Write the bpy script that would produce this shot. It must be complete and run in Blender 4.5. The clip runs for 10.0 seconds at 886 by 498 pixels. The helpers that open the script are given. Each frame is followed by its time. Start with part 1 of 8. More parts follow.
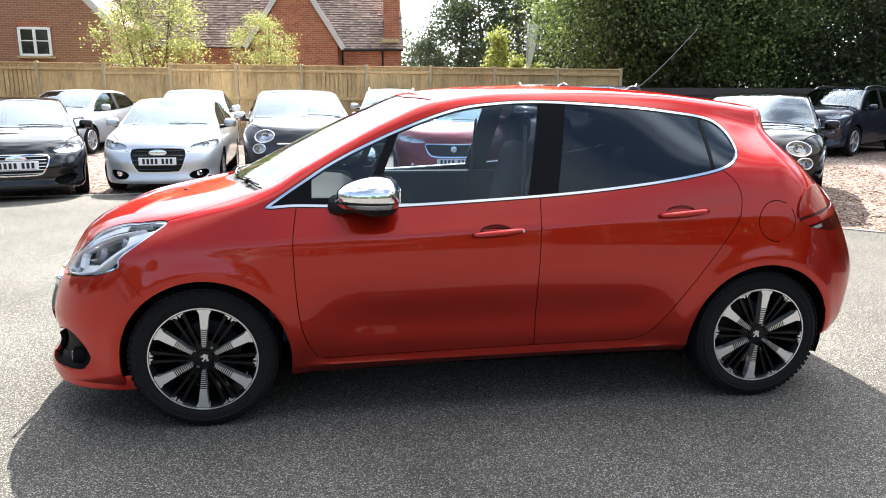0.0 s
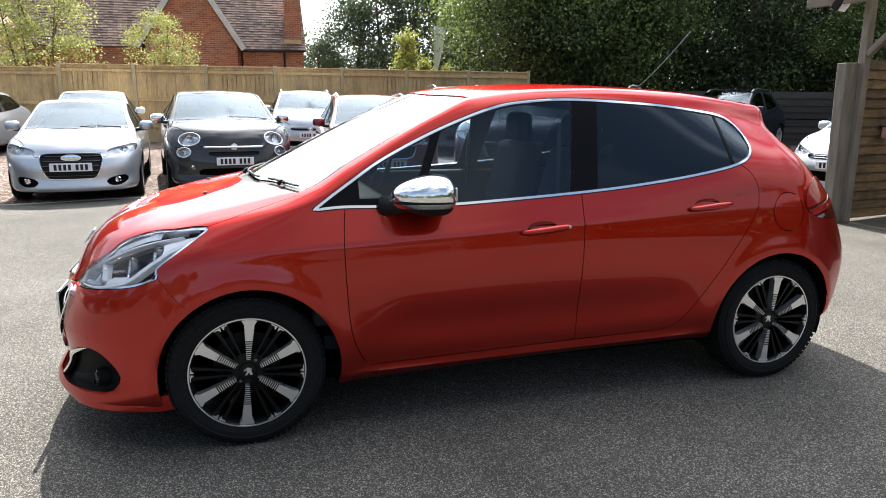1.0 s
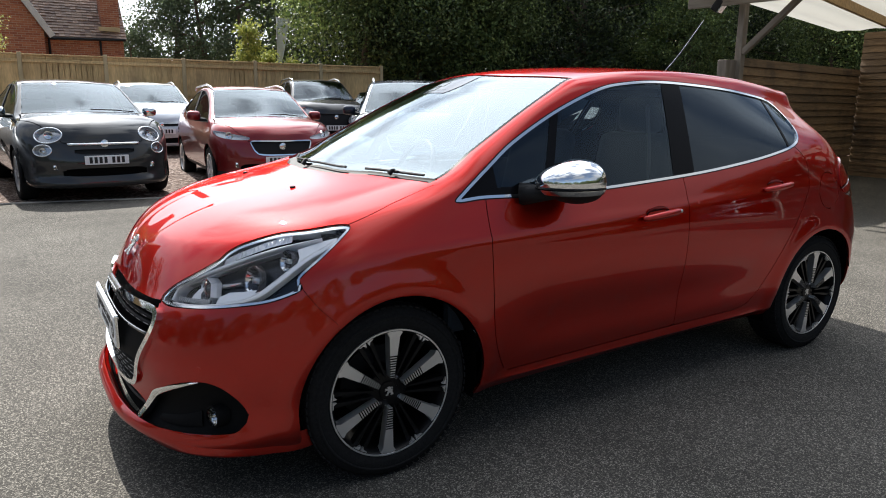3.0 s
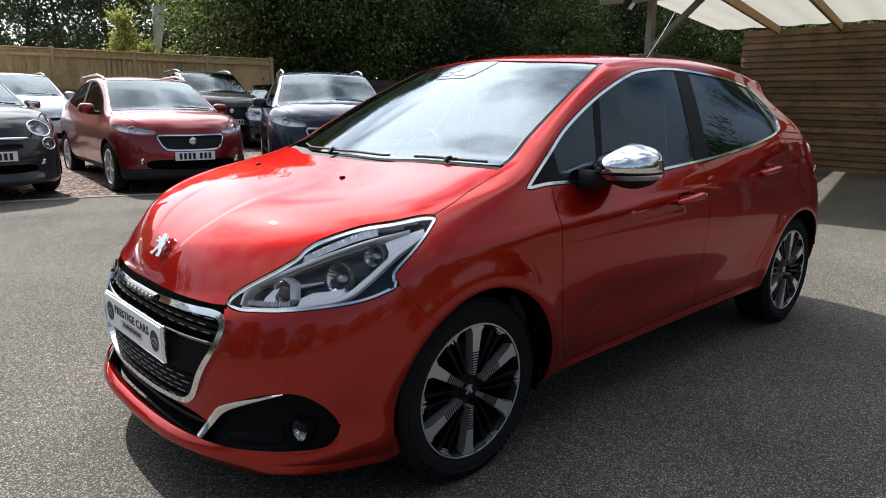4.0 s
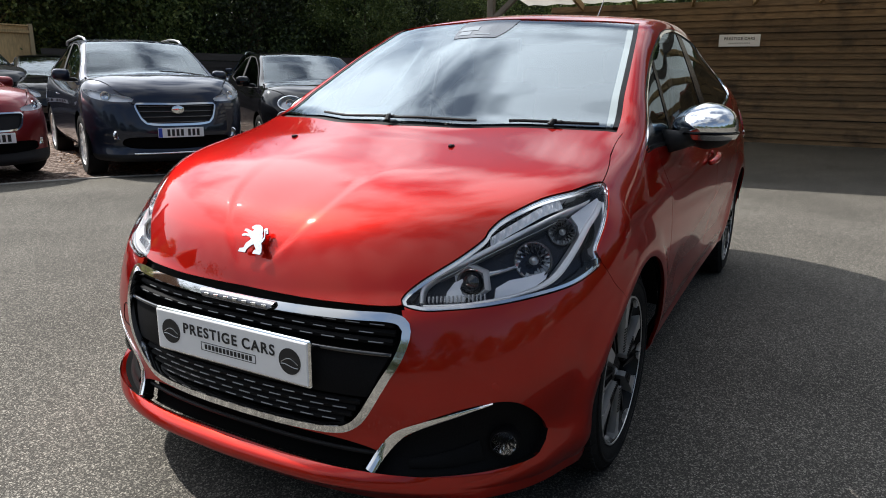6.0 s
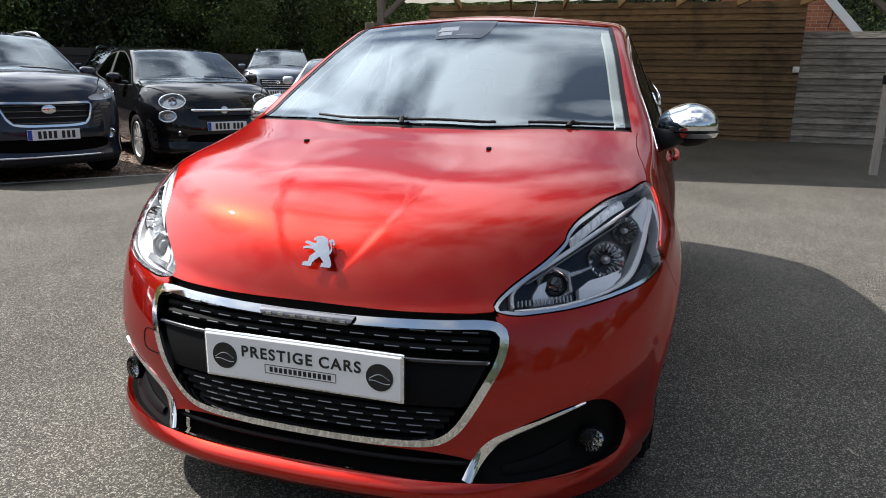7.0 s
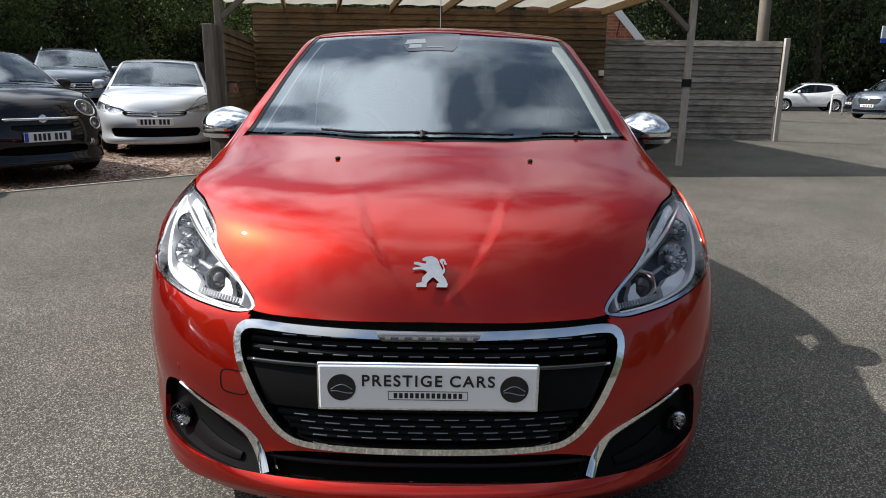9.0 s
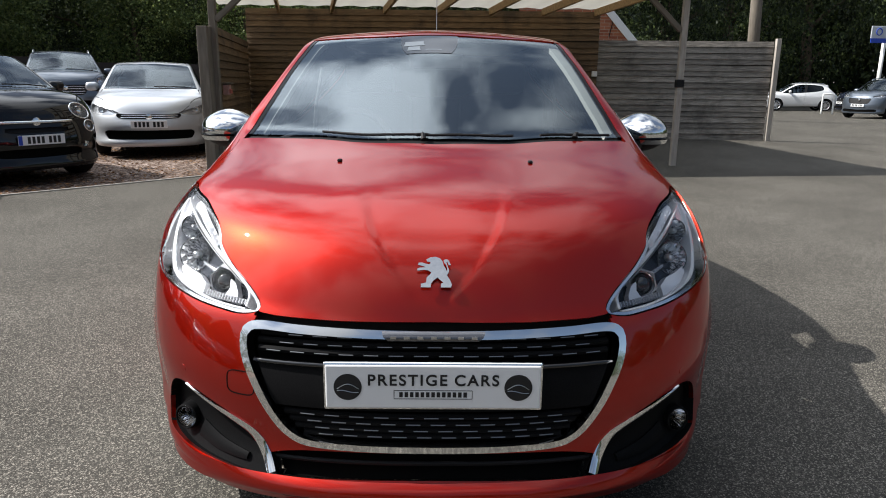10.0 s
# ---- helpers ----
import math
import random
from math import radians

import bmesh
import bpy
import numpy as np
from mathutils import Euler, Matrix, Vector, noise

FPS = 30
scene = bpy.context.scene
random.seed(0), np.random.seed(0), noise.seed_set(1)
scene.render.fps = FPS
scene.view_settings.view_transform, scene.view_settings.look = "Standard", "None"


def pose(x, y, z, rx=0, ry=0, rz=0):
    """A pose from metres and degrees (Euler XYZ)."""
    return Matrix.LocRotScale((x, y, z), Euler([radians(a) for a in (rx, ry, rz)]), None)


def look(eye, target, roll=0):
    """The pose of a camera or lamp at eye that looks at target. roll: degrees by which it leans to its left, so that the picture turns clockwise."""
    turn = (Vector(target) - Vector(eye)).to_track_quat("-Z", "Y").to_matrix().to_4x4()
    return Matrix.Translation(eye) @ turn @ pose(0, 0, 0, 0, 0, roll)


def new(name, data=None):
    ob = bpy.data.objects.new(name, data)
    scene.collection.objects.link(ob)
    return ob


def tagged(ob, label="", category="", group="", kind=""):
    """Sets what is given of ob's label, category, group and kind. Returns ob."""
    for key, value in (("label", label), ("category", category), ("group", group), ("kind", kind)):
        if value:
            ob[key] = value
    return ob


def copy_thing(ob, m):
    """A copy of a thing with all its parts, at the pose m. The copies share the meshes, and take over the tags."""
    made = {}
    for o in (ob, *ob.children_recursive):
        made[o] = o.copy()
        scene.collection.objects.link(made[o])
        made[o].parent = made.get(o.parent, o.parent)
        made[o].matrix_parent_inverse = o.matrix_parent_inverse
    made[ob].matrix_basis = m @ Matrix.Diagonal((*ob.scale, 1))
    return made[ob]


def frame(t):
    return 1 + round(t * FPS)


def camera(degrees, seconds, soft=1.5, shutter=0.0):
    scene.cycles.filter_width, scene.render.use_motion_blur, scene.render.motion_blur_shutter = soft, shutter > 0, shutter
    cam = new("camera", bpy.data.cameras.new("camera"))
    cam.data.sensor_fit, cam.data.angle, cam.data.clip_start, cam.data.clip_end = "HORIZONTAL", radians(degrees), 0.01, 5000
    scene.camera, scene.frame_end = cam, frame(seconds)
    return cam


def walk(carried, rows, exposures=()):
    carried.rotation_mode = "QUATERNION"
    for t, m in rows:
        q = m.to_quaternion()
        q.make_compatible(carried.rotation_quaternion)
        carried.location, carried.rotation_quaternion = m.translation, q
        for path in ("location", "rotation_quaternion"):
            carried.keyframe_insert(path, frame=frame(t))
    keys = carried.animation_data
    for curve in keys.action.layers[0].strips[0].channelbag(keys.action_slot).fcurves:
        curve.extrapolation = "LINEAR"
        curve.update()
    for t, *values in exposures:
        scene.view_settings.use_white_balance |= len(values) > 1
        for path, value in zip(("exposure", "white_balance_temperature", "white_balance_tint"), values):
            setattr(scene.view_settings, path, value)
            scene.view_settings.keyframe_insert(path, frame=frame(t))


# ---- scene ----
cam = camera(65.7, 10.0, 1.0)
PATH = [
    (0, (-0.66, -3.685, 1.389), (-0.381, -1.751, 0.966), 0.4),
    (0.5, (-0.991, -3.634, 1.387), (-0.547, -1.729, 0.972), 0.5),
    (1, (-1.289, -3.507, 1.361), (-0.712, -1.637, 0.948), 0.4),
    (1.5, (-1.54, -3.309, 1.36), (-0.828, -1.487, 0.941), 0.5),
    (2, (-1.785, -3.142, 1.339), (-0.958, -1.371, 0.917), 0.4),
    (2.5, (-2.036, -2.968, 1.308), (-1.107, -1.247, 0.889), 0.5),
    (4, (-2.763, -2.295, 1.238), (-1.438, -0.859, 0.812), 0.7),
    (4.5, (-2.903, -1.998, 1.202), (-1.451, -0.695, 0.761), 0.8),
    (5, (-3.015, -1.766, 1.181), (-1.489, -0.557, 0.719), 0.8),
    (5.5, (-3.153, -1.52, 1.19), (-1.518, -0.472, 0.71), 0.7),
    (6, (-3.236, -1.271, 1.167), (-1.53, -0.345, 0.683), 0.6),
    (7.5, (-3.478, -0.523, 1.187), (-1.571, -0.171, 0.698), 0.9),
    (8, (-3.49, -0.301, 1.197), (-1.559, -0.111, 0.712), 0.8),
    (8.5, (-3.531, -0.131, 1.206), (-1.59, -0.062, 0.729), 0.8),
    (9, (-3.565, -0.029, 1.214), (-1.624, -0.032, 0.734), 0.8),
    (9.5, (-3.569, -0.01, 1.218), (-1.627, -0.028, 0.743), 0.7),
    (10, (-3.586, -0.003, 1.218), (-1.644, -0.025, 0.741), 0.6),
]
EXPOSE = [(0, 2.20), (1.0, 1.68), (1.5, 1.36), (2.0, 1.32), (2.5, 1.10), (4.0, 0.91), (5.0, 0.94), (6.0, 0.70), (7.5, 0.86), (8.5, 0.68), (9.0, 0.54), (10, 0.50)]
walk(cam, [(t, look(eye, target, roll)) for t, eye, target, roll in PATH], EXPOSE)

# ---- light ----
SUN = Vector((0.025, 1.02, 1.0)).normalized()
world = bpy.data.worlds.new("sky")
scene.world = world
world.use_nodes = True
wn, wl = world.node_tree.nodes, world.node_tree.links
wn.clear()
w_out, w_bg = wn.new("ShaderNodeOutputWorld"), wn.new("ShaderNodeBackground")
w_sky = wn.new("ShaderNodeTexSky")
w_sky.sky_type, w_sky.sun_disc = "NISHITA", False
w_sky.sun_elevation, w_sky.sun_rotation = math.asin(SUN.z), math.atan2(SUN.x, SUN.y)
w_tc, w_map, w_n, w_ramp, w_mix = (wn.new("ShaderNodeTexCoord"), wn.new("ShaderNodeMapping"), wn.new("ShaderNodeTexNoise"),
                                   wn.new("ShaderNodeValToRGB"), wn.new("ShaderNodeMix"))
w_map.inputs["Scale"].default_value = (0.95, 1.25, 1.3)
w_map.inputs["Location"].default_value = (3.1, 1.7, 0.9)
w_n.inputs["Scale"].default_value, w_n.inputs["Detail"].default_value, w_n.inputs["Roughness"].default_value = 2.6, 6, 0.50
w_ramp.color_ramp.elements[0].position, w_ramp.color_ramp.elements[1].position = 0.45, 0.66
w_ramp.color_ramp.elements[0].color = (0.10, 0.10, 0.10, 1)
w_mix.data_type = "RGBA"
# clouds grow brighter towards the sunny side
w_dot, w_pow, w_add, w_mul = (wn.new("ShaderNodeVectorMath"), wn.new("ShaderNodeMath"), wn.new("ShaderNodeMath"), wn.new("ShaderNodeMix"))
w_dot.operation, w_pow.operation, w_add.operation = "DOT_PRODUCT", "POWER", "MULTIPLY_ADD"
w_dot.inputs[1].default_value = tuple(Vector((0.30, 0.60, 0.74)).normalized())
w_pow.inputs[1].default_value = 2.0
w_add.inputs[1].default_value, w_add.inputs[2].default_value = 27.0, 3.3
w_clamp = wn.new("ShaderNodeMath")
w_clamp.operation = "MAXIMUM"
w_clamp.inputs[1].default_value = 0.0
w_col = wn.new("ShaderNodeCombineColor")
wl.new(w_tc.outputs["Generated"], w_map.inputs["Vector"])
wl.new(w_map.outputs["Vector"], w_n.inputs["Vector"])
w_more = wn.new("ShaderNodeMath")
w_more.operation = "MULTIPLY_ADD"
w_more.inputs[1].default_value = 0.11
wl.new(w_n.outputs["Fac"], w_more.inputs[2])
wl.new(w_more.outputs[0], w_ramp.inputs["Fac"])
wl.new(w_tc.outputs["Generated"], w_dot.inputs[0])
wl.new(w_dot.outputs["Value"], w_clamp.inputs[0])
wl.new(w_clamp.outputs[0], w_pow.inputs[0])
wl.new(w_clamp.outputs[0], w_more.inputs[0])
wl.new(w_pow.outputs[0], w_add.inputs[0])
for c in range(3):
    w_tint = wn.new("ShaderNodeMath")
    w_tint.operation = "MULTIPLY"
    w_tint.inputs[1].default_value = (0.95, 1.0, 1.07)[c]
    wl.new(w_add.outputs[0], w_tint.inputs[0])
    wl.new(w_tint.outputs[0], w_col.inputs[c])
wl.new(w_ramp.outputs["Color"], w_mix.inputs["Factor"])
wl.new(w_sky.outputs["Color"], w_mix.inputs["A"])
wl.new(w_col.outputs["Color"], w_mix.inputs["B"])
wl.new(w_mix.outputs["Result"], w_bg.inputs["Color"])
w_bg.inputs["Strength"].default_value = 0.075
wl.new(w_bg.outputs["Background"], w_out.inputs["Surface"])
sun = new("sun", bpy.data.lights.new("sun", "SUN"))
sun.data.energy, sun.data.angle, sun.data.color = 5.0, radians(0.6), (1.0, 0.965, 0.91)
sun.matrix_world = look((0, 0, 30), Vector((0, 0, 30)) - SUN)

# ---- materials ----
def mat(name, color, rough=0.6, metal=0.0, coat=0.0, spec=0.5, grain=0.0, grain_scale=200.0, vary=0.0, vary_scale=4.0,
        color2=None, bump=0.0, bump_scale=120.0, coat_rough=0.03, emit=None, alpha=1.0, trans=0.0, ior=1.45, per_object=0.0, stretch=(1, 1, 1), stain=None):
    """A principled material with colour variation at two scales and fine relief."""
    m = bpy.data.materials.new(name)
    m.use_nodes = True
    n, l = m.node_tree.nodes, m.node_tree.links
    b = n["Principled BSDF"]
    b.inputs["Roughness"].default_value, b.inputs["Metallic"].default_value = rough, metal
    b.inputs["Coat Weight"].default_value, b.inputs["Coat Roughness"].default_value = coat, coat_rough
    b.inputs["Specular IOR Level"].default_value, b.inputs["IOR"].default_value = spec, ior
    b.inputs["Transmission Weight"].default_value, b.inputs["Alpha"].default_value = trans, alpha
    b.inputs["Base Color"].default_value = (*color, 1)
    if emit:
        b.inputs["Emission Color"].default_value, b.inputs["Emission Strength"].default_value = (*emit[0], 1), emit[1]
    last = None
    if grain or vary or per_object:
        tc, mp = n.new("ShaderNodeTexCoord"), n.new("ShaderNodeMapping")
        mp.inputs["Scale"].default_value = stretch
        l.new(tc.outputs["Object"], mp.inputs["Vector"])
        if per_object:
            # each piece is cut from another stretch of the grain
            cut, far = n.new("ShaderNodeObjectInfo"), n.new("ShaderNodeMath")
            far.operation = "MULTIPLY"
            far.inputs[1].default_value = 90.0
            l.new(cut.outputs["Random"], far.inputs[0])
            l.new(far.outputs[0], mp.inputs["Location"])
        rgb = n.new("ShaderNodeRGB")
        rgb.outputs[0].default_value = (*color, 1)
        last = rgb.outputs[0]
        for amount, scale, other in ((vary, vary_scale, color2), (grain, grain_scale, None)):
            if not amount:
                continue
            t, mix, ramp = n.new("ShaderNodeTexNoise"), n.new("ShaderNodeMix"), n.new("ShaderNodeMapRange")
            t.inputs["Scale"].default_value, t.inputs["Detail"].default_value = scale, 5
            ramp.inputs["From Min"].default_value, ramp.inputs["From Max"].default_value = 0.3, 0.7
            ramp.inputs["To Max"].default_value = amount
            mix.data_type = "RGBA"
            l.new(mp.outputs["Vector"], t.inputs["Vector"])
            l.new(t.outputs["Fac"], ramp.inputs["Value"])
            l.new(ramp.outputs["Result"], mix.inputs["Factor"])
            l.new(last, mix.inputs["A"])
            mix.inputs["B"].default_value = (*(other or tuple(min(1, c * 1.9 + 0.01) for c in color)), 1)
            last = mix.outputs["Result"]
        if stain:
            # weather stains that run across the pieces
            at_world, t, mix, ramp = n.new("ShaderNodeNewGeometry"), n.new("ShaderNodeTexNoise"), n.new("ShaderNodeMix"), n.new("ShaderNodeMapRange")
            t.inputs["Scale"].default_value, t.inputs["Detail"].default_value, t.inputs["Roughness"].default_value = stain[1], 6, 0.65
            ramp.inputs["From Min"].default_value, ramp.inputs["From Max"].default_value, ramp.inputs["To Max"].default_value = 0.50, 0.66, stain[0]
            mix.data_type = "RGBA"
            l.new(at_world.outputs["Position"], t.inputs["Vector"])
            l.new(t.outputs["Fac"], ramp.inputs["Value"])
            l.new(ramp.outputs["Result"], mix.inputs["Factor"])
            l.new(last, mix.inputs["A"])
            mix.inputs["B"].default_value = (*stain[2], 1)
            last = mix.outputs["Result"]
        if per_object:
            oi, hsv, mr = n.new("ShaderNodeObjectInfo"), n.new("ShaderNodeHueSaturation"), n.new("ShaderNodeMapRange")
            mr.inputs["To Min"].default_value, mr.inputs["To Max"].default_value = 1 - per_object, 1 + per_object
            l.new(oi.outputs["Random"], mr.inputs["Value"])
            l.new(mr.outputs["Result"], hsv.inputs["Value"])
            l.new(last, hsv.inputs["Color"])
            last = hsv.outputs["Color"]
        l.new(last, b.inputs["Base Color"])
    if bump:
        tc, t, bp = n.new("ShaderNodeTexCoord"), n.new("ShaderNodeTexNoise"), n.new("ShaderNodeBump")
        mp = n.new("ShaderNodeMapping")
        mp.inputs["Scale"].default_value = stretch
        t.inputs["Scale"].default_value, t.inputs["Detail"].default_value = bump_scale, 6
        bp.inputs["Strength"].default_value, bp.inputs["Distance"].default_value = bump, 0.01
        l.new(tc.outputs["Object"], mp.inputs["Vector"])
        l.new(mp.outputs["Vector"], t.inputs["Vector"])
        l.new(t.outputs["Fac"], bp.inputs["Height"])
        l.new(bp.outputs["Normal"], b.inputs["Normal"])
    return m


M = {}
M["red"] = mat("red_pearl_paint", (0.36, 0.0115, 0.0040), 0.37, 0.92, 0.90, grain=0.15, grain_scale=1500, coat_rough=0.015)
M["red"].node_tree.nodes["Principled BSDF"].inputs["Specular Tint"].default_value = (0.75, 0.09, 0.07, 1)
M["black_plastic"] = mat("black_plastic", (0.010, 0.010, 0.011), 0.6, spec=0.22, grain=0.3, grain_scale=300, bump=0.1, bump_scale=600)
M["black_gloss"] = mat("gloss_black", (0.006, 0.006, 0.007), 0.12, coat=1.0)
M["grille_black"] = mat("grille_black", (0.004, 0.004, 0.0045), 0.6, spec=0.07, grain=0.3, grain_scale=300)
M["wheel_black"] = mat("black_wheel_lacquer", (0.004, 0.004, 0.0045), 0.30, spec=0.22, grain=0.2, grain_scale=300)
M["pillar"] = mat("satin_black_film", (0.004, 0.004, 0.005), 0.25, spec=0.08, grain=0.2, grain_scale=500)
M["pale_trim"] = mat("pale_grey_trim", (0.38, 0.38, 0.37), 0.8, grain=0.1, grain_scale=300)
M["webbing"] = mat("grey_webbing", (0.07, 0.07, 0.07), 0.8, grain=0.3, grain_scale=600)
M["rubber"] = mat("tyre_rubber", (0.008, 0.008, 0.0085), 0.85, spec=0.15, grain=0.4, grain_scale=90, bump=0.2, bump_scale=200)
M["chrome"] = mat("chrome", (0.82, 0.83, 0.84), 0.06, 1.0)
M["badge"] = mat("polished_badge_metal", (0.55, 0.56, 0.58), 0.16, 1.0, grain=0.2, grain_scale=80)
M["satin"] = mat("satin_metal", (0.55, 0.56, 0.57), 0.28, 1.0)
M["alloy"] = mat("machined_alloy", (0.70, 0.70, 0.71), 0.34, 0.85, grain=0.1, grain_scale=40)
M["dark"] = mat("dark_underside", (0.004, 0.004, 0.004), 0.95, spec=0.05)
# dark cloth with the side windows' blue reflected haze put into its colour
M["cloth"] = mat("dark_seat_cloth", (0.018, 0.024, 0.034), 0.9, grain=0.4, grain_scale=400, bump=0.3, bump_scale=500)
M["white_plate"] = mat("white_plate", (0.78, 0.78, 0.79), 0.35, grain=0.05, grain_scale=40)
M["ink"] = mat("black_ink", (0.012, 0.012, 0.014), 0.5)
M["blue_ink"] = mat("blue_ink", (0.02, 0.06, 0.4), 0.5)
M["lamp_red"] = mat("red_lens", (0.26, 0.006, 0.005), 0.12, coat=0.6)
M["lamp_smoked"] = mat("smoked_red_lens", (0.05, 0.003, 0.003), 0.15, coat=0.2, spec=0.2)
M["sensor_black"] = mat("black_screen_print", (0.022, 0.028, 0.038), 0.12, grain=0.1, grain_scale=200)
M["sensor_grey"] = mat("grey_screen_print", (0.13, 0.15, 0.17), 0.2)
M["reflector"] = mat("lamp_reflector", (0.8, 0.81, 0.83), 0.12, 1.0)
M["bezel"] = mat("silver_lamp_bezel", (0.80, 0.81, 0.84), 0.26, 0.35, grain=0.1, grain_scale=60)
M["lamp_blue"] = mat("dark_lamp_housing", (0.012, 0.016, 0.026), 0.25, 0.5)
M["lamp_dim"] = mat("grey_lamp_insert", (0.55, 0.56, 0.58), 0.22, 0.8)
M["strip_light"] = mat("dull_metal", (0.34, 0.34, 0.35), 0.35, 0.9)
M["strip"] = mat("dark_chrome", (0.16, 0.16, 0.17), 0.2, 0.9)


def glass(name, color, rough=0.0, ior=1.9, tint=(1, 1, 1)):
    """Thin panes: a mix of clear see-through and mirror gloss by Fresnel."""
    m = bpy.data.materials.new(name)
    m.use_nodes = True
    n, l = m.node_tree.nodes, m.node_tree.links
    n.clear()
    out, mix, tr, gl, fr = (n.new("ShaderNodeOutputMaterial"), n.new("ShaderNodeMixShader"), n.new("ShaderNodeBsdfTransparent"),
                            n.new("ShaderNodeBsdfGlossy"), n.new("ShaderNodeFresnel"))
    fr.inputs["IOR"].default_value = ior
    tr.inputs["Color"].default_value = (*color, 1)
    gl.inputs["Roughness"].default_value = rough
    gl.inputs["Color"].default_value = (*tint, 1)
    l.new(fr.outputs["Fac"], mix.inputs["Fac"])
    l.new(tr.outputs["BSDF"], mix.inputs[1])
    l.new(gl.outputs["BSDF"], mix.inputs[2])
    l.new(mix.outputs["Shader"], out.inputs["Surface"])
    return m


# side panes: transmission shifted to blue to imitate reflected haze
M["glass"] = glass("tinted_glass", (0.68, 0.79, 0.87), 0.0, 1.5, (0.70, 0.86, 1.0))
M["screen"] = glass("windscreen_glass", (0.60, 0.68, 0.69), 0.0, 2.35, (0.84, 0.94, 1.0))
M["corner_glass"] = glass("shaded_corner_glass", (0.17, 0.20, 0.21), 0.0, 1.5, (0.70, 0.86, 1.0))
M["privacy"] = glass("dark_privacy_glass", (0.10, 0.11, 0.12), 0.0, 1.5, (0.75, 0.88, 1.0))
M["car_screen"] = glass("plain_windscreen_glass", (0.62, 0.70, 0.70), 0.0, 1.7, (0.85, 0.94, 1.0))
M["lens"] = glass("clear_lamp_lens", (0.97, 0.975, 0.98), 0.0, 1.27)


def stony(name, dark, light, scale, fine, rough=0.88, patch=(0.8, 1.25), bump=0.5, patch_scale=0.5, sparse=2.6):
    """Loose or bound stones: cells of differing shade with dark seams, and slow worn patches."""
    m = mat(name, dark, rough, spec=0.08)
    n, l = m.node_tree.nodes, m.node_tree.links
    p = n["Principled BSDF"]
    tc = n.new("ShaderNodeTexCoord")
    v, v2, nz = n.new("ShaderNodeTexVoronoi"), n.new("ShaderNodeTexVoronoi"), n.new("ShaderNodeTexNoise")
    v.inputs["Scale"].default_value, v2.inputs["Scale"].default_value = scale, fine
    nz.inputs["Scale"].default_value, nz.inputs["Detail"].default_value, nz.inputs["Roughness"].default_value = patch_scale, 8, 0.62
    for q in (v, v2, nz):
        l.new(tc.outputs["Object"], q.inputs["Vector"])
    sep = n.new("ShaderNodeSeparateColor")
    l.new(v.outputs["Color"], sep.inputs[0])
    pw = n.new("ShaderNodeMath")
    pw.operation = "POWER"
    pw.inputs[1].default_value = sparse
    l.new(sep.outputs[0], pw.inputs[0])
    mx = n.new("ShaderNodeMix")
    mx.data_type = "RGBA"
    mx.inputs["A"].default_value, mx.inputs["B"].default_value = (*dark, 1), (*light, 1)
    l.new(pw.outputs[0], mx.inputs["Factor"])
    sep2, mr, mul = n.new("ShaderNodeSeparateColor"), n.new("ShaderNodeMapRange"), n.new("ShaderNodeMix")
    l.new(v2.outputs["Color"], sep2.inputs[0])
    l.new(sep2.outputs[1], mr.inputs["Value"])
    mr.inputs["To Min"].default_value, mr.inputs["To Max"].default_value = 0.55, 1.45
    mul.data_type, mul.blend_type = "RGBA", "MULTIPLY"
    mul.inputs["Factor"].default_value = 1.0
    l.new(mx.outputs["Result"], mul.inputs["A"])
    l.new(mr.outputs["Result"], mul.inputs["B"])
    mr2, mul2 = n.new("ShaderNodeMapRange"), n.new("ShaderNodeMix")
    mr2.inputs["From Min"].default_value, mr2.inputs["From Max"].default_value = 0.3, 0.7
    mr2.inputs["To Min"].default_value, mr2.inputs["To Max"].default_value = patch
    l.new(nz.outputs["Fac"], mr2.inputs["Value"])
    mul2.data_type, mul2.blend_type = "RGBA", "MULTIPLY"
    mul2.inputs["Factor"].default_value = 1.0
    l.new(mul.outputs["Result"], mul2.inputs["A"])
    l.new(mr2.outputs["Result"], mul2.inputs["B"])
    l.new(mul2.outputs["Result"], p.inputs["Base Color"])
    bp = n.new("ShaderNodeBump")
    bp.inputs["Strength"].default_value, bp.inputs["Distance"].default_value, bp.invert = bump, 1.0 / scale * 0.5, True
    l.new(v.outputs["Distance"], bp.inputs["Height"])
    l.new(bp.outputs["Normal"], p.inputs["Normal"])
    return m


M["asphalt"] = stony("asphalt", (0.050, 0.047, 0.042), (0.27, 0.25, 0.215), 230, 520, bump=0.40, patch=(0.78, 1.22), patch_scale=0.8, sparse=4.5)
M["gravel"] = stony("pinkish_gravel", (0.085, 0.058, 0.046), (0.34, 0.275, 0.24), 26, 60, 0.9, (0.55, 1.3), 0.9, 0.35)
M["fence"] = mat("pale_fence_wood", (0.50, 0.335, 0.155), 0.8, grain=0.4, grain_scale=30, vary=0.5, vary_scale=1.5, color2=(0.31, 0.20, 0.08), per_object=0.12, stretch=(1, 1, 0.15), bump=0.3, stain=(0.45, 1.1, (0.20, 0.135, 0.07)))
M["concrete"] = mat("concrete", (0.33, 0.25, 0.14), 0.9, grain=0.3, grain_scale=60, vary=0.4, vary_scale=2, bump=0.3)
M["board"] = mat("brown_weatherboard", (0.135, 0.083, 0.040), 0.75, grain=0.5, grain_scale=45, vary=0.75, vary_scale=5, color2=(0.045, 0.029, 0.016), per_object=0.32, stretch=(0.12, 1, 1), bump=0.4, bump_scale=60, stain=(0.7, 1.8, (0.028, 0.019, 0.012)))
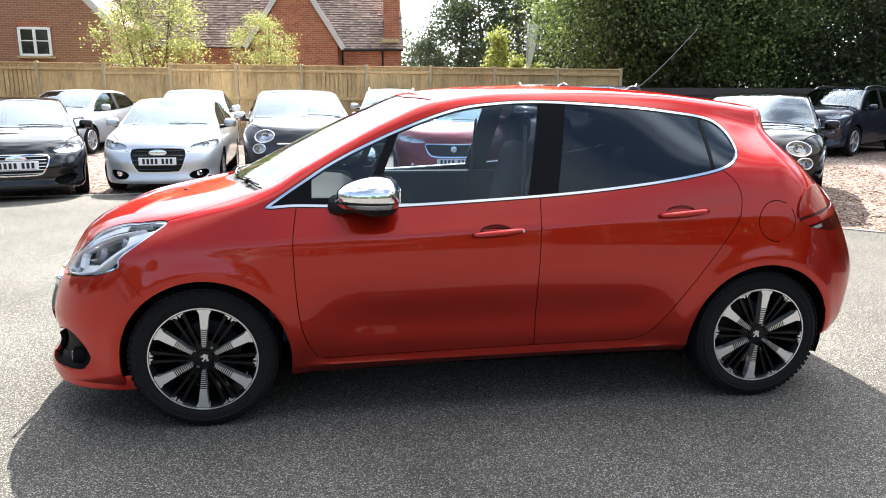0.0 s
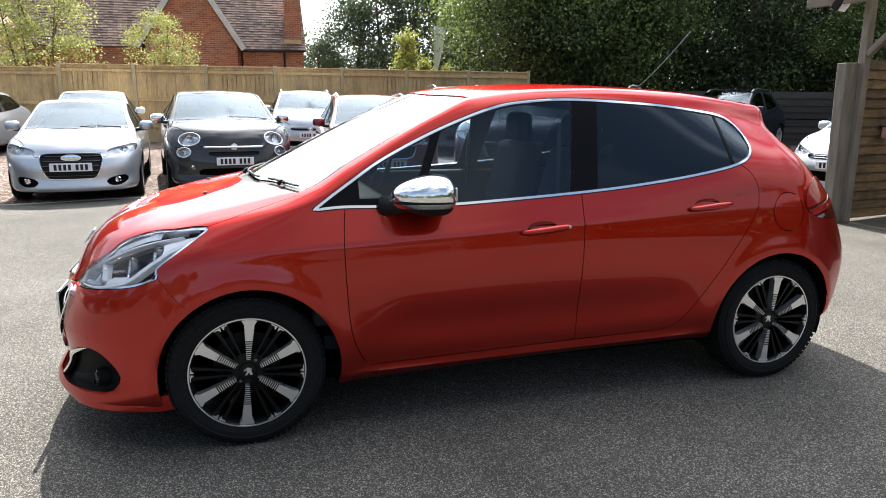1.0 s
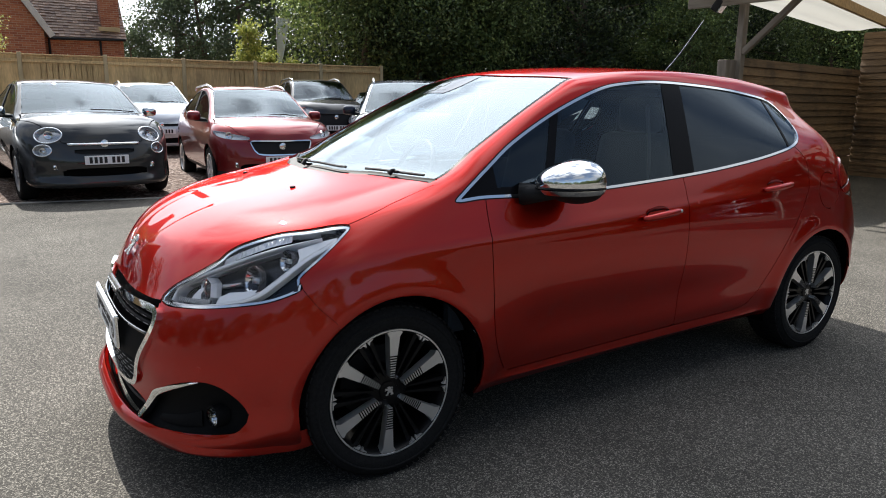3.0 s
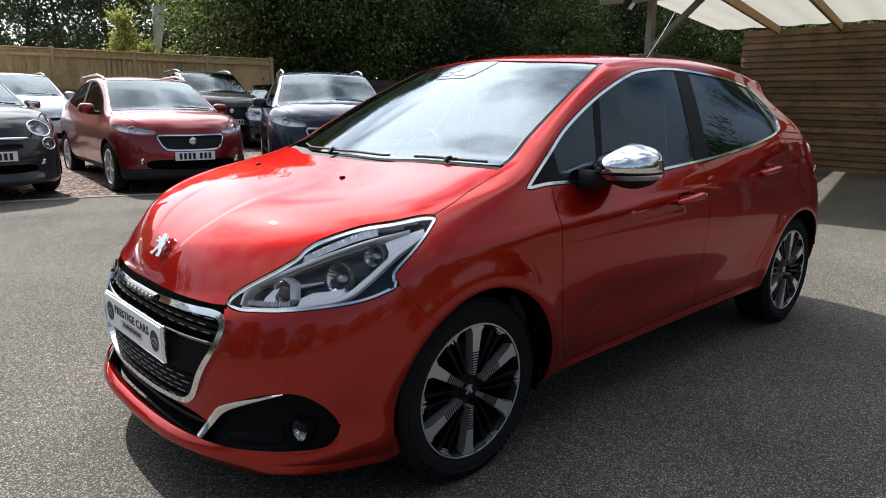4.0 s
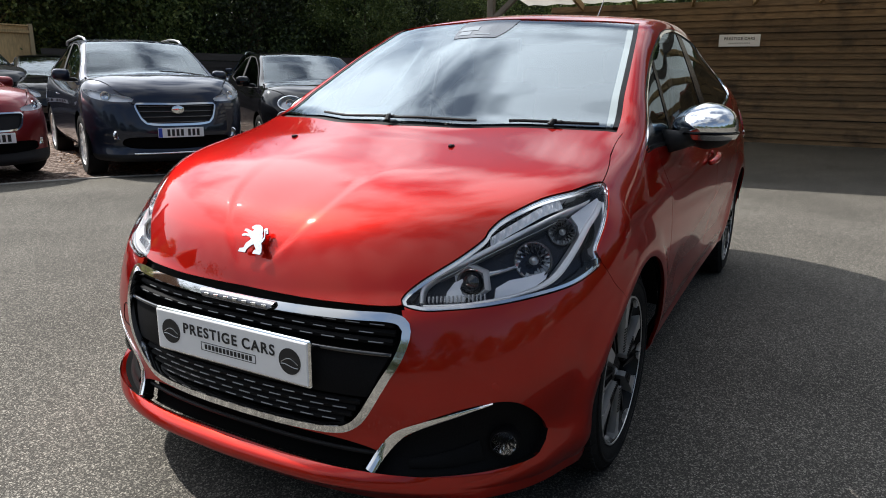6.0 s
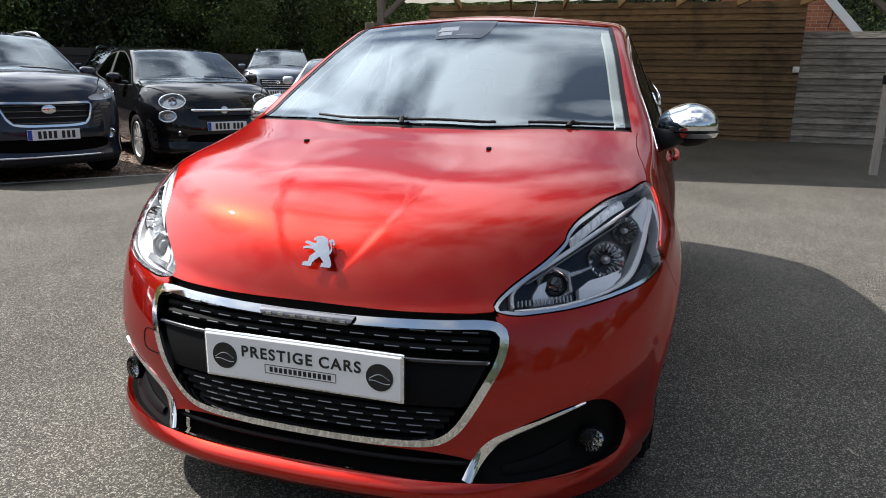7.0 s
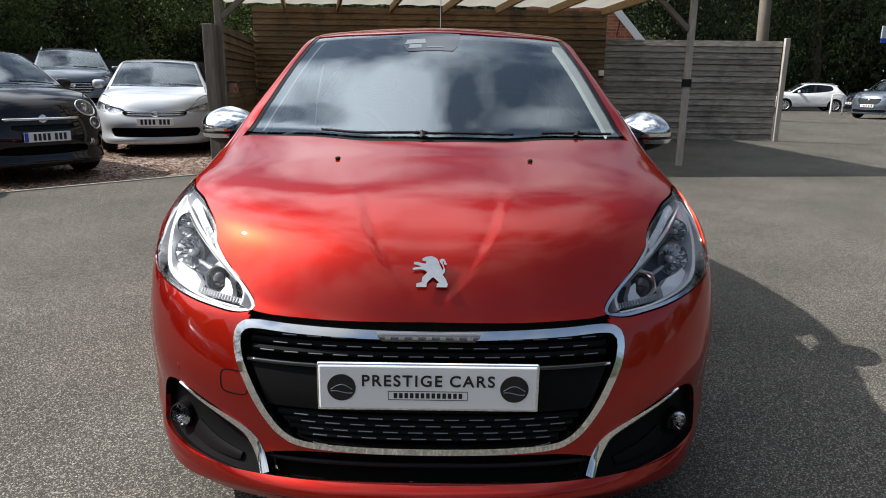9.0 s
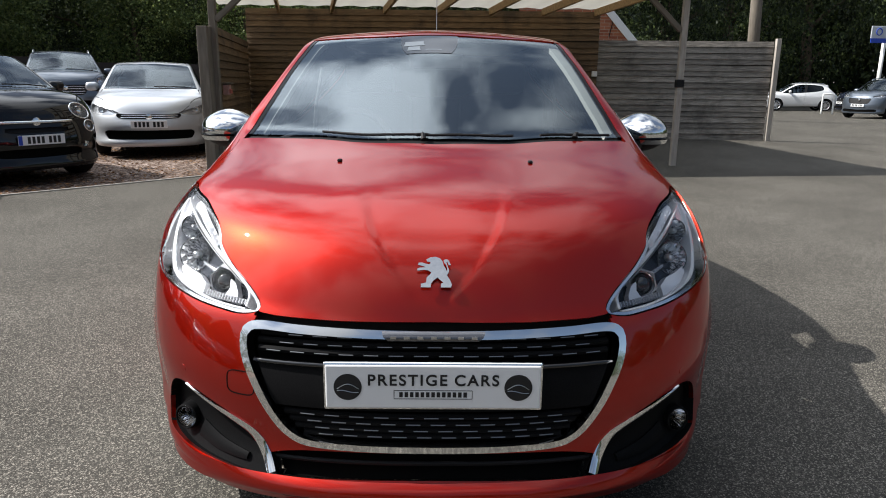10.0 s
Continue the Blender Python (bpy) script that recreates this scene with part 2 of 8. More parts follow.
M["board_grey"] = mat("grey_weatherboard", (0.25, 0.225, 0.195), 0.85, grain=0.6, grain_scale=50, vary=0.75, vary_scale=5, color2=(0.035, 0.031, 0.027), per_object=0.28, stretch=(0.10, 1, 1), bump=0.4, bump_scale=60, stain=(0.5, 2.2, (0.045, 0.040, 0.034)))
# near-black boards: tree shade and slot shade are put into the colour
M["board_dark"] = mat("shade_dark_board", (0.035, 0.03, 0.026), 0.9, grain=0.5, grain_scale=18, vary=0.6, vary_scale=1.2, color2=(0.06, 0.045, 0.035), per_object=0.2, stretch=(0.10, 1, 1), bump=0.3)
M["timber"] = mat("grey_timber", (0.15, 0.13, 0.105), 0.85, grain=0.5, grain_scale=20, vary=0.5, vary_scale=3, color2=(0.08, 0.065, 0.05), stretch=(1, 1, 0.15), bump=0.3)
M["post_grey"] = mat("silvered_timber", (0.33, 0.30, 0.265), 0.85, grain=0.5, grain_scale=24, vary=0.5, vary_scale=3, color2=(0.20, 0.175, 0.15), stretch=(1, 1, 0.15), bump=0.3)
M["rafter"] = mat("rafter_timber", (0.34, 0.22, 0.10), 0.8, grain=0.5, grain_scale=20, vary=0.5, vary_scale=3, color2=(0.16, 0.10, 0.05), stretch=(0.15, 1, 1), bump=0.3)
M["tile"] = mat("clay_roof_tile", (0.19, 0.115, 0.08), 0.9, grain=0.5, grain_scale=20, vary=0.6, vary_scale=1.0, color2=(0.27, 0.19, 0.14), per_object=0.25, bump=0.4)
M["grey_paint"] = mat("weathered_grey_paint", (0.40, 0.38, 0.36), 0.7, grain=0.3, grain_scale=30, vary=0.4, vary_scale=2)
M["white"] = mat("white_paint", (0.78, 0.78, 0.76), 0.5, grain=0.1, grain_scale=30)
M["bark"] = mat("bark", (0.09, 0.065, 0.045), 0.95, grain=0.6, grain_scale=30, bump=0.8, bump_scale=25)


def leaf_mat(name, a, b, through_light=0.35, patchy=0.0, patch_scale=0.45, few=1.0):
    """Leaves that differ leaf by leaf, with light shining through. On foliage, patchy and few paint sunlit clumps and
    dark hollows.
    """
    m = mat(name, a, 0.55)
    n, l = m.node_tree.nodes, m.node_tree.links
    geo, mix = n.new("ShaderNodeNewGeometry"), n.new("ShaderNodeMix")
    mix.data_type = "RGBA"
    mix.inputs["A"].default_value, mix.inputs["B"].default_value = (*a, 1), (*b, 1)
    rare = n.new("ShaderNodeMath")
    rare.operation = "POWER"
    rare.inputs[1].default_value = few
    l.new(geo.outputs["Random Per Island"], rare.inputs[0])
    l.new(rare.outputs[0], mix.inputs["Factor"])
    p = n["Principled BSDF"]
    # slow lighter and darker patches; on trees they imitate sunlit clumps and hollows
    patch, pr, hsv = n.new("ShaderNodeTexNoise"), n.new("ShaderNodeMapRange"), n.new("ShaderNodeHueSaturation")
    patch.inputs["Scale"].default_value, patch.inputs["Detail"].default_value = patch_scale, 3
    pr.inputs["From Min"].default_value, pr.inputs["From Max"].default_value = 0.36, 0.64
    pr.inputs["To Min"].default_value, pr.inputs["To Max"].default_value = 1 - patchy, 1 + patchy
    l.new(geo.outputs["Position"], patch.inputs["Vector"])
    l.new(patch.outputs["Fac"], pr.inputs["Value"])
    l.new(pr.outputs["Result"], hsv.inputs["Value"])
    l.new(mix.outputs["Result"], hsv.inputs["Color"])
    l.new(hsv.outputs["Color"], p.inputs["Base Color"])
    tl, add = n.new("ShaderNodeBsdfTranslucent"), n.new("ShaderNodeMixShader")
    l.new(hsv.outputs["Color"], tl.inputs["Color"])
    add.inputs["Fac"].default_value = through_light
    l.new(p.outputs["BSDF"], add.inputs[1])
    l.new(tl.outputs["BSDF"], add.inputs[2])
    l.new(add.outputs["Shader"], n["Material Output"].inputs["Surface"])
    return m


# dark base holds the woods' shade; rare bright leaves stand for sunlit tips
M["leaf_shade"] = leaf_mat("shade_dark_leaves", (0.016, 0.029, 0.010), (0.13, 0.170, 0.048), 0.20, 0.5, 0.45, 2.4)
M["leaf_far"] = leaf_mat("grey_green_leaves", (0.045, 0.066, 0.030), (0.115, 0.150, 0.070), 0.25, 0.3)
# own mid green, with brighter leaves and patches painted as if sunlit
M["leaf_mid"] = leaf_mat("green_leaves", (0.055, 0.090, 0.024), (0.24, 0.29, 0.085), 0.3, 0.35, 0.45, 1.8)
M["leaf_gold"] = leaf_mat("golden_conifer_leaves", (0.15, 0.19, 0.04), (0.36, 0.37, 0.09), 0.4)
M["leaf_lime"] = leaf_mat("yellow_green_leaves", (0.20, 0.23, 0.055), (0.40, 0.40, 0.14), 0.4)

# ---- mesh helpers ----
from mathutils.geometry import tessellate_polygon


class Mesh:
    """Gathers vertices and faces of one mesh."""

    def __init__(self):
        self.v, self.f = [], []

    def add(self, verts, faces, m=None):
        k = len(self.v)
        self.v += [tuple(m @ Vector(p)) if m else tuple(p) for p in verts]
        self.f += [tuple(i + k for i in f) for f in faces]
        return self

    def box(self, c, s, m=None, bevel=0.0):
        """A box of size s about c, with chamfered edges where bevel is set."""
        hx, hy, hz = s[0] / 2, s[1] / 2, s[2] / 2
        if not bevel:
            p = [(c[0] + i * hx, c[1] + j * hy, c[2] + k * hz) for i in (-1, 1) for j in (-1, 1) for k in (-1, 1)]
            return self.add(p, [(0, 1, 3, 2), (4, 6, 7, 5), (0, 4, 5, 1), (2, 3, 7, 6), (0, 2, 6, 4), (1, 5, 7, 3)], m)
        b = min(bevel, hx * 0.9, hy * 0.9, hz * 0.9)
        bm = bmesh.new()
        bmesh.ops.create_cube(bm, size=1, matrix=Matrix.LocRotScale(c, None, s))
        bmesh.ops.bevel(bm, geom=bm.edges[:], offset=b, segments=2, affect="EDGES", profile=0.5)
        bm.verts.index_update()
        self.add([v.co for v in bm.verts], [[v.index for v in f.verts] for f in bm.faces], m)
        bm.free()
        return self

    def tube(self, pts, r, n=8, cap=True):
        """A tube along points; r is one radius or one for each point."""
        pts = [Vector(p) for p in pts]
        rr = list(r) if hasattr(r, "__len__") else [r] * len(pts)
        k, ref = len(self.v), None
        for i, p in enumerate(pts):
            d = (pts[min(i + 1, len(pts) - 1)] - pts[max(i - 1, 0)]).normalized()
            if ref is None:
                ref = d.orthogonal().normalized()
            ref = (ref - d * ref.dot(d)).normalized()
            o = d.cross(ref)
            self.v += [tuple(p + (ref * math.cos(a) + o * math.sin(a)) * rr[i]) for a in (2 * math.pi * j / n for j in range(n))]
        for i in range(len(pts) - 1):
            self.f += [(k + i * n + j, k + i * n + (j + 1) % n, k + (i + 1) * n + (j + 1) % n, k + (i + 1) * n + j) for j in range(n)]
        if cap:
            self.f += [tuple(k + j for j in reversed(range(n))), tuple(k + (len(pts) - 1) * n + j for j in range(n))]
        return self

    def lathe(self, profile, n=48, m=None, closed=False):
        """Turns (radius, height) pairs about the y axis."""
        k, verts, faces = len(profile), [], []
        for j in range(n):
            a = 2 * math.pi * j / n
            verts += [(r * math.cos(a), h, r * math.sin(a)) for r, h in profile]
        for j in range(n):
            for i in range(k - (0 if closed else 1)):
                a, b = j * k + i, ((j + 1) % n) * k + i
                a2, b2 = j * k + (i + 1) % k, ((j + 1) % n) * k + (i + 1) % k
                faces.append((a, a2, b2, b))
        return self.add(verts, faces, m)

    def keep_above(self, z):
        """Drops the faces that reach below a height."""
        self.f = [f for f in self.f if min(self.v[i][2] for i in f) > z]
        return self

    def slab(self, pts, depth, m=None):
        """A flat outline in x and z, thickened along y."""
        k = len(pts)
        verts = [(x, 0, z) for x, z in pts] + [(x, depth, z) for x, z in pts]
        faces = [tuple(range(k)), tuple(reversed(range(k, 2 * k)))] + [(i, (i + 1) % k, k + (i + 1) % k, k + i)[::-1] for i in range(k)]
        return self.add(verts, faces, m)


def data(name, g, material, smooth=False, angle=None):
    me = bpy.data.meshes.new(name)
    me.from_pydata(g.v, [], g.f)
    me.materials.append(material)
    if smooth:
        me.shade_smooth()
        if angle:
            me.set_sharp_from_angle(angle=radians(angle))
    me.update()
    return me


def part(name, g, material, parent=None, label="", smooth=False, angle=None, category="", kind="", group=""):
    """Links a gathered mesh as one object, under a thing or a part."""
    ob = new(name, data(name, g, material, smooth, angle))
    ob.parent = parent
    return tagged(ob, label, category, group, kind)


def thing(name, label, category, m=None, group="", kind=""):
    ob = new(name)
    ob.empty_display_size = 0.2
    if m is not None:
        ob.matrix_basis = m
    return tagged(ob, label, category, group, kind)


def curve(x, xs, ys):
    """Monotone cubic interpolation through a few knots."""
    x, xs, ys = np.asarray(x, float), np.asarray(xs, float), np.asarray(ys, float)
    h, d = np.diff(xs), np.diff(ys) / np.diff(xs)
    m = np.zeros_like(ys)
    for i in range(1, len(xs) - 1):
        if d[i - 1] * d[i] > 0:
            a, b = 2 * h[i] + h[i - 1], h[i] + 2 * h[i - 1]
            m[i] = (a + b) / (a / d[i - 1] + b / d[i])
    m[0], m[-1] = d[0], d[-1]
    i = np.clip(np.searchsorted(xs, x) - 1, 0, len(h) - 1)
    t = np.clip((x - xs[i]) / h[i], 0, 1)
    return (ys[i] * (2 * t**3 - 3 * t**2 + 1) + h[i] * m[i] * (t**3 - 2 * t**2 + t) + ys[i + 1] * (3 * t**2 - 2 * t**3) + h[i] * m[i + 1] * (t**3 - t**2))


def ground_z(x, y):
    """The yard rises gently towards its far sides."""
    a = 0.03 * max(0.0, y - 7.0) if y < 40 else 0.99
    b = 0.035 * max(0.0, min(x, 14) - 6.5) * max(0.0, min(1.0, (y + 12) / 6))
    c = -0.012 * max(0.0, min(x, 50) - 14) if y < -8 else 0.0
    return a + b * max(0.0, 1 - max(0.0, y - 6) / 8) + c

# ---- ground ----
def sheet(name, xs, ys, keep, lift, material, label, category, kind="structure"):
    g, ids = Mesh(), {}
    for i, x in enumerate(xs):
        for j, y in enumerate(ys):
            ids[i, j] = len(g.v)
            g.v.append((x, keep(x, y), ground_z(x, keep(x, y)) + lift))
    g.f = [(ids[i, j], ids[i + 1, j], ids[i + 1, j + 1], ids[i, j + 1]) for i in range(len(xs) - 1) for j in range(len(ys) - 1)]
    return part(name, g, material, None, label, True, None, category, kind)


def edge_y(x):
    return float(curve(min(max(x, -30), 5.2), [-30, -4.4, -2.6, -0.3, 1.9, 3.0, 4.26, 5.2], [6.2, 6.85, 7.2, 6.85, 5.95, 5.05, 3.85, 2.95]))


far = [-400, -200, -100, -60, -40, -30] + [v * 1.0 for v in range(-24, 45)] + [60, 100, 200, 400]
sheet("ground", far, far, lambda x, y: y, -0.03, M["gravel"], "pinkish brown gravel and trodden earth under the parked cars", "ground")
g = Mesh()
xs_a = [-60, -40, -30, -20] + [-12 + 0.4 * k for k in range(44)]
ts = [0, 0.3, 0.6, 0.8, 0.9, 0.95, 0.98, 1.0]
for x in xs_a:
    for u in ts:
        y = -60 + (edge_y(x) + 60) * u
        g.v.append((x, y, ground_z(x, y)))
    g.v.append((x, edge_y(x) + 0.03, ground_z(x, edge_y(x)) - 0.04))
k = len(ts) + 1
g.f = [(i * k + j, (i + 1) * k + j, (i + 1) * k + j + 1, i * k + j + 1) for i in range(len(xs_a) - 1) for j in range(k - 1)]
part("pavement", g, M["asphalt"], None, "dark grey coarse asphalt of the sales yard", True, 60, "asphalt", "structure")
g = Mesh()
xs_b = [5.2, 6, 7, 8, 9, 10, 11, 12, 14, 18, 25, 40, 70]
ys_b = [-60, -40, -25, -15, -10, -8, -6, -5, -4, -3, -2, -1, 0, 1, 2, 2.95]
for x in xs_b:
    for y in ys_b:
        yy = y + (0.16 * (x - 5.2) if y == 2.95 and x < 11 else 0)
        g.v.append((x, yy, ground_z(x, yy)))
k = len(ys_b)
g.f = [(i * k + j, (i + 1) * k + j, (i + 1) * k + j + 1, i * k + j + 1) for i in range(len(xs_b) - 1) for j in range(k - 1)]
part("road", g, M["asphalt"], None, "grey asphalt that runs under the open shelter", True, 60, "asphalt", "structure")


# ---- back fence: concrete posts, gravel boards, closeboard panels ----
FENCE_A, FENCE_B = Vector((-16.65, 18.6, 0)), Vector((7.45, 16.2, 0))
fence = thing("fence", "pale closeboard timber fence with concrete posts at the back of the yard", "fence", kind="structure")
run = (FENCE_B - FENCE_A)
bays = round(run.length / 1.85)
step = run / bays
f_turn = Matrix.Rotation(math.atan2(run.y, run.x), 4, "Z")
post_me = data("post", Mesh().box((0, 0, 1.06), (0.10, 0.10, 2.12), None, 0.012), M["concrete"])
kick_me = data("gravel_board", Mesh().box((0, 0, 0.15), (step.length - 0.10, 0.04, 0.30)), M["concrete"])
rail_me = data("rail", Mesh().box((0, 0, 0), (step.length - 0.10, 0.05, 0.075), None, 0.006), M["fence"])
cap_me = data("capping", Mesh().box((0, -0.01, 0), (step.length - 0.10, 0.075, 0.03), None, 0.004), M["fence"])
PALES = 14
pale_w = (step.length - 0.11) / PALES
pale_me = data("pale", Mesh().add([(-pale_w * 0.56, 0, 0), (pale_w * 0.56, 0.012, 0), (pale_w * 0.56, -0.006, 0), (-pale_w * 0.56, -0.006, 0),
                                   (-pale_w * 0.56, 0, 1.75), (pale_w * 0.56, 0.012, 1.75), (pale_w * 0.56, -0.006, 1.75), (-pale_w * 0.56, -0.006, 1.75)],
                                  [(0, 3, 2, 1), (4, 5, 6, 7), (3, 7, 6, 2), (0, 1, 5, 4), (1, 2, 6, 5), (0, 4, 7, 3)]), M["fence"])


def child(name, me, parent, m):
    ob = new(name, me)
    ob.parent = parent
    ob.matrix_basis = m
    return ob


for i in range(bays + 1):
    p = FENCE_A + step * i
    z = ground_z(p.x, p.y) - 0.04
    child("post", post_me, fence, Matrix.Translation((p.x, p.y, z)) @ f_turn)
    if i == bays:
        break
    c = p + step / 2
    low = -0.10 if i in (5,) else 0.0
    child("gravel_board", kick_me, fence, Matrix.Translation((c.x, c.y, z)) @ f_turn)
    for h in (0.42, 1.15, 1.92):
        child("rail", rail_me, fence, Matrix.Translation((c.x, c.y - 0.035, z + h + low)) @ f_turn)
    child("capping", cap_me, fence, Matrix.Translation((c.x, c.y, z + 2.07 + low)) @ f_turn)
    for j in range(PALES):
        o = f_turn @ Vector(((j + 0.5) * pale_w - step.length / 2 + 0.055, 0.005, 0))
        child("pale", pale_me, fence, Matrix.Translation((c.x + o.x, c.y + o.y, z + 0.30 + low + random.uniform(-0.006, 0.004))) @ f_turn)


# ---- open shelter with weatherboard walls ----
WALL_X = 10.1


def boards(parent, name, a, b, z0, z1, material, pitch=0.110, label=""):
    """Horizontal boards from a to b, with narrow open slots standing in for lap shadow lines."""
    a, b = Vector(a), Vector(b)
    d = b - a
    n = round((z1 - z0) / pitch)
    turn = Matrix.Rotation(math.atan2(d.y, d.x), 4, "Z")
    me = data(name, Mesh().add([(0, -0.026, -0.006), (d.length, -0.026, -0.006), (d.length, -0.006, pitch - 0.010), (0, -0.006, pitch - 0.010),
                                (0, 0.004, -0.006), (d.length, 0.004, -0.006), (d.length, 0.004, pitch - 0.010), (0, 0.004, pitch - 0.010)],
                               [(0, 1, 2, 3), (4, 7, 6, 5), (0, 4, 5, 1), (3, 2, 6, 7), (0, 3, 7, 4), (1, 5, 6, 2)]), material)
    for i in range(n):
        child(name, me, parent, Matrix.Translation((a.x, a.y, z0 + i * pitch)) @ turn @ pose(0, 0, 0, 0, random.uniform(-0.15, 0.15), 0))


shelter = thing("shelter", "open-fronted timber shelter with brown weatherboard walls and a clear sheet roof", "shelter", kind="structure")
boards(shelter, "board", (WALL_X, 3.62, 0), (WALL_X, -3.10, 0), 0.10, 2.50, M["board"])
boards(shelter, "board", (5.82, 2.95, 0), (WALL_X - 0.02, 3.62, 0), 0.04, 1.92, M["board"])
# dark sheet behind the slots, so that they read as shadow lines
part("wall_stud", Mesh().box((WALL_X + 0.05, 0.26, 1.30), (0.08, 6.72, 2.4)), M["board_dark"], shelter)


def backing(parent, a, b, z0, z1):
    """An added, unseen dark sheet behind a run of boards, which blocks sun through the slots."""
    a, b = Vector(a), Vector(b)
    d = b - a
    turn = Matrix.Rotation(math.atan2(d.y, d.x), 4, "Z")
    g = Mesh().box((d.length / 2, 0.022, (z0 + z1) / 2), (d.length - 0.02, 0.02, z1 - z0 - 0.04))
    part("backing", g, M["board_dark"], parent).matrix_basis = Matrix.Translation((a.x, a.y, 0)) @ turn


def stick(name, a, b, w, d, material, parent, bevel=0.006):
    """A straight timber from a to b."""
    a, b = Vector(a), Vector(b)
    g = Mesh().box((0, 0, 0), (w, d, (b - a).length), None, bevel)
    ob = part(name, g, material, parent)
    ob.matrix_basis = Matrix.Translation((a + b) / 2) @ (b - a).to_track_quat("Z", "Y").to_matrix().to_4x4()
    return ob


ROOF_Z = 2.66
stick("post", (5.76, 2.90, 0), (5.76, 2.90, 2.75), 0.09, 0.09, M["timber"], shelter)
stick("post", (5.66, 2.98, 0), (5.62, 2.98, 1.86), 0.13, 0.20, M["timber"], shelter)
stick("post", (6.70, -3.55, 0), (6.70, -3.55, 2.62), 0.085, 0.085, M["post_grey"], shelter)
stick("brace", (5.76, 2.86, 1.95), (5.78, 2.05, 2.66), 0.07, 0.07, M["timber"], shelter)
stick("brace", (6.70, -3.50, 1.95), (6.70, -2.75, 2.66), 0.07, 0.07, M["timber"], shelter)
stick("beam", (5.45, 3.5, ROOF_Z - 0.06), (6.48, -3.98, ROOF_Z - 0.06), 0.06, 0.17, M["timber"], shelter)
for i in range(7):
    y = 3.0 - i * 1.0
    stick("rafter", (5.2 + (3.65 - y) * 0.13, y - 0.9, ROOF_Z + 0.05), (WALL_X, y, ROOF_Z - 0.17), 0.05, 0.13, M["rafter"], shelter)
M["sheet"] = leaf_mat("milky_roof_sheet", (0.38, 0.365, 0.32), (0.38, 0.365, 0.32), 0.50)
g = Mesh()
for i in range(61):
    y = 3.75 - i * 0.122
    for x, z, skew in ((5.05 + (3.8 - y) * 0.13, ROOF_Z + 0.135, -0.4), (WALL_X + 0.12, ROOF_Z - 0.085, 0.4)):
        g.v.append((x, y + skew, z + 0.012 * math.sin(i * 1.6)))
g.f = [(2 * i, 2 * i + 1, 2 * i + 3, 2 * i + 2) for i in range(60)]
part("roof_sheet", g, M["sheet"], shelter, "corrugated translucent roof sheet", True)
# the fence that carries on from the shelter's back wall
side_fence = thing("fence", "grey weathered horizontal board fence beside the shelter", "fence", kind="structure")
boards(side_fence, "board", (WALL_X + 0.05, -3.06, 0), (WALL_X + 0.05, -6.50, 0), 0.14, 2.02, M["board_grey"])
stick("post", (WALL_X, -6.56, 0.1), (WALL_X, -6.56, 2.06), 0.09, 0.09, M["post_grey"], side_fence)

backing(shelter, (5.82, 2.95, 0), (WALL_X - 0.02, 3.62, 0), 0.04, 1.92)
backing(side_fence, (WALL_X + 0.05, -3.0, 0), (WALL_X + 0.05, -6.50, 0), 0.14, 2.02)

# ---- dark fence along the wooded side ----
# grey boards coloured dark to imitate the shade under the trees
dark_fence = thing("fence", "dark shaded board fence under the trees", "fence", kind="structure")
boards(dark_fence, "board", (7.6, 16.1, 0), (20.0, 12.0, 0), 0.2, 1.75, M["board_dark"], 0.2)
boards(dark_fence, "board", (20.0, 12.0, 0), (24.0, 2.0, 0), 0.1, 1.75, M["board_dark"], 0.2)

# ---- car bodies: rings from sill to spine, laid through smooth curves ----
def build_skin(rings, xc0, xc1, counts, nf, side_x, nr, shear=None):
    """A half body, y <= 0, as a grid of points [station, height, 3]."""
    th = np.linspace(0, math.pi / 2, nf, endpoint=False)
    tr = np.linspace(0, math.pi / 2, nr + 1)[1:]
    xs = np.asarray(side_x)
    lay = []
    for r in rings:
        wx, ww = zip(*r["w"])
        zx, zz = zip(*r["z"])
        e, e2 = 2 / r.get("nf", 2.0), 2 / r.get("nr", 2.3)
        w0, w1 = curve(xc0, wx, ww), curve(xc1, wx, ww)
        xf = xc0 - (xc0 - r["xf"]) * np.cos(th) ** e
        yf = w0 * np.sin(th) ** e
        xb = xc1 + (r["xr"] - xc1) * np.sin(tr) ** e2
        yb = w1 * np.maximum(np.cos(tr), 1e-9) ** e2
        station = np.r_[xc0 - 1 + th / (math.pi / 2), xs, xc1 + tr / (math.pi / 2)]
        x = np.r_[xf, xs, xb]
        if r.get("spine") and shear:
            x = x - curve(station, *zip(*shear))
        lay.append(np.stack([x, -np.r_[yf, curve(xs, wx, ww), yb], curve(station, zx, zz)], -1))
    lay.append(lay[-2] * np.array([1, -1, 1]))
    lay.insert(0, 2 * lay[0] - lay[1])
    out = []
    for k in range(1, len(lay) - 2):
        p0, p1, p2, p3 = lay[k - 1], lay[k], lay[k + 1], lay[k + 2]
        n = counts[k - 1]
        long = np.linalg.norm(p2 - p1, axis=-1, keepdims=True)
        m0, m1 = (p2 - p0) / 2, (p3 - p1) / 2
        m0 = m0 * np.minimum(1, 1.25 * long / (np.linalg.norm(m0, axis=-1, keepdims=True) + 1e-9))
        m1 = m1 * np.minimum(1, 1.25 * long / (np.linalg.norm(m1, axis=-1, keepdims=True) + 1e-9))
        for t in np.arange(n) / n:
            out.append(p1 * (2 * t**3 - 3 * t**2 + 1) + m0 * (t**3 - 2 * t**2 + t) + p2 * (3 * t**2 - 2 * t**3) + m1 * (t**3 - t**2))
    out.append(lay[-2])
    return np.stack(out, 1)


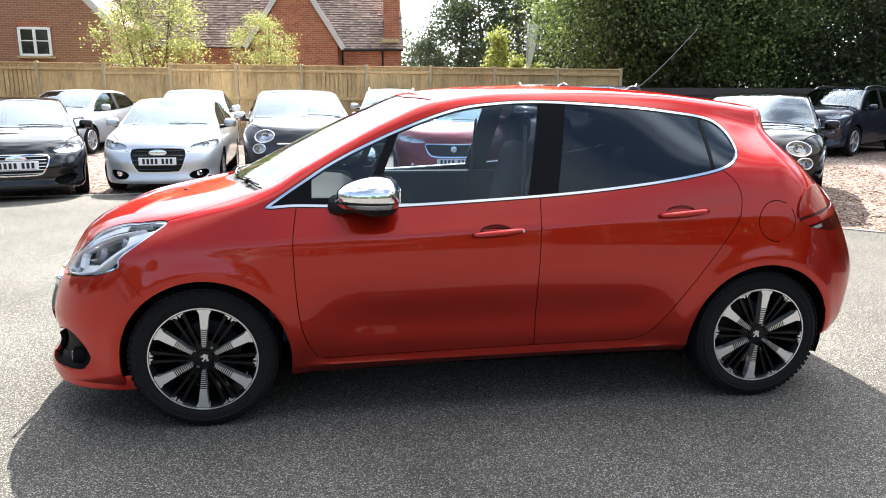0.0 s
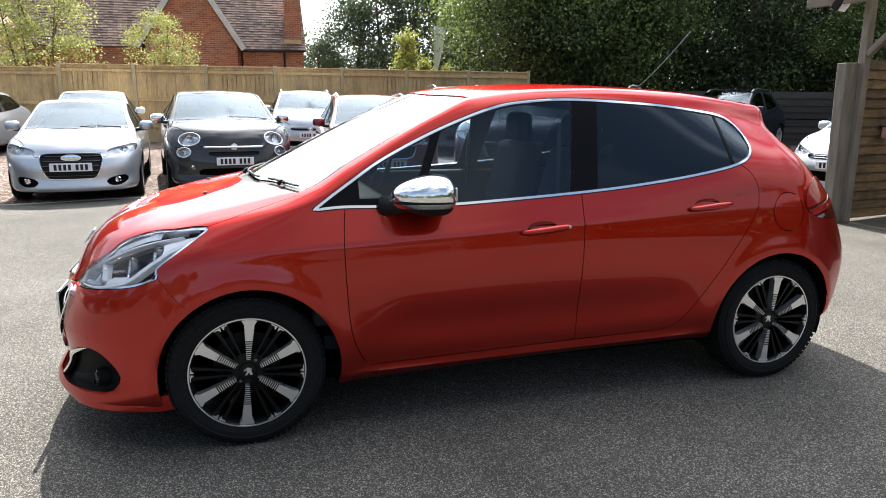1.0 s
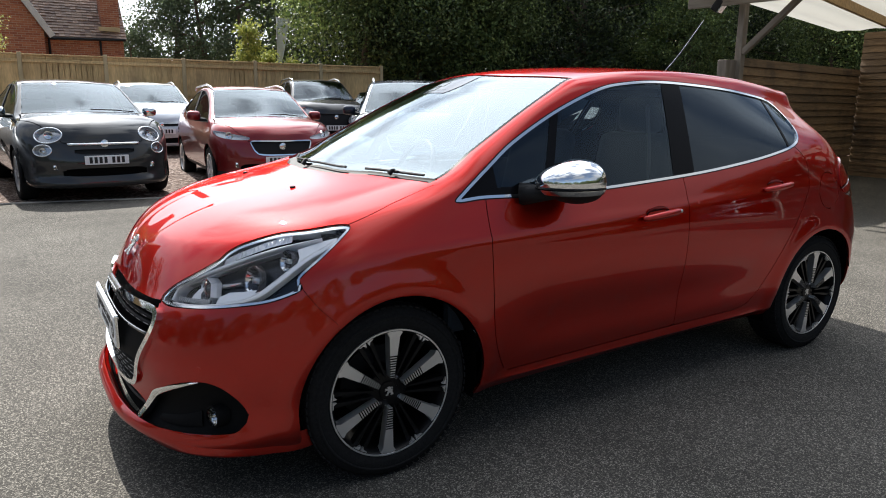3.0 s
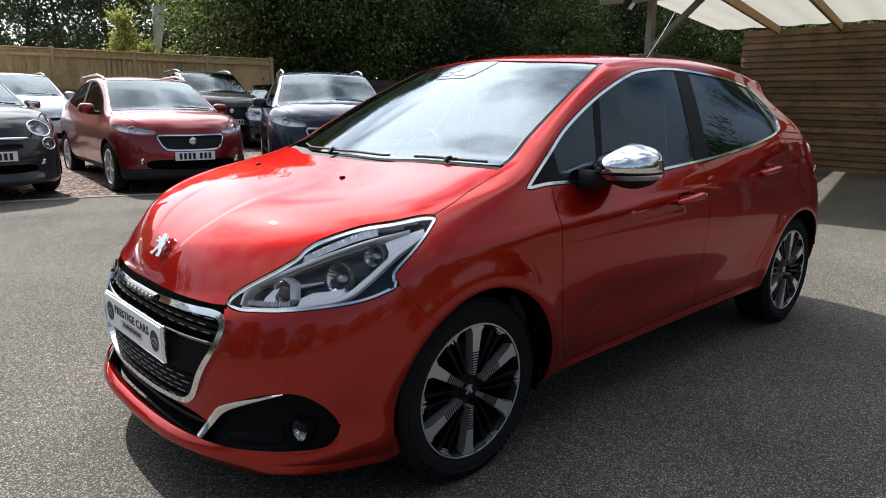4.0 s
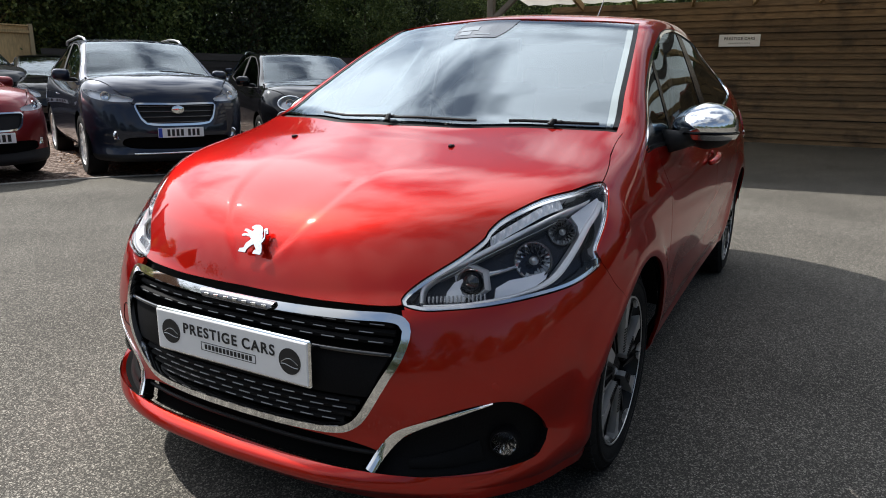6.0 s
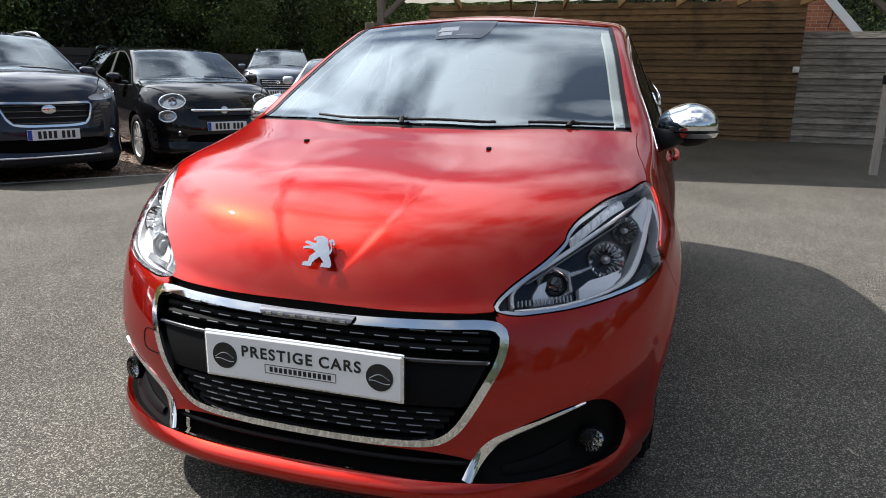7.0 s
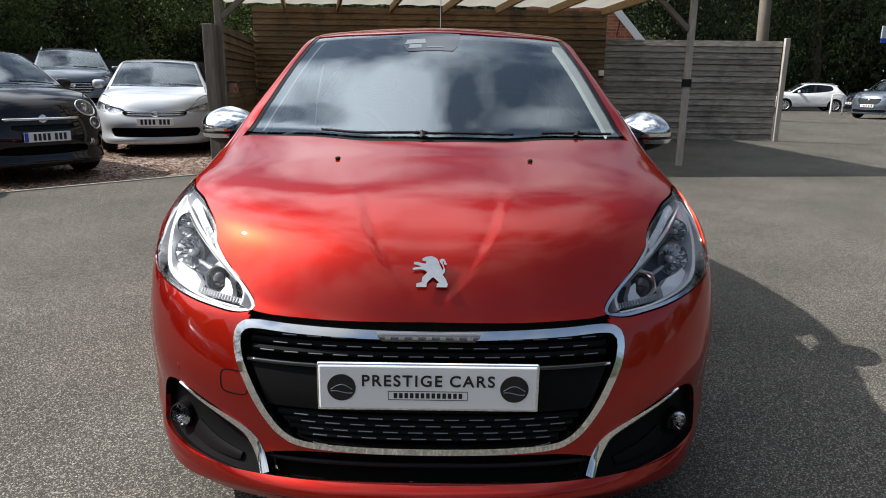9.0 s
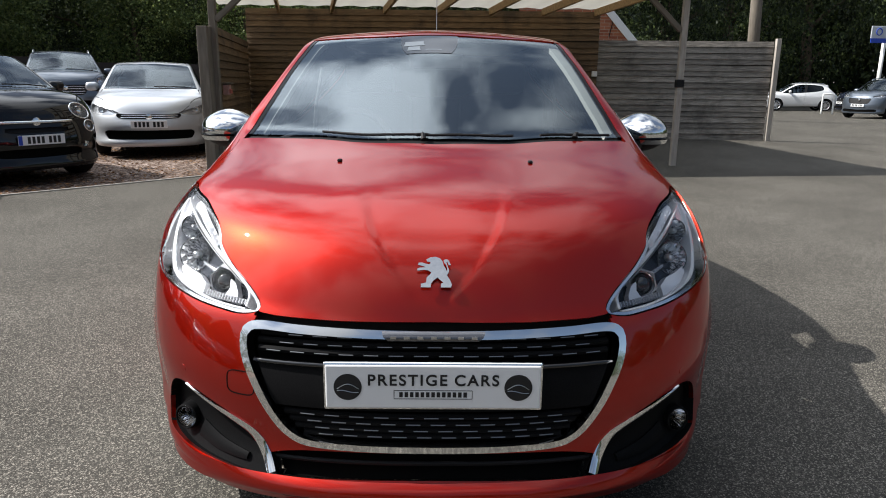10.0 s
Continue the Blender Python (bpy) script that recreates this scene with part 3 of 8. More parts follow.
class Shell:
    """A polygon soup on one set of points that can be cut along the zero line of a function."""

    def __init__(self, grid):
        a, b, _ = grid.shape
        self.v = [tuple(p) for p in grid.reshape(-1, 3)]
        du, dv = np.gradient(grid, axis=0), np.gradient(grid, axis=1)
        nrm = np.cross(du, dv)
        nrm /= np.linalg.norm(nrm, axis=-1, keepdims=True) + 1e-12
        self.n = [tuple(p) for p in nrm.reshape(-1, 3)]
        self.f = [(i * b + j, (i + 1) * b + j, (i + 1) * b + j + 1, i * b + j + 1) for i in range(a - 1) for j in range(b - 1)]

    def pts(self):
        return np.array(self.v)

    def cut(self, fn):
        """Splits every face that the zero line of fn crosses."""
        d = fn(self.pts())
        d = np.where(np.abs(d) < 2e-4, 2e-4, d)
        pos = (d > 0).tolist()
        made, out = {}, []
        for f in self.f:
            s = pos[f[0]]
            for i in f[1:]:
                if pos[i] != s:
                    break
            else:
                out.append(f)
                continue
            a, b = [], []
            for i, j in zip(f, f[1:] + f[:1]):
                (a if pos[i] else b).append(i)
                if pos[i] != pos[j]:
                    key = (i, j) if i < j else (j, i)
                    if key not in made:
                        t = float(d[key[0]] / (d[key[0]] - d[key[1]]))
                        made[key] = len(self.v)
                        for store in (self.v, self.n):
                            p, q = store[key[0]], store[key[1]]
                            store.append(tuple(p[c] + (q[c] - p[c]) * t for c in range(3)))
                    a.append(made[key])
                    b.append(made[key])
            out += [tuple(x) for x in (a, b) if len(x) >= 3]
        self.f = out
        return self

    def centres(self):
        v = self.pts()
        return np.array([v[list(f)].mean(0) for f in self.f])


def smooth_line(pts, n=6, closed=True):
    """A Catmull-Rom line through control points."""
    p = np.array(pts, float)
    m, out = len(p), []
    for i in range(m if closed else m - 1):
        q = [p[(i + k) % m] if closed else p[min(max(i + k, 0), m - 1)] for k in (-1, 0, 1, 2)]
        for t in np.arange(n) / n:
            out.append(0.5 * (2 * q[1] + (q[2] - q[0]) * t + (2 * q[0] - 5 * q[1] + 4 * q[2] - q[3]) * t**2 + (3 * q[1] - q[0] - 3 * q[2] + q[3]) * t**3))
    if not closed:
        out.append(p[-1])
    return np.array(out)


def distance(pts2, poly, closed=True):
    """Signed distance in the plane to a closed outline (inside is negative), or plain side-signed distance to an open line."""
    a = poly
    b = np.roll(poly, -1, 0) if closed else poly[1:]
    if not closed:
        a = poly[:-1]
    p = np.asarray(pts2)
    best, inside, side = np.full(len(p), 1e9), np.zeros(len(p), bool), np.ones(len(p))
    for (ax, ay), (bx, by) in zip(a, b):
        ex, ey = bx - ax, by - ay
        t = np.clip(((p[:, 0] - ax) * ex + (p[:, 1] - ay) * ey) / (ex * ex + ey * ey + 1e-15), 0, 1)
        dx, dy = p[:, 0] - ax - t * ex, p[:, 1] - ay - t * ey
        d = dx * dx + dy * dy
        near = d < best - 1e-12
        best = np.where(near, d, best)
        cr = ex * (p[:, 1] - ay) - ey * (p[:, 0] - ax)
        side = np.where(near, np.where(cr >= 0, 1, -1), side)
        if closed and abs(ey) > 1e-12:
            hit = ((ay > p[:, 1]) != (by > p[:, 1])) & (p[:, 0] < ex * (p[:, 1] - ay) / ey + ax)
            inside ^= hit
    return np.sqrt(best) * (np.where(inside, -1, 1) if closed else side)


def panel(shell, pick, lift=0.0, rim=0.012, mirror=0):
    """The picked faces as a mesh, lifted along the skin's normals, with an edge turned inwards. mirror: 1 the other side, 2 both sides."""
    used, g = {}, Mesh()
    sides = {0: (1,), 1: (-1,), 2: (1, -1)}[mirror]
    for sg in sides:
        for key in [q for q in used if abs(shell.v[q[0]][1]) > 1e-6]:
            del used[key]
        border = {}

        def vert(i, d=0.0):
            key = (i, d)
            if key not in used:
                p, n = shell.v[i], shell.n[i]
                y = p[1] + n[1] * (lift - d)
                used[key] = len(g.v)
                g.v.append((p[0] + n[0] * (lift - d), 0.0 if abs(p[1]) < 1e-6 else sg * y, p[2] + n[2] * (lift - d)))
            return used[key]

        for f in pick:
            ids = [vert(i) for i in f]
            g.f.append(tuple(ids if sg > 0 else ids[::-1]))
            for i, j in zip(f, f[1:] + f[:1]):
                if (j, i) in border:
                    del border[j, i]
                else:
                    border[i, j] = True
        if rim:
            for i, j in border:
                if abs(shell.v[i][1]) < 1e-5 and abs(shell.v[j][1]) < 1e-5:
                    continue
                q = (vert(j), vert(i), vert(i, rim), vert(j, rim))
                g.f.append(q if sg > 0 else q[::-1])
    return g


# ---- brick houses beyond the fence ----
def brick_mat(name, a, b, mortar):
    m = mat(name, a, 0.9, grain=0.3, bump=0.0)
    n, l = m.node_tree.nodes, m.node_tree.links
    p = n["Principled BSDF"]
    tc, sep, add, comb, br = n.new("ShaderNodeTexCoord"), n.new("ShaderNodeSeparateXYZ"), n.new("ShaderNodeMath"), n.new("ShaderNodeCombineXYZ"), n.new("ShaderNodeTexBrick")
    l.new(tc.outputs["Object"], sep.inputs[0])
    l.new(sep.outputs["X"], add.inputs[0])
    l.new(sep.outputs["Y"], add.inputs[1])
    l.new(add.outputs[0], comb.inputs["X"])
    l.new(sep.outputs["Z"], comb.inputs["Y"])
    l.new(comb.outputs[0], br.inputs["Vector"])
    for key, v in (("Color1", (*a, 1)), ("Color2", (*b, 1)), ("Mortar", (*mortar, 1)), ("Scale", 1.0), ("Mortar Size", 0.006), ("Brick Width", 0.225), ("Row Height", 0.075), ("Bias", -0.1)):
        br.inputs[key].default_value = v
    nz, mx = n.new("ShaderNodeTexNoise"), n.new("ShaderNodeMix")
    nz.inputs["Scale"].default_value, nz.inputs["Detail"].default_value = 1.3, 6
    mx.data_type, mx.blend_type = "RGBA", "MULTIPLY"
    mx.inputs["Factor"].default_value = 0.6
    l.new(br.outputs["Color"], mx.inputs["A"])
    l.new(nz.outputs["Color"], mx.inputs["B"])
    cr = n.new("ShaderNodeMapRange")
    l.new(nz.outputs["Fac"], cr.inputs["Value"])
    cr.inputs["To Min"].default_value, cr.inputs["To Max"].default_value = 0.55, 1.4
    l.new(cr.outputs["Result"], mx.inputs["B"])
    l.new(mx.outputs["Result"], p.inputs["Base Color"])
    bp = n.new("ShaderNodeBump")
    bp.inputs["Strength"].default_value, bp.inputs["Distance"].default_value, bp.invert = 0.6, 0.01, True
    l.new(br.outputs["Fac"], bp.inputs["Height"])
    l.new(bp.outputs["Normal"], p.inputs["Normal"])
    return m


M["brick_red"] = brick_mat("old_red_brick", (0.40, 0.14, 0.07), (0.26, 0.075, 0.04), (0.40, 0.30, 0.22))
M["brick_brown"] = brick_mat("brown_brick", (0.30, 0.14, 0.075), (0.24, 0.11, 0.06), (0.36, 0.28, 0.2))


M["tile_mix"] = leaf_mat("weathered_tiles", (0.13, 0.08, 0.060), (0.30, 0.205, 0.15), 0.0, 0.2, 0.8)


def tiles(a, b, up, rows, name, parent):
    """Roof courses from eave a-b upwards along up, each lapping the one below, with uneven tile edges."""
    a, b, up = Vector(a), Vector(b), Vector(up)
    along = b - a
    n = max(4, int(along.length / 0.17))
    nrm = along.cross(up).normalized()
    if nrm.z < 0:
        nrm = -nrm
    g = Mesh()
    for r in range(rows):
        for i in range(n):
            p = a + along * (i / n) + up * (r / rows)
            q = a + along * ((i + 0.97) / n) + up * (r / rows)
            t = up * (1.15 / rows)
            lift = nrm * (0.028 + random.uniform(-0.008, 0.010))
            drop = up * (random.uniform(-0.10, 0.05) / rows)
            g.add([p + lift + drop, q + lift + drop, q + t, p + t, p + drop, q + drop], [(0, 1, 2, 3), (4, 5, 1, 0)])
    return part(name, g, M["tile_mix"], parent, "weathered clay tiles", kind="stuff")


house = thing("house", "old red-brick house with clay-tiled roof and a gable", "house")
gz = 0.3
part("wall", Mesh().box((-4.1, 28.5, gz + 1.55), (11.9, 4.0, 3.2)), M["brick_red"], house)
GX0, GX1, GAP = -4.25, -0.72, (-2.45, 6.3)
g = Mesh().add([(GX0 + 0.15, 25.0, gz), (GX1 - 0.10, 25.0, gz), (GX1 - 0.10, 25.0, 3.55), (GAP[0], 25.0, GAP[1] - 0.15), (GX0 + 0.15, 25.0, 3.55),
                (GX0 + 0.15, 27.0, gz), (GX1 - 0.10, 27.0, gz), (GX1 - 0.10, 27.0, 3.55), (GAP[0], 27.0, GAP[1] - 0.15), (GX0 + 0.15, 27.0, 3.55)],
               [(0, 1, 2, 3, 4), (1, 6, 7, 2), (0, 4, 9, 5), (2, 7, 8, 3), (3, 8, 9, 4)])
part("gable_wall", g, M["brick_red"], house)
tiles((-10.2, 26.35, 3.42), (1.95, 26.35, 3.50), (0, 3.0, 3.6), 34, "roof", house)
part("roof_bed", Mesh().add([(-10.2, 26.40, 3.38), (1.95, 26.40, 3.46), (1.95, 29.4, 7.0), (-10.2, 29.4, 7.0)], [(0, 1, 2, 3)]), M["tile"], house)
for sx, ex in ((GX0, -1), (GX1, 1)):
    tiles((sx + ex * 0.10, 24.85, 3.40), (sx + ex * 0.10, 28.0, 3.40), (GAP[0] - sx - ex * 0.1, 0, GAP[1] - 3.40), 26, "gable_roof", house)
    d = Vector((GAP[0] - sx, 0, GAP[1] - 3.45))
    stick("bargeboard", Vector((sx + ex * 0.14, 24.86, 3.36)), Vector((sx, 24.86, 3.45)) + d, 0.05, 0.20, M["grey_paint"], house)
part("gutter", Mesh().tube([(-0.6, 26.28, 3.40), (1.9, 26.28, 3.46)], 0.05, 8), M["black_plastic"], house)
part("downpipe", Mesh().tube([(-0.62, 26.3, 3.4), (-0.62, 26.3, 0.4)], 0.04, 8), M["black_plastic"], house)
part("downpipe", Mesh().tube([(1.05, 26.4, 3.4), (1.05, 26.4, 0.4)], 0.04, 8), M["black_plastic"], house)
part("chimney", Mesh().box((1.46, 26.9, 5.6), (0.62, 0.75, 3.6)), M["brick_red"], house)
part("flashing", Mesh().box((1.40, 26.48, 3.84), (0.72, 0.06, 0.16), Matrix(), 0.01), M["concrete"], house)
house_b = thing("house", "brown brick house end with a white casement window", "house")
part("wall", Mesh().add([(-17, 22, gz), (-8.45, 22, gz), (-8.45, 22, 3.95), (-12.6, 22, 8.2), (-17, 22, 3.9), (-17, 27, gz), (-8.45, 27, gz), (-8.45, 27, 3.95), (-12.6, 27, 8.2), (-17, 27, 3.9)],
                        [(0, 1, 2, 3, 4), (1, 6, 7, 2), (2, 7, 8, 3), (3, 8, 9, 4)]), M["brick_brown"], house_b)
stick("bargeboard", (-8.30, 21.94, 3.80), (-12.6, 21.94, 8.25), 0.05, 0.22, M["grey_paint"], house_b)
win = part("window", Mesh().box((-10.82, 21.99, 3.22), (0.98, 0.10, 0.90)), M["black_gloss"], house_b)
for s_x, s_w in ((-11.29, 0.08), (-10.82, 0.09), (-10.35, 0.08)):
    part("window_frame", Mesh().box((s_x, 21.93, 3.22), (s_w, 0.06, 0.92), None, 0.01), M["white"], win)
for s_z, s_h in ((3.65, 0.08), (2.79, 0.08)):
    part("window_frame", Mesh().box((-10.82, 21.935, s_z), (0.88, 0.05, s_h), None, 0.01), M["white"], win)
for s_x in (-11.06, -10.58):
    part("glazing_bar", Mesh().box((s_x, 21.935, 3.25), (0.40, 0.03, 0.035)), M["white"], win)
part("window_sill", Mesh().box((-10.82, 21.90, 2.71), (1.16, 0.18, 0.07), None, 0.01), M["concrete"], win)
part("lintel", Mesh().box((-10.82, 21.985, 3.79), (1.1, 0.06, 0.2)), M["brick_red"], win)

# brick outbuilding with a white verge behind the shelter
shed = thing("outbuilding", "small brick outbuilding with a white-edged roof", "building")
part("wall", Mesh().add([(14.0, -2.0, 0.1), (14.0, -4.75, 0.1), (14.0, -4.80, 2.18), (14.0, -2.2, 5.0), (14.0, -2.0, 5.0), (18, -2.0, 0.1), (18, -4.75, 0.1), (18, -4.80, 2.18), (18, -2.2, 5.0)], [(0, 4, 3, 2, 1), (1, 2, 7, 6), (2, 3, 8, 7)]), M["brick_red"], shed)
stick("bargeboard", (13.95, -5.05, 1.95), (13.95, -2.2, 5.05), 0.05, 0.17, M["white"], shed)
part("cable", Mesh().tube([(13.97, -4.25, 2.9), (13.97, -4.28, 2.6), (13.97, -4.22, 2.3)], 0.012, 6), M["black_plastic"], shed)


# ---- trees ----
def leaves(rng, centres, per, spread, size, droop=0.3):
    """Many small bent leaves round cluster centres, as one mesh."""
    c = np.repeat(np.asarray(centres, float), per, 0)
    n = len(c)
    p = c + rng.normal(0, 1, (n, 3)) * np.asarray(spread)
    d = rng.normal(0, 1, (n, 3))
    d[:, 2] -= droop
    d /= np.linalg.norm(d, axis=1, keepdims=True)
    u = np.cross(d, rng.normal(0, 1, (n, 3)))
    u /= np.linalg.norm(u, axis=1, keepdims=True) + 1e-9
    ln = size * rng.uniform(0.6, 1.4, (n, 1))
    w = ln * 0.34
    nn = np.cross(d, u)
    a, b, t, e = p, p + d * ln * 0.5 + u * w + nn * ln * 0.12, p + d * ln, p + d * ln * 0.5 - u * w + nn * ln * 0.12
    v = np.stack([a, b, t, e], 1).reshape(-1, 3)
    f = np.arange(n * 4).reshape(n, 4)
    g = Mesh()
    g.v, g.f = v.tolist(), f.tolist()
    return g


def tree(name, label, m, h, r, low, clusters, per, size, leaf, seed, trunk_r=0.2, spread=0.45, cone=False, stems=1, top_power=0.6):
    """A tree: tapered trunk with limbs, and a crown of many small leaves."""
    rng = np.random.default_rng(seed)
    t = thing(name, label, "tree" if h > 4 else "shrub", m, "trees round the yard")
    g = Mesh()
    tips = []
    for s in range(stems):
        o = rng.normal(0, 0.25 * (stems > 1), 2)
        lean = rng.normal(0, 0.25, 2) * (1 + (stems > 1) * 1.5)
        pts = [(o[0] + lean[0] * k**1.4 + rng.normal(0, 0.05), o[1] + lean[1] * k**1.4 + rng.normal(0, 0.05), h * 0.92 * k) for k in np.linspace(0, 1, 7)]
        g.tube(pts, [trunk_r * (1.15 - k) for k in np.linspace(0, 1, 7)], 8)
        for k in range(9):
            i = 1 + (k * 5) // 9
            p = Vector(pts[i])
            a = rng.uniform(0, 2 * math.pi)
            ln = r * rng.uniform(0.5, 0.95) * (1 - 0.5 * i / 6 if not cone else 1 - i / 7)
            q = p + Vector((math.cos(a) * ln, math.sin(a) * ln, ln * rng.uniform(0.2, 0.7)))
            g.tube([p, (p + q) / 2 + Vector((0, 0, 0.1 * ln)), q], (trunk_r * 0.35, trunk_r * 0.2, trunk_r * 0.06), 5)
            tips.append(q)
    part("trunk", g, M["bark"], t, "", True)
    cs = []
    for _ in range(clusters):
        k = rng.uniform(0, 1) ** 0.8
        z = low + (h - low) * k
        rr = r * ((1 - k) * 0.95 + 0.06 if cone else max(0.12, math.sin(math.pi * min(0.98, 0.12 + 0.86 * k)) ** top_power))
        a, q = rng.uniform(0, 2 * math.pi), rng.uniform(0.25, 1) ** 0.5
        cs.append((rr * q * math.cos(a), rr * q * math.sin(a), z))
    cs += [tuple(q) for q in tips]
    part("crown", leaves(rng, cs, per, (spread, spread, spread * 0.7), size), leaf, t, "", kind="stuff")
    return t


def at(x, y, rz=0, s=1.0, sz=1.0):
    return Matrix.Translation((x, y, ground_z(x, y) - 0.1)) @ Matrix.Rotation(radians(rz), 4, "Z") @ Matrix.Diagonal((s, s, s * sz, 1))


dark_a = tree("tree", "dense dark green tree overhanging the yard", at(11.0, 18.8), 7.6, 3.4, 1.2, 200, 150, 0.105, M["leaf_shade"], 1, 0.25)
dark_b = tree("tree", "dense dark green tree overhanging the yard", at(16.2, 17.2), 8.2, 3.6, 0.8, 210, 150, 0.11, M["leaf_shade"], 2, 0.28)
for x, y, rz, s in ((20.5, 16.0, 50, 1.0), (24.0, 12.5, 120, 1.0), (27.5, 8.5, 200, 0.95), (30.0, 3.5, 20, 0.9), (14.0, 21.5, 80, 1.2), (22.0, 19.5, 160, 1.25), (29, 14, 75, 1.2), (34, 6, 40, 1.1)):
    copy_thing(dark_b if rz % 3 else dark_a, at(x, y, rz, s))
mid_a = tree("tree", "mid-green tree with drooping leafy branches beside the fence", at(8.1, 18.6), 7.0, 2.6, 2.0, 170, 130, 0.11, M["leaf_mid"], 3, 0.16, 0.40)
for x, y, rz, s in ((9.9, 18.0, 70, 0.95), (11.6, 17.5, 200, 0.85), (18.4, 13.9, 30, 0.7), (21.8, 10.6, 140, 0.72), (23.6, 7.2, 230, 0.7), (25.4, 4.6, 300, 0.75)):
    copy_thing(mid_a, at(x, y, rz, s))
lime = tree("shrub", "tall yellow-green leafy shrub behind the fence", at(-6.35, 19.4), 5.3, 1.5, 1.6, 58, 105, 0.075, M["leaf_lime"], 4, 0.04, 0.22, False, 5)
copy_thing(lime, at(-3.15, 19.4, 100, 0.68))
cone = tree("shrub", "narrow yellow-green conifer behind the fence", at(4.45, 19.3), 3.5, 0.65, 0.6, 50, 60, 0.10, M["leaf_gold"], 5, 0.05, 0.14, True)
copy_thing(cone, at(5.2, 19.6, 60, 0.75))
copy_thing(cone, at(6.0, 19.9, 160, 0.7))
tall = tree("tree", "tall airy tree far behind the fence", at(10.4, 39), 7.4, 2.4, 1.5, 110, 70, 0.17, M["leaf_far"], 6, 0.22, 0.42)
for x, y, rz, s in ((12.9, 38, 70, 1.15), (6.7, 42, 150, 0.92), (8.5, 41, 15, 1.05), (15.5, 36, 220, 1.5), (19.5, 33, 300, 1.6), (4.5, 41, 10, 0.56), (-14, 42, 40, 1.3)):
    copy_thing(tall, at(x, y, rz, s))
for x, y, rz, s in ((44, -15, 10, 1.1), (48, -21, 80, 1.2), (50, -28, 160, 1.2), (52, -36, 200, 1.3), (42, -9, 250, 1.1), (40, -3, 310, 1.1), (45, 3, 130, 1.2), (50, -13, 220, 1.2), (54, -46, 20, 1.3)):
    copy_thing(dark_b, at(x, y, rz, s * 1.25, 1.5))
# unseen trees added on the near sides, to darken what paintwork and windows mirror
for x, y, rz, s in ((-22, -21, 20, 0.75), (-15, -25, 90, 0.8), (-8.5, -22, 170, 0.6), (-2, -26, 250, 0.8), (4.5, -23, 330, 0.65), (11, -27, 60, 0.85), (-28, -13, 140, 1.2), (-31, -4, 200, 1.1), (-30, 5, 280, 1.25), (-29, 14, 10, 1.1)):
    copy_thing(dark_b, at(x, y, rz, s))
# a belt of far woods, all round
rng = np.random.default_rng(9)
cs = []
for a in np.linspace(0, 2 * math.pi, 260, endpoint=False):
    for k in range(9 if a > 4.6 or a < 0.6 else 5):
        rad = rng.uniform(52, 60)
        x, y = 5 + rad * math.cos(a), -4 + rad * math.sin(a)
        top = 9 + 2.5 * math.sin(a * 9) + 1.5 * math.sin(a * 23)
        if 1.15 < a < 1.75:
            top *= 0.55
        cs.append((x, y, rng.uniform(0.5, top)))
thin = [c for c in cs if 0.95 < math.atan2(c[1] + 4, c[0] - 5) < 2.0]
cs = [c for c in cs if not 0.95 < math.atan2(c[1] + 4, c[0] - 5) < 2.0]
part("far_woods", leaves(rng, thin, 110, (1.2, 1.2, 0.8), 0.32), M["leaf_far"], None, "low line of far trees beyond the houses", category="trees", kind="stuff")
part("far_woods", leaves(rng, cs, 60, (1.2, 1.2, 0.9), 0.55), M["leaf_shade"], None, "belt of dark woodland beyond the yard", category="trees", kind="stuff")
# extra belt that closes sky gaps, its dark colour standing for shade
cs = [(5 + rad * math.cos(a), -4 + rad * math.sin(a), z) for a, rad, z in zip(rng.uniform(-1.3, 0.9, 700), rng.uniform(61, 66, 700), rng.uniform(0, 10, 700))]
part("far_woods", leaves(rng, cs, 80, (1.5, 1.5, 1.2), 0.8), M["leaf_shade"], None, "deep shade of the woodland farther back", category="trees", kind="stuff")
cs = [(rng.uniform(8.5, 21), 0, rng.uniform(0.3, 4.6)) for _ in range(170)]
cs = [(x, 17.9 - (x - 8) * 0.33 + rng.uniform(0, 1.2), z) for x, _, z in cs]
cs += [(24.6 - (t - 0.5) * 0.5 + rng.uniform(0, 1.2), 12.5 - t * 10, rng.uniform(0.2, 3.6)) for t in rng.uniform(0, 1, 110)]
# added leaf backing, darkened, that stops sky showing through the trees
back = [(rng.uniform(7.5, 34), 0, rng.uniform(0.5, 6.6)) for _ in range(400)]
back = [(x, 21.5 - (x - 8) * 0.30 + rng.uniform(0, 2.0), z) for x, _, z in back]
back += [(33.5 + rng.uniform(0, 2.0), 15 - t * 26, rng.uniform(0.5, 7.2)) for t in rng.uniform(0, 1, 330)]
part("thicket", leaves(rng, back, 150, (0.8, 0.8, 0.7), 0.20), M["leaf_shade"], None, "dense dark thicket behind the trees", category="trees", kind="stuff")
# lighter clumps: varied bushes and ivy, partly imitating sunlit leaves by colour
some = [c for c in cs if rng.uniform() < 0.30]
part("undergrowth", leaves(rng, some, 90, (0.42, 0.36, 0.40), 0.085), M["leaf_mid"], None, "lighter green bushes and ivy behind the board fence", category="shrubs", kind="stuff")
part("undergrowth", leaves(rng, cs, 130, (0.5, 0.4, 0.45), 0.105), M["leaf_shade"], None, "dense dark ivy and undergrowth behind the board fence", category="shrubs", kind="stuff")

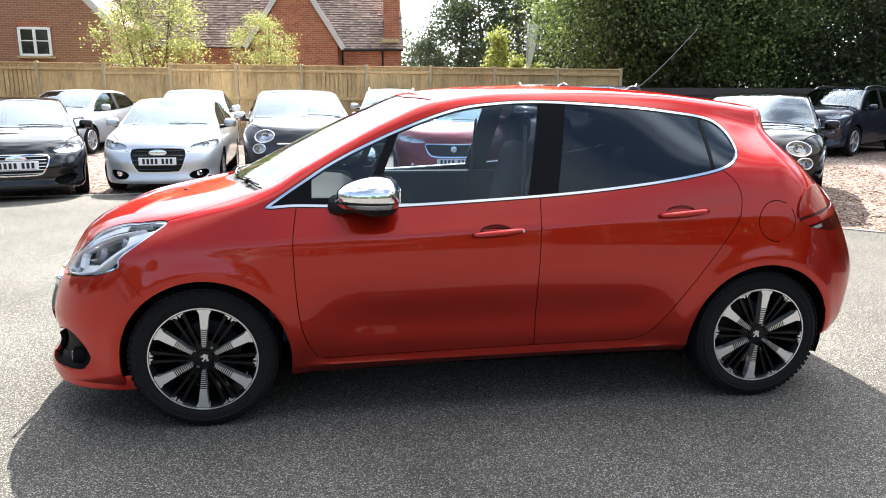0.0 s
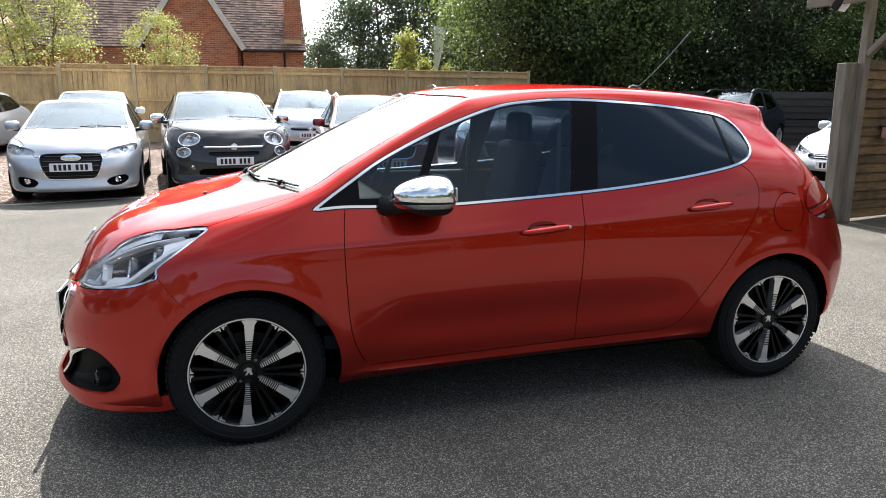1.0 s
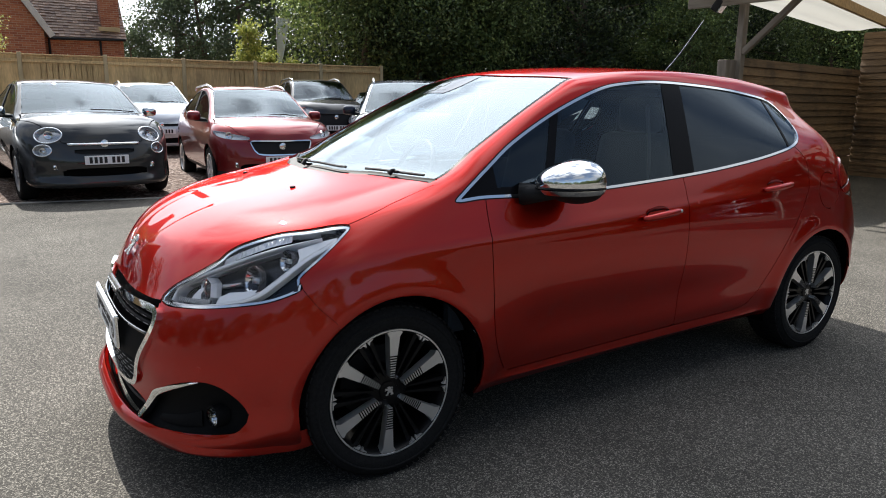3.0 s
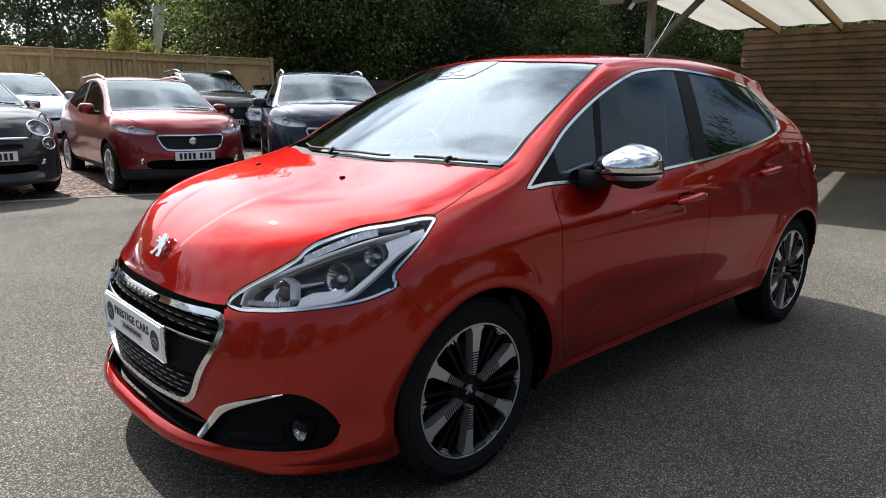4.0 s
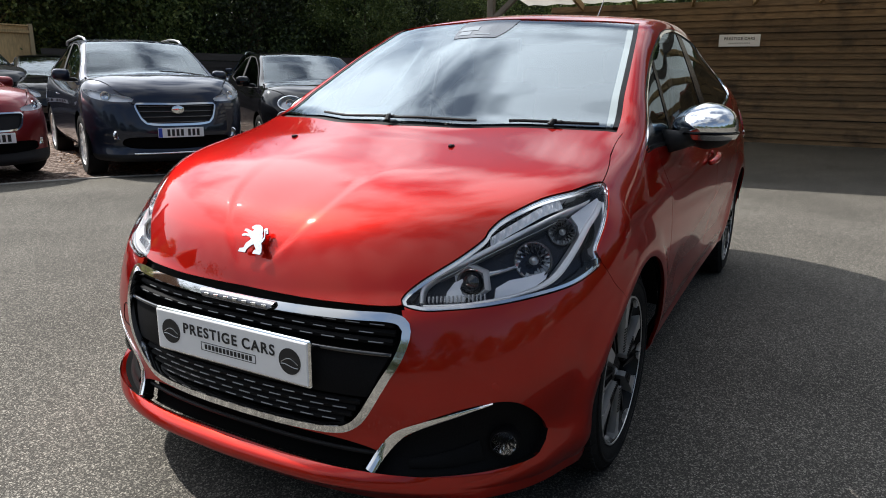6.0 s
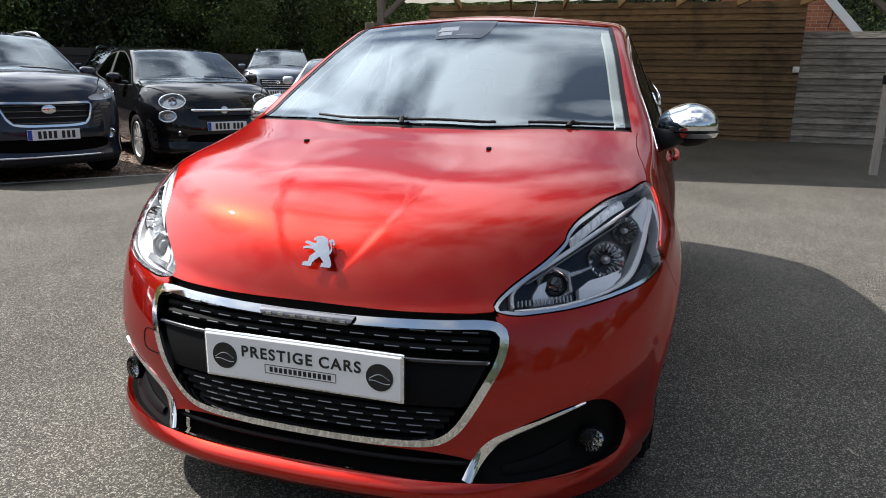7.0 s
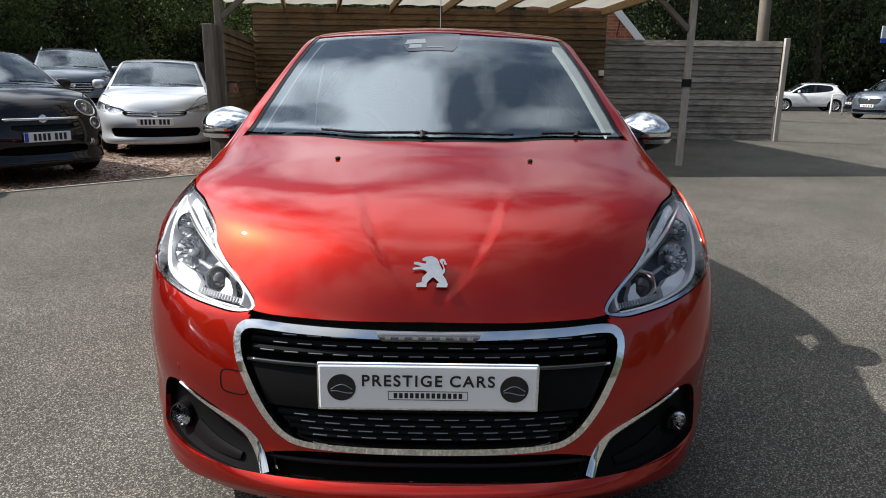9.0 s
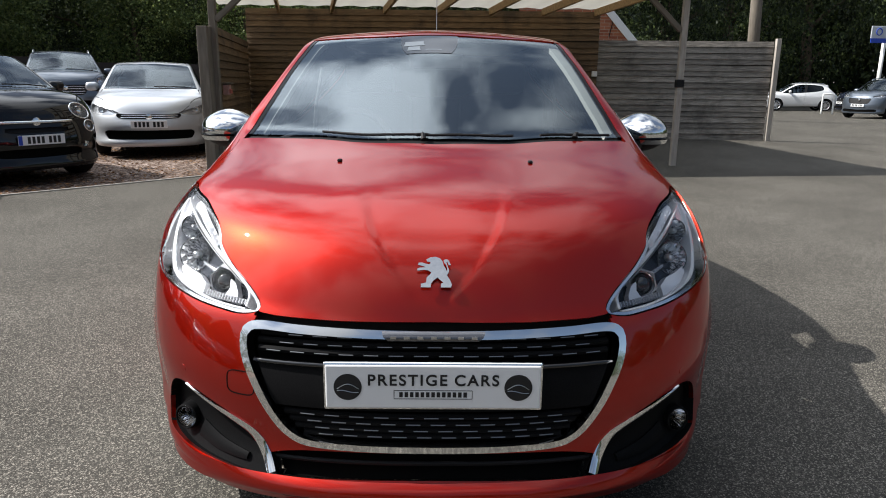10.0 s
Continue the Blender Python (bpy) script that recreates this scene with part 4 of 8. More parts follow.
# ---- small fixtures of the yard ----
sign = thing("wall_sign", "white dealer sign with black lettering on the boards", "sign")
part("panel", Mesh().box((WALL_X - 0.045, 0.17, 1.845), (0.012, 0.66, 0.20), None, 0.003), M["white_plate"], sign)
flag = thing("feather_flag", "pale blue-grey feather flag beyond the fence", "flag")
part("pole", Mesh().tube([(5.66, 20.2, 0.4), (5.66, 20.2, 4.0)], 0.02, 8), M["satin"], flag)
g = Mesh()
for i in range(9):
    k = i / 8
    for j in range(4):
        g.v.append((5.67 + (0.10 + 0.34 * k) * j / 3, 20.2 + 0.03 * math.sin(3 * j + 5 * k), 2.4 + 1.58 * k))
g.f = [(i * 4 + j, i * 4 + j + 1, (i + 1) * 4 + j + 1, (i + 1) * 4 + j) for i in range(8) for j in range(3)]
part("cloth", g, mat("flag_cloth", (0.55, 0.60, 0.66), 0.8, grain=0.2, grain_scale=20), flag, "", True)
box = thing("call_point", "small weathered red and white box on the shelter's side wall", "box")
part("housing", Mesh().box((6.30, 2.93, 1.06), (0.12, 0.09, 0.14), Matrix(), 0.015), mat("faded_pink_plastic", (0.42, 0.24, 0.21), 0.65, grain=0.4, grain_scale=40), box)
part("hood", Mesh().box((6.30, 2.915, 1.15), (0.14, 0.13, 0.02), None, 0.006), M["timber"], box)
part("cover", Mesh().box((6.30, 2.878, 1.04), (0.10, 0.02, 0.06), None, 0.006), mat("faded_red", (0.45, 0.12, 0.09), 0.6), box)
switch = thing("switch_box", "small white weatherproof switch on the boards", "switch")
part("housing", Mesh().box((WALL_X - 0.06, -3.04, 1.37), (0.06, 0.10, 0.10), None, 0.01), M["white"], switch)
part("rocker", Mesh().box((WALL_X - 0.093, -3.04, 1.37), (0.008, 0.045, 0.045), None, 0.003), M["white_plate"], switch)
lamp = thing("floodlight", "black floodlight under the shelter's front edge", "floodlight")
part("housing", Mesh().box((0, 0, 0), (0.20, 0.10, 0.16), pose(5.55, 3.12, 2.53, 35, 0, 20), 0.02), M["black_plastic"], lamp)
part("glass", Mesh().box((0, -0.055, 0), (0.17, 0.008, 0.13), pose(5.55, 3.12, 2.53, 35, 0, 20)), M["reflector"], lamp)
part("bracket", Mesh().tube([(5.6, 3.16, 2.56), (5.65, 3.1, 2.66)], 0.012, 6), M["satin"], lamp)
upright = thing("utility_pole", "weathered round timber pole behind the board fence", "pole")
part("shaft", Mesh().tube([(20, -10.55, 0.0), (20.0, -10.42, 4.0), (20, -10.3, 8.0)], (0.20, 0.18, 0.16), 14), M["timber"], upright, "", True)
mast = thing("sign_mast", "white pole with a grey and blue brand sign across the yard", "sign")
part("pole", Mesh().tube([(30, -21.10, -0.2), (30, -21.10, 3.9)], 0.09, 10), M["white"], mast, "", True)
part("panel", Mesh().box((29.9, -20.72, 3.62), (0.06, 0.72, 0.56), None, 0.02), mat("sign_grey", (0.45, 0.48, 0.52), 0.5), mast)
part("band", Mesh().box((29.86, -20.72, 3.24), (0.04, 0.72, 0.20)), M["blue_ink"], mast)
part("ring", Mesh().tube([(29.86, -20.72 + 0.13 * math.cos(a), 3.64 + 0.15 * math.sin(a)) for a in np.linspace(0, 2 * math.pi, 21)], 0.025, 6, False), M["blue_ink"], mast)
hoop = thing("hoop_barrier", "white steel hoop barrier at the edge of the far parking", "barrier")
part("hoop", Mesh().tube(smooth_line([(31, -19.12, -0.25), (31, -19.12, 0.62), (31, -19.20, 0.74), (31, -19.60, 0.74), (31, -19.68, 0.62), (31, -19.68, -0.25)], 4, False).tolist(), 0.04, 8), M["white"], hoop, "", True)
part("band", Mesh().box((6.70, -3.55, 1.21), (0.106, 0.106, 0.11)), M["black_plastic"], shelter)
g = Mesh().tube([(24, 44, 9.4), (6, 42, 8.0), (-10, 40, 8.8)], 0.03, 5)
part("overhead_cable", g, M["black_plastic"], None, "thin overhead cable across the sky", category="cable", kind="structure")

# ---- the red hatchback ----
XC0, XC1 = -1.35, 1.30
RINGS = [
    dict(nf=3.0, nr=2.9, xf=-2.025, xr=1.84, w=[(-1.35, 0.80), (0, 0.775), (1.3, 0.80)],
         z=[(-2.35, 0.15), (-1.6, 0.168), (-1.35, 0.20), (-0.9, 0.215), (0.9, 0.245), (1.3, 0.25), (2.3, 0.28)]),
    dict(nf=2.8, nr=3.0, xf=-2.062, xr=1.92, w=[(-1.35, 0.838), (-0.9, 0.822), (0, 0.815), (0.9, 0.822), (1.3, 0.84)],
         z=[(-2.35, 0.205), (-1.7, 0.225), (-1.35, 0.255), (-0.9, 0.262), (0.9, 0.285), (1.3, 0.30), (2.3, 0.35)]),
    dict(nf=2.5, nr=3.0, xf=-2.03, xr=1.945, w=[(-1.35, 0.856), (0, 0.842), (1.3, 0.858)],
         z=[(-2.35, 0.29), (-1.7, 0.32), (-1.35, 0.36), (0, 0.36), (1.3, 0.40), (2.3, 0.45)]),
    dict(nf=2.5, nr=3.0, xf=-2.045, xr=1.955, w=[(-1.35, 0.868), (0, 0.864), (1.3, 0.868)],
         z=[(-2.35, 0.44), (-1.7, 0.48), (-1.35, 0.52), (0, 0.55), (1.3, 0.58), (2.3, 0.60)]),
    dict(nf=2.45, nr=2.8, xf=-2.00, xr=1.92, w=[(-1.35, 0.866), (0, 0.870), (1.3, 0.866)],
         z=[(-2.35, 0.585), (-1.7, 0.63), (-1.35, 0.68), (0, 0.71), (1.3, 0.74), (2.3, 0.72)]),
    dict(nf=2.2, nr=2.6, xf=-1.972, xr=1.85, w=[(-1.35, 0.845), (-0.9, 0.852), (0, 0.858), (0.9, 0.845), (1.3, 0.838)],
         z=[(-2.35, 0.645), (-1.85, 0.70), (-1.35, 0.80), (0, 0.83), (1.0, 0.89), (1.3, 0.91), (2.3, 0.84)]),
    dict(nr=2.4, xf=-1.945, xr=1.67, w=[(-1.35, 0.79), (-1.0, 0.793), (0, 0.81), (1.0, 0.79), (1.3, 0.765)],
         z=[(-2.35, 0.72), (-1.85, 0.80), (-1.35, 0.893), (-1.0, 0.935), (-0.45, 0.942), (0.19, 0.975), (0.55, 1.01), (1.03, 1.085), (1.3, 1.10), (2.3, 1.02)]),
    dict(xf=-1.86, xr=1.48, w=[(-1.35, 0.70), (-1.0, 0.763), (-0.83, 0.735), (-0.68, 0.70), (-0.44, 0.655), (-0.19, 0.63), (0.22, 0.615), (0.6, 0.61), (1.01, 0.60), (1.3, 0.585)],
         z=[(-2.35, 0.82), (-1.85, 0.868), (-1.35, 0.935), (-1.0, 0.985), (-0.83, 1.07), (-0.68, 1.15), (-0.44, 1.265), (-0.19, 1.35), (0.22, 1.392), (0.6, 1.375), (1.01, 1.325), (1.3, 1.27), (2.3, 1.22)]),
    dict(xf=-1.74, xr=1.46, w=[(-1.35, 0.54), (-1.15, 0.63), (-1.0, 0.70), (-0.83, 0.665), (-0.44, 0.595), (-0.26, 0.56), (0.1, 0.545), (0.8, 0.53), (1.3, 0.50)],
         z=[(-2.35, 0.885), (-1.85, 0.915), (-1.35, 0.965), (-1.15, 0.995), (-1.0, 1.02), (-0.83, 1.115), (-0.44, 1.318), (-0.26, 1.393), (0.1, 1.433), (0.4, 1.44), (0.8, 1.425), (1.15, 1.39), (1.3, 1.37), (2.3, 1.345)]),
    dict(xf=-1.62, xr=1.44, spine=True, w=[(-1.35, 0), (1.3, 0)],
         z=[(-2.35, 0.925), (-1.85, 0.945), (-1.35, 0.99), (-1.15, 1.012), (-1.02, 1.025), (-0.99, 1.04), (-0.83, 1.13), (-0.44, 1.345), (-0.26, 1.425), (0.0, 1.458), (0.3, 1.470), (0.8, 1.455), (1.15, 1.42), (1.3, 1.40), (2.3, 1.37)]),
]
SHEAR = [(-2.35, 0.0), (-1.35, 0.0), (-1.0, 0.20), (-0.83, 0.185), (-0.26, 0.09), (0.3, 0.0), (2.3, 0.0)]
side_x = np.r_[np.linspace(-1.35, -0.2, 70, endpoint=False), np.linspace(-0.2, 1.3, 76)]
NF, NR = 150, 56
grid = build_skin(RINGS, XC0, XC1, (3, 4, 7, 7, 6, 6, 18, 12, 26), NF, side_x, NR, SHEAR)


def ease(t):
    t = np.clip(t, 0, 1)
    return t * t * (3 - 2 * t)


def relax(g, first, fade_from, fade_to, rounds):
    """Evens out the bonnet, mirrored across the middle."""
    a = np.arange(g.shape[0])
    w = 0.5 * (1 - ease((a - fade_from) / (fade_to - fade_from)))[:, None, None]
    b = np.arange(g.shape[1])
    w = w * ease((b - first) / 8.0)[None, :, None]
    flip = np.array([1, -1, 1])
    for _ in range(rounds):
        left = np.concatenate([g[1:2] * flip, g[:-1]], 0)
        right = np.concatenate([g[1:], g[-1:]], 0)
        up = np.concatenate([g[:, 1:], g[:, -2:-1] * flip], 1)
        down = np.concatenate([g[:, :1], g[:, :-1]], 1)
        m = (left + right + up + down) / 4
        g = g + (m - g) * w
        g[:, -1, 1] = 0.0
        g[0, :, 1] = 0.0
    return g


grid = relax(grid, 26, NF + 6, NF + 26, 170)
X, Y, Z = grid[..., 0], -grid[..., 1], grid[..., 2]
# the bonnet's middle, where the rings close, follows one smooth surface
gap_r = np.hypot(X + 1.60, Y)
near = (gap_r < 0.30) & (gap_r > 0.12) & (Z > 0.75)


def terms(u, v):
    return np.stack([u ** i * v ** j for i in range(5) for j in (0, 2, 4) if i + j < 5], -1)


fit_z = np.linalg.lstsq(terms(X[near] + 1.60, Y[near]), Z[near], rcond=None)[0]
blend = ease((0.22 - gap_r) / 0.10) * (Z > 0.75)
grid[..., 2] += blend * (terms(np.clip(X + 1.60, -0.4, 0.4), np.clip(Y, 0, 0.4)) @ fit_z - Z)
Z = grid[..., 2]
# flared arches, a shallow door crease and the sunken middle of the bonnet
for ax in (-1.255, 1.255):
    r = np.hypot(X - ax, Z - 0.31)
    grid[..., 1] -= 0.013 * np.exp(-((r - 0.375) / 0.045) ** 2) * (Y > 0.6) * (Z < 0.85)
line = 0.80 + 0.095 * (X + 1.2) / 2.4
grid[..., 1] -= 0.006 * np.exp(-((Z - line) / 0.02) ** 2) * (Y > 0.7) * ease((X + 1.45) / 0.5) * ease((1.5 - X) / 0.3)
grid[..., 1] += 0.013 * np.exp(-((Z - 0.46) / 0.10) ** 2) * (Y > 0.7) * ease((X + 0.85) / 0.3) * ease((0.9 - X) / 0.3)
dip = curve(X, [-1.965, -1.95, -1.914, -1.87, -1.82, -1.70, -1.5, -1.3], [0.030, 0.055, 0.108, 0.143, 0.168, 0.194, 0.215, 0.22])
grid[..., 2] -= 0.0042 * ease((dip - Y) / np.interp(X, [-1.95, -1.80, -1.65, -1.5], [0.024, 0.032, 0.07, 0.12]) + 0.5) * ease((-1.30 - X) / 0.62) * (Z > 0.66) * ease((Z - 0.66) / 0.05)
grid[..., 1] -= 0.014 * np.exp(-((Z - np.interp(X, [-0.9, 0.9], [0.262, 0.284])) / 0.018) ** 2) * (Y > 0.6) * ease((X + 0.98) / 0.25) * ease((1.0 - X) / 0.25)
hero_shell = Shell(grid)


def side(p):
    return np.stack([p[:, 0], p[:, 2]], -1)


def round_nose(p):
    """Angle about the engine bay and height: an unrolled front corner."""
    return np.stack([np.arctan2(np.abs(p[:, 1]), -(p[:, 0] + 1.0)), p[:, 2]], -1)


def face_on(p):
    return np.stack([np.abs(p[:, 1]), p[:, 2]], -1)


WINDOW = smooth_line([(-0.985, 0.945), (-0.87, 0.950), (-0.70, 0.947), (-0.45, 0.945), (0.19, 0.980), (0.55, 1.012), (0.82, 1.048), (1.03, 1.090), (1.115, 1.135), (1.135, 1.19),
                      (1.11, 1.265), (1.035, 1.318), (0.85, 1.348), (0.61, 1.372), (0.23, 1.390), (0.0, 1.380), (-0.185, 1.350), (-0.436, 1.260), (-0.682, 1.146), (-0.825, 1.060), (-0.95, 0.978)], 5)
LIGHT = smooth_line([(0.452, 0.650), (0.497, 0.636), (0.564, 0.640), (0.646, 0.648), (0.759, 0.664), (0.86, 0.681), (0.93, 0.704), (0.957, 0.720), (0.952, 0.752),
                     (1.02, 0.812), (1.078, 0.862), (1.104, 0.890), (1.05, 0.893), (0.96, 0.882), (0.84, 0.867), (0.727, 0.834), (0.676, 0.806), (0.655, 0.784), (0.592, 0.746), (0.497, 0.692)], 4)
GRILLE = smooth_line([(-0.4, 0.614), (-0.2, 0.614), (0.0, 0.614), (0.15, 0.616), (0.33, 0.620), (0.43, 0.623), (0.472, 0.612), (0.486, 0.58), (0.478, 0.53), (0.452, 0.475), (0.400, 0.383), (0.362, 0.340), (0.312, 0.319), (0.2, 0.313), (0.0, 0.312), (-0.2, 0.312), (-0.4, 0.312)], 5)
FOG = smooth_line([(0.370, 0.237), (0.404, 0.288), (0.452, 0.341), (0.561, 0.395), (0.652, 0.419), (0.712, 0.412), (0.760, 0.378), (0.792, 0.335), (0.797, 0.302), (0.780, 0.274), (0.752, 0.258), (0.660, 0.248), (0.535, 0.240), (0.43, 0.233)], 5)
INTAKE = smooth_line([(-0.4, 0.304), (-0.2, 0.304), (0.0, 0.304), (0.2, 0.303), (0.33, 0.298), (0.42, 0.282), (0.45, 0.252), (0.39, 0.237), (0.2, 0.238), (0.0, 0.239), (-0.2, 0.239), (-0.4, 0.239)], 4)
TAIL = smooth_line([(1.56, 1.012), (1.47, 1.005), (1.41, 0.955), (1.393, 0.880), (1.455, 0.834), (1.56, 0.812), (1.64, 0.81), (1.69, 0.86), (1.64, 0.95)], 4)
FUEL = np.array([(1.288 + 0.09 * math.cos(a), 0.862 + 0.092 * math.sin(a)) for a in np.linspace(0, 2 * math.pi, 36, endpoint=False)])
DOOR_F = np.array(smooth_line([(-0.83, 1.10), (-0.845, 1.03), (-0.87, 0.90), (-0.878, 0.76), (-0.862, 0.49), (-0.83, 0.37), (-0.785, 0.295)], 5, False).tolist() + [(0.168, 0.312), (0.170, 0.6), (0.182, 0.98), (0.26, 1.45), (-0.83, 1.45)])
DOOR_R = np.array([(0.168, 0.312)] + smooth_line([(0.60, 0.318), (0.68, 0.335), (0.755, 0.395), (0.85, 0.52), (1.01, 0.742), (1.095, 0.865), (1.117, 0.96), (1.09, 1.04), (1.03, 1.092)], 5, False).tolist() + [(1.03, 1.45), (0.26, 1.45), (0.182, 0.98), (0.170, 0.6)])
HOOD_LINE = [(0, 0.634), (0.24, 0.633), (0.40, 0.636), (0.448, 0.640), (0.497, 0.692), (0.592, 0.746), (0.655, 0.784), (0.676, 0.806), (0.727, 0.834), (0.84, 0.867), (0.96, 0.882), (1.09, 0.893), (1.284, 0.948), (1.549, 1.008), (3.2, 1.1)]
G = 0.0017


def hood_f(p):
    q = round_nose(p)
    return np.where(p[:, 0] < -0.97, q[:, 1] - np.interp(q[:, 0], *zip(*HOOD_LINE)), -0.5)


def hood_gap(p):
    return G * np.interp(round_nose(p)[:, 0], [0.9, 1.15, 1.4, 3.2], [1, 0.6, 0.28, 0.2])


def hood_back(p):
    return p[:, 0] - curve(np.abs(p[:, 1]), [0, 0.22, 0.42, 0.60, 0.70, 0.76, 0.9], [-1.262, -1.235, -1.155, -1.09, -1.045, -1.018, -0.98])


def screen_top(p):
    return p[:, 0] - curve(np.abs(p[:, 1]), [0, 0.22, 0.35, 0.48, 0.56, 0.9], [-0.392, -0.372, -0.335, -0.288, -0.262, -0.2])


def screen_side(p):
    return np.abs(p[:, 1]) - curve(p[:, 0], [-1.3, -1.03, -0.93, -0.83, -0.67, -0.44, -0.264, 0], [0.72, 0.70, 0.685, 0.665, 0.638, 0.597, 0.562, 0.52])


def bumper_f(p):
    return p[:, 0] - np.interp(p[:, 2], [0.1, 0.45, 0.599, 0.659, 0.715, 0.9], [-1.42, -1.43, -1.476, -1.534, -1.572, -1.60])


def circle(cx, cz, r):
    return lambda p: np.where(np.abs(p[:, 1]) > 0.5, np.hypot(p[:, 0] - cx, p[:, 2] - cz) - r, 1.0)


def inside(project, outline, grow=0.0, where=None):
    def fn(p):
        d = distance(project(p), outline) - grow
        return d if where is None else np.where(where(p), d, 1.0)
    return fn


flank = lambda p: np.abs(p[:, 1]) > 0.45
nose = lambda p: p[:, 0] < -1.30
F = {
    "arch_f": circle(-1.252, 0.31, 0.352), "arch_r": circle(1.256, 0.31, 0.354),
    "win": inside(side, WINDOW, 0, flank), "win_in": inside(side, WINDOW, -0.0100, flank), "win_seal": inside(side, WINDOW, 0.004, flank),
    "light": inside(round_nose, LIGHT, 0, nose), "light_out": inside(round_nose, LIGHT, 0.004, nose),
    "lamp_in": inside(round_nose, LIGHT, -0.007, nose),
    "grille": inside(face_on, GRILLE, 0, nose), "grille_in": inside(face_on, GRILLE, -0.019, nose),
    "fog": inside(round_nose, FOG, 0, nose), "intake": inside(face_on, INTAKE, 0, nose),
    "tail": inside(side, TAIL, 0, lambda p: (p[:, 0] > 1.3) & flank(p)),
    "fuel_a": inside(side, FUEL, 0.0025, flank), "fuel_b": inside(side, FUEL, -0.0015, flank),
    "df_a": inside(side, DOOR_F, G, flank), "df_b": inside(side, DOOR_F, -G, flank),
    "dr_a": inside(side, DOOR_R, G, flank), "dr_b": inside(side, DOOR_R, -G, flank),
    "hood_a": lambda p: hood_f(p) - hood_gap(p), "hood_b": lambda p: hood_f(p) + hood_gap(p),
    "back": hood_back, "cowl": lambda p: hood_back(p) - 0.045, "top": screen_top, "ssid": screen_side, "ssid2": lambda p: screen_side(p) + 0.018, "ssid3": lambda p: screen_side(p) + 0.042,
    "bump_a": lambda p: bumper_f(p) - 0.0009, "bump_b": lambda p: bumper_f(p) + 0.0009,
    "sill": lambda p: p[:, 2] - np.interp(p[:, 0], [-0.9, 0.9], [0.268, 0.290]),
}


def slant(x0, x1, z0=0.98, z1=1.38):
    """A leaning line across the side windows."""
    return lambda p: np.where(flank(p) & (p[:, 0] > -0.95) & (p[:, 0] < 1.15), p[:, 0] - (x0 + (x1 - x0) * (p[:, 2] - z0) / (z1 - z0)), 1.0)


SLANTS = {"s1": slant(-0.50, -0.43, 1.076, 1.239), "s2": slant(0.128, 0.212), "s3": slant(-0.54, -0.474, 1.076, 1.227), "s4": slant(-0.80, -0.80),
          "s5": slant(0.262, 0.338), "s6": slant(0.985, 0.985), "s7": slant(1.0, 1.0), "s8": lambda p: np.where(p[:, 0] < -0.45, p[:, 2] - 0.985, 1.0) * np.where(flank(p), 1, 0) + np.where(flank(p), 0, 1)}
F.update(SLANTS)
for n_cut, at_level in enumerate((0.812, 0.828, 0.84, 0.872, 0.886)):
    F["tail_%d" % n_cut] = lambda p, v=at_level: np.where((p[:, 0] > 1.35) & flank(p), p[:, 2] - 0.22 * (p[:, 0] - 1.45) - v, 1.0)
for fn in F.values():
    hero_shell.cut(fn)
cc = hero_shell.centres()
D = {k: fn(cc) for k, fn in F.items()}
x, y, z = cc[:, 0], -cc[:, 1], cc[:, 2]
lab = np.full(len(cc), "body", dtype=object)
lab[(x < -0.9) & (D["bump_b"] < 0) & (z < 0.9)] = "bumper"
lab[(x < -0.9) & (np.abs(bumper_f(cc)) < 0.0009) & (z < 0.73) & (z > 0.5)] = "gap"
lab[(D["sill"] < 0) & (x > -0.92) & (x < 0.95)] = "sill"
lab[(D["df_a"] < 0)] = "gap"
lab[(D["dr_a"] < 0)] = "gap"
lab[D["df_b"] < 0] = "door_f"
lab[D["dr_b"] < 0] = "door_r"
lab[(z > 1.31) & (D["win"] > 0) | (D["win"] > 0) & (z > 1.06) & (x > -0.95) & (x < 1.02)] = "body"
lab[(D["fuel_a"] < 0)] = "gap"
lab[(D["fuel_b"] < 0)] = "fuel"
lab[(hood_f(cc) > -hood_gap(cc)) & (D["back"] < 0)] = "gap"
lab[(D["hood_a"] > 0) & (D["back"] < 0)] = "hood"
scr = (D["back"] > 0) & (D["ssid"] < 0) & (D["top"] < 0) & (z > 0.95)
lab[scr] = "seal"
lab[scr & (D["cowl"] < 0)] = "cowl"
lab[scr & (D["cowl"] > 0) & (D["ssid2"] < 0)] = "screen"
lab[D["tail"] < 0] = "tail"
level = z - 0.22 * (x - 1.45)
for lo, hi, what in ((0.812, 0.828, "tail_clear"), (0.84, 0.872, "tail_bar"), (0.886, 1.2, "tail_bar")):
    lab[(D["tail"] < 0) & (level > lo) & (level < hi) & ((x < 1.53) | (what != "tail_clear"))] = what
lab[D["win_seal"] < 0] = "wseal"
lab[D["win"] < 0] = "trim"
W = D["win_in"] < 0
lab[W] = "black"
lab[W & (D["s1"] > 0) & (D["s2"] < 0)] = "glass_f"
lab[W & (D["s3"] < 0) & (D["s4"] > 0) & (z > 0.985)] = "glass_v"
lab[W & (D["s5"] > 0) & (D["s6"] < 0)] = "glass_r"
lab[W & (D["s7"] > 0) & (x > 0.95)] = "glass_q"
lab[D["grille"] < 0] = "grille_ring"
lab[D["grille_in"] < 0] = "grille"
lab[(D["intake"] < 0) & (D["grille"] > 0)] = "intake"
lab[D["fog"] < 0] = "fog"
lab[D["light_out"] < 0] = "gap"
lab[(y < 0.455) & (z > 0.60) & (x < -1.6) & (D["grille"] > 0) & (D["hood_a"] < 0)] = "gap"
lab[D["light"] < 0] = "light"
